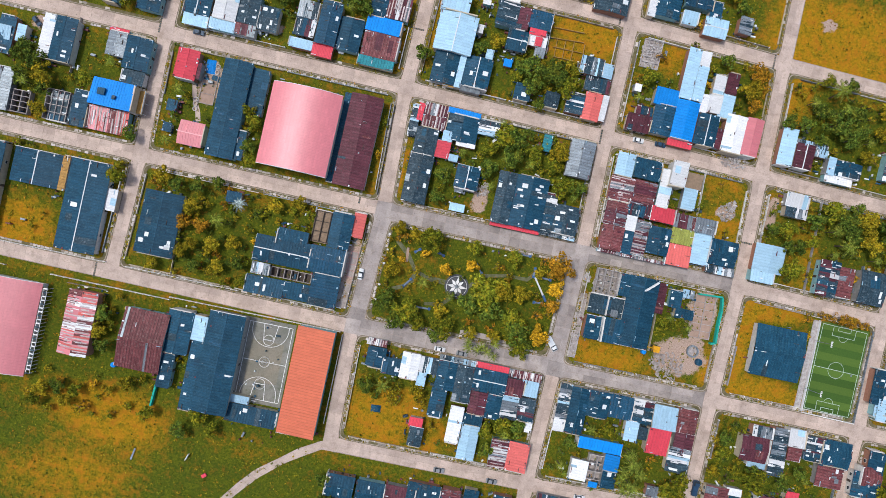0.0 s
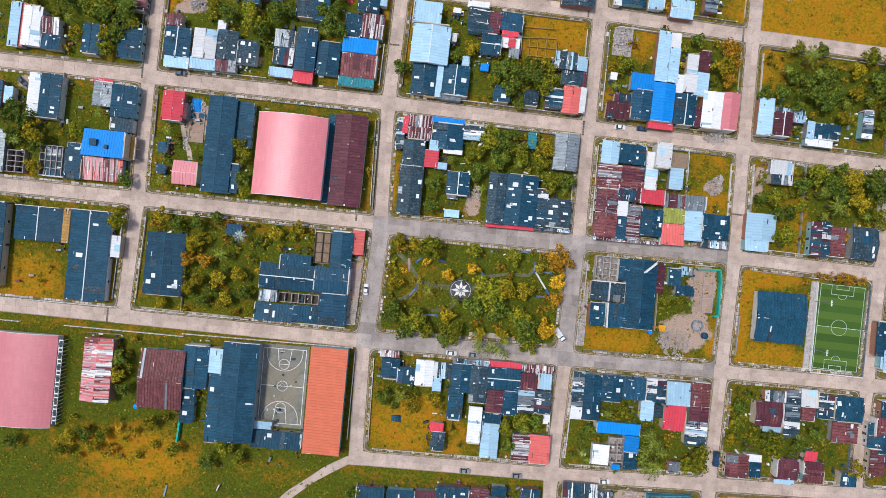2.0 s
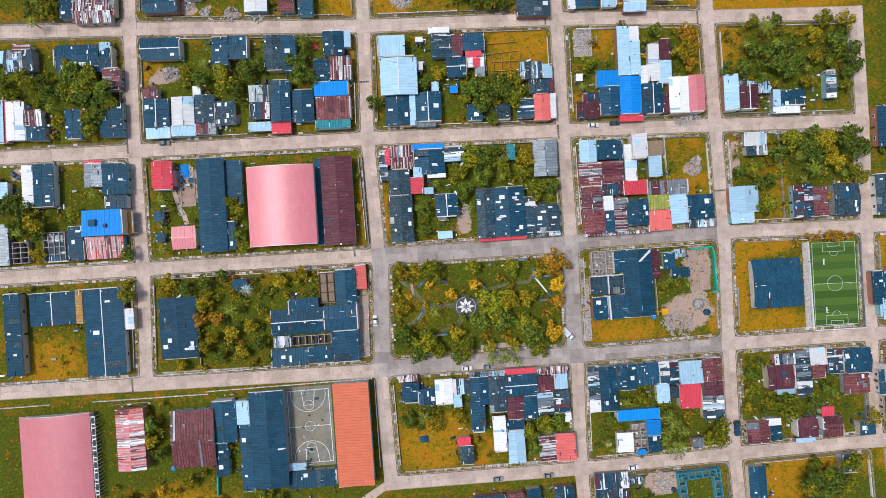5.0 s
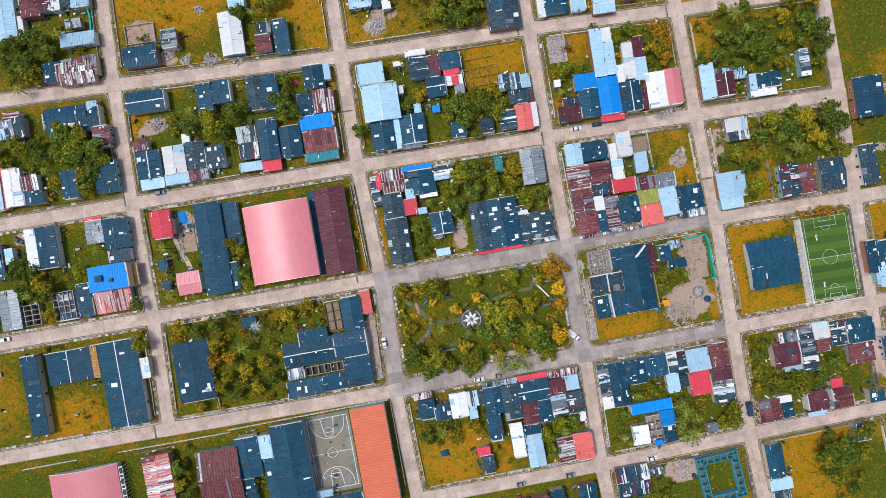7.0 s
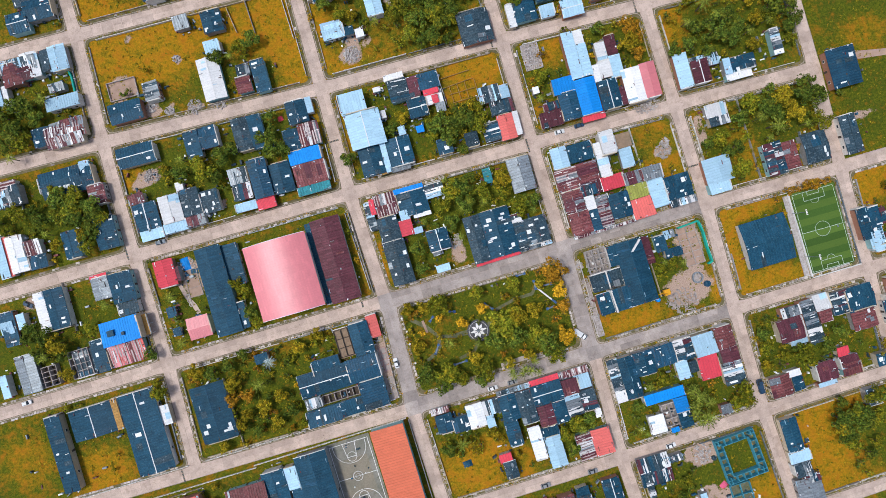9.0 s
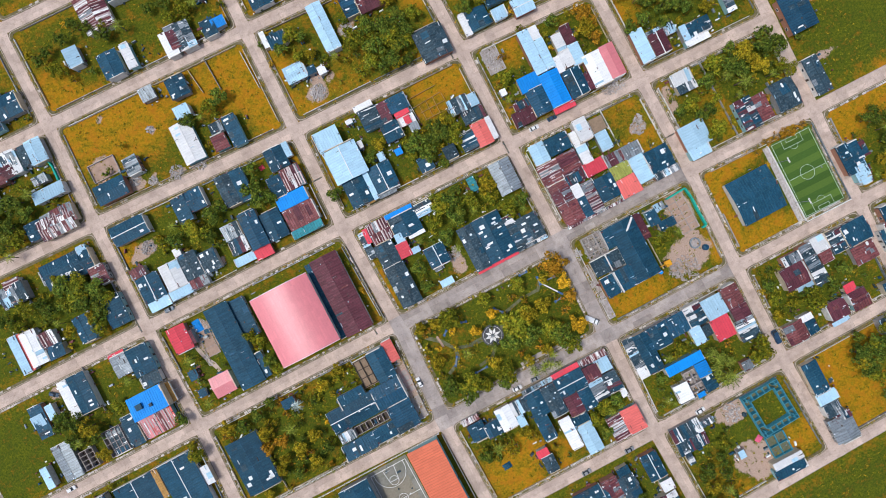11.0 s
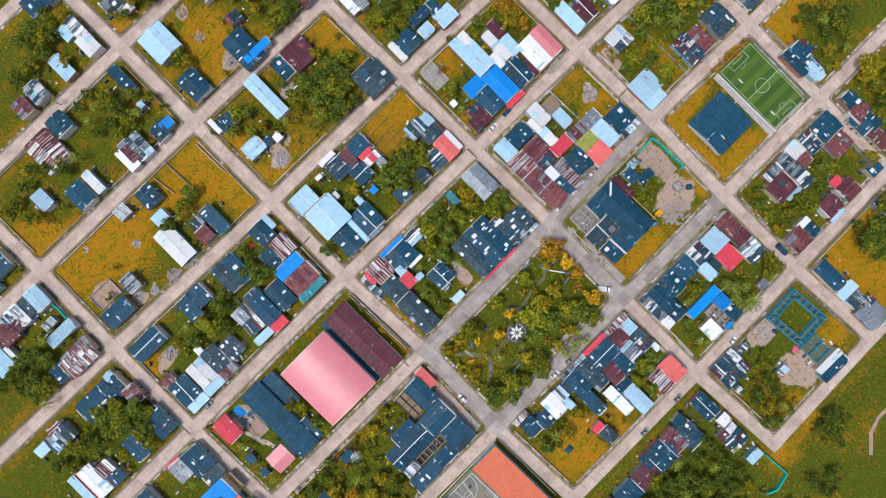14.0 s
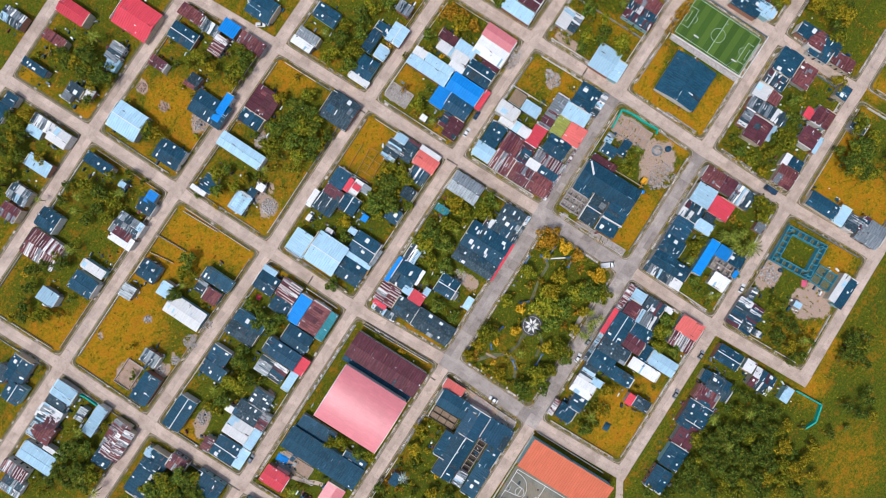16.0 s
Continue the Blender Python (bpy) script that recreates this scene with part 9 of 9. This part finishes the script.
verge_weeds("olive", 9000, "olive weeds growing along the kerbs")
verge_weeds("green", 6000, "green weeds growing along the kerbs")
verge_weeds("amber", 3500, "dry amber weeds growing along the kerbs")
for leaf, count, words in (("olive", 8000, "low olive tufts of grass and weeds"), ("green", 7000, "low green tufts of grass and weeds"), ("amber", 1500, "dry amber tufts of grass")):
    vs, fs = [], []
    made = 0
    while made < count:
        x, y = cr.uniform(-185, 190), cr.uniform(-130, 240)
        if on_street(x, y) or (126 < x < 158 and -20 < y < 18) or (-75 < x < -55 and -60 < y < -25) or math.hypot(x, y) < 5:
            continue
        made += 1
        r = cr.uniform(0.25, 0.8)
        for _ in range(6):
            a, q = cr.uniform(0, math.tau), r * math.sqrt(cr.random())
            p = np.array((x + q * math.cos(a), y + q * math.sin(a), cr.uniform(0.1, 0.45)))
            d1 = np.array((cr.uniform(-1, 1), cr.uniform(-1, 1), cr.uniform(-0.3, 0.3))) * 0.26
            d2 = np.array((-d1[1], d1[0], cr.uniform(-0.12, 0.12))) * cr.uniform(0.5, 1.0)
            k = len(vs)
            vs += [tuple(p - d1), tuple(p - d2), tuple(p + d1), tuple(p + d2)]
            fs.append((k, k + 1, k + 2, k + 3))
    me = bpy.data.meshes.new("grass_tufts")
    me.from_pydata(vs, [], fs)
    me.materials.append(LEAF[leaf])
    tagged(new("grass_tufts", me), words, "grass", kind="stuff")

# ---------------------------------------------------------------- drains across the streets
for dx, dy, dt, dl in ((-130.9, -21.2, 90, 5.6), (-41.7, 25.3, 90, 5.6), (-126.6, 71.3, 90, 5.6), (98.7, 106.7, 90, 5.6), (38.9, 110.6, 90, 5.6), (101.7, 38.3, 0, 5.8), (-34.4, 90.2, 0, 5.8), (40.9, 65.6, 90, 5.6)):
    drain = thing("street_drain", dx, dy, 0.1, dt, "dark grated drain across a concrete street", "drain", "street drains")
    part("channel", boxes((-dl / 2, dl / 2, -0.35, 0.35, -0.05, 0.012)), GUTTER, drain)
    for k in range(9):
        u = -dl / 2 + dl * (k + 0.5) / 9
        part("bar", boxes((u - 0.12, u + 0.12, -0.3, 0.3, 0.012, 0.03)), ROOF["slate"], drain)

# things left lying in the field
cart = thing("hand_cart", -76.2, -87.0, 0, 40, "small red cart standing in the grass", "cart")
part("tray", boxes((-0.9, 0.9, -0.6, 0.6, 0.35, 0.7)), ROOF["red"], cart)
for s in (-1, 1):
    part("wheel", boxes((-0.3, 0.3, s * 0.7 - 0.08, s * 0.7 + 0.08, 0, 0.6)), RUBBER, cart)
board = thing("sign_board", -83.5, -81.3, 0, 70, "blank white board standing in the grass", "board")
part("board", boxes((-1.3, 1.3, -0.15, 0.15, 0.4, 1.6)), WHITE_PAINT, board)
for s in (-1, 1):
    part("post", boxes((s * 1.1 - 0.08, s * 1.1 + 0.08, -0.08, 0.08, -0.1, 0.4)), TIMBER, board)
stand = thing("field_bench", -103.2, -84.5, 0, 80, "weathered grey bench in the dry field", "bench")
part("seat", boxes((-2.2, 2.2, -0.3, 0.3, 0.4, 0.5)), ROOF["grey"], stand)
for s in (-1, 1):
    part("support", boxes((s * 1.8 - 0.15, s * 1.8 + 0.15, -0.25, 0.25, -0.05, 0.4)), FOUNDATION, stand)
tarp(-87.7, -74.5, 1.8, 2.2, 0, ROOF["steel"], "small blue tarpaulin in the grass")
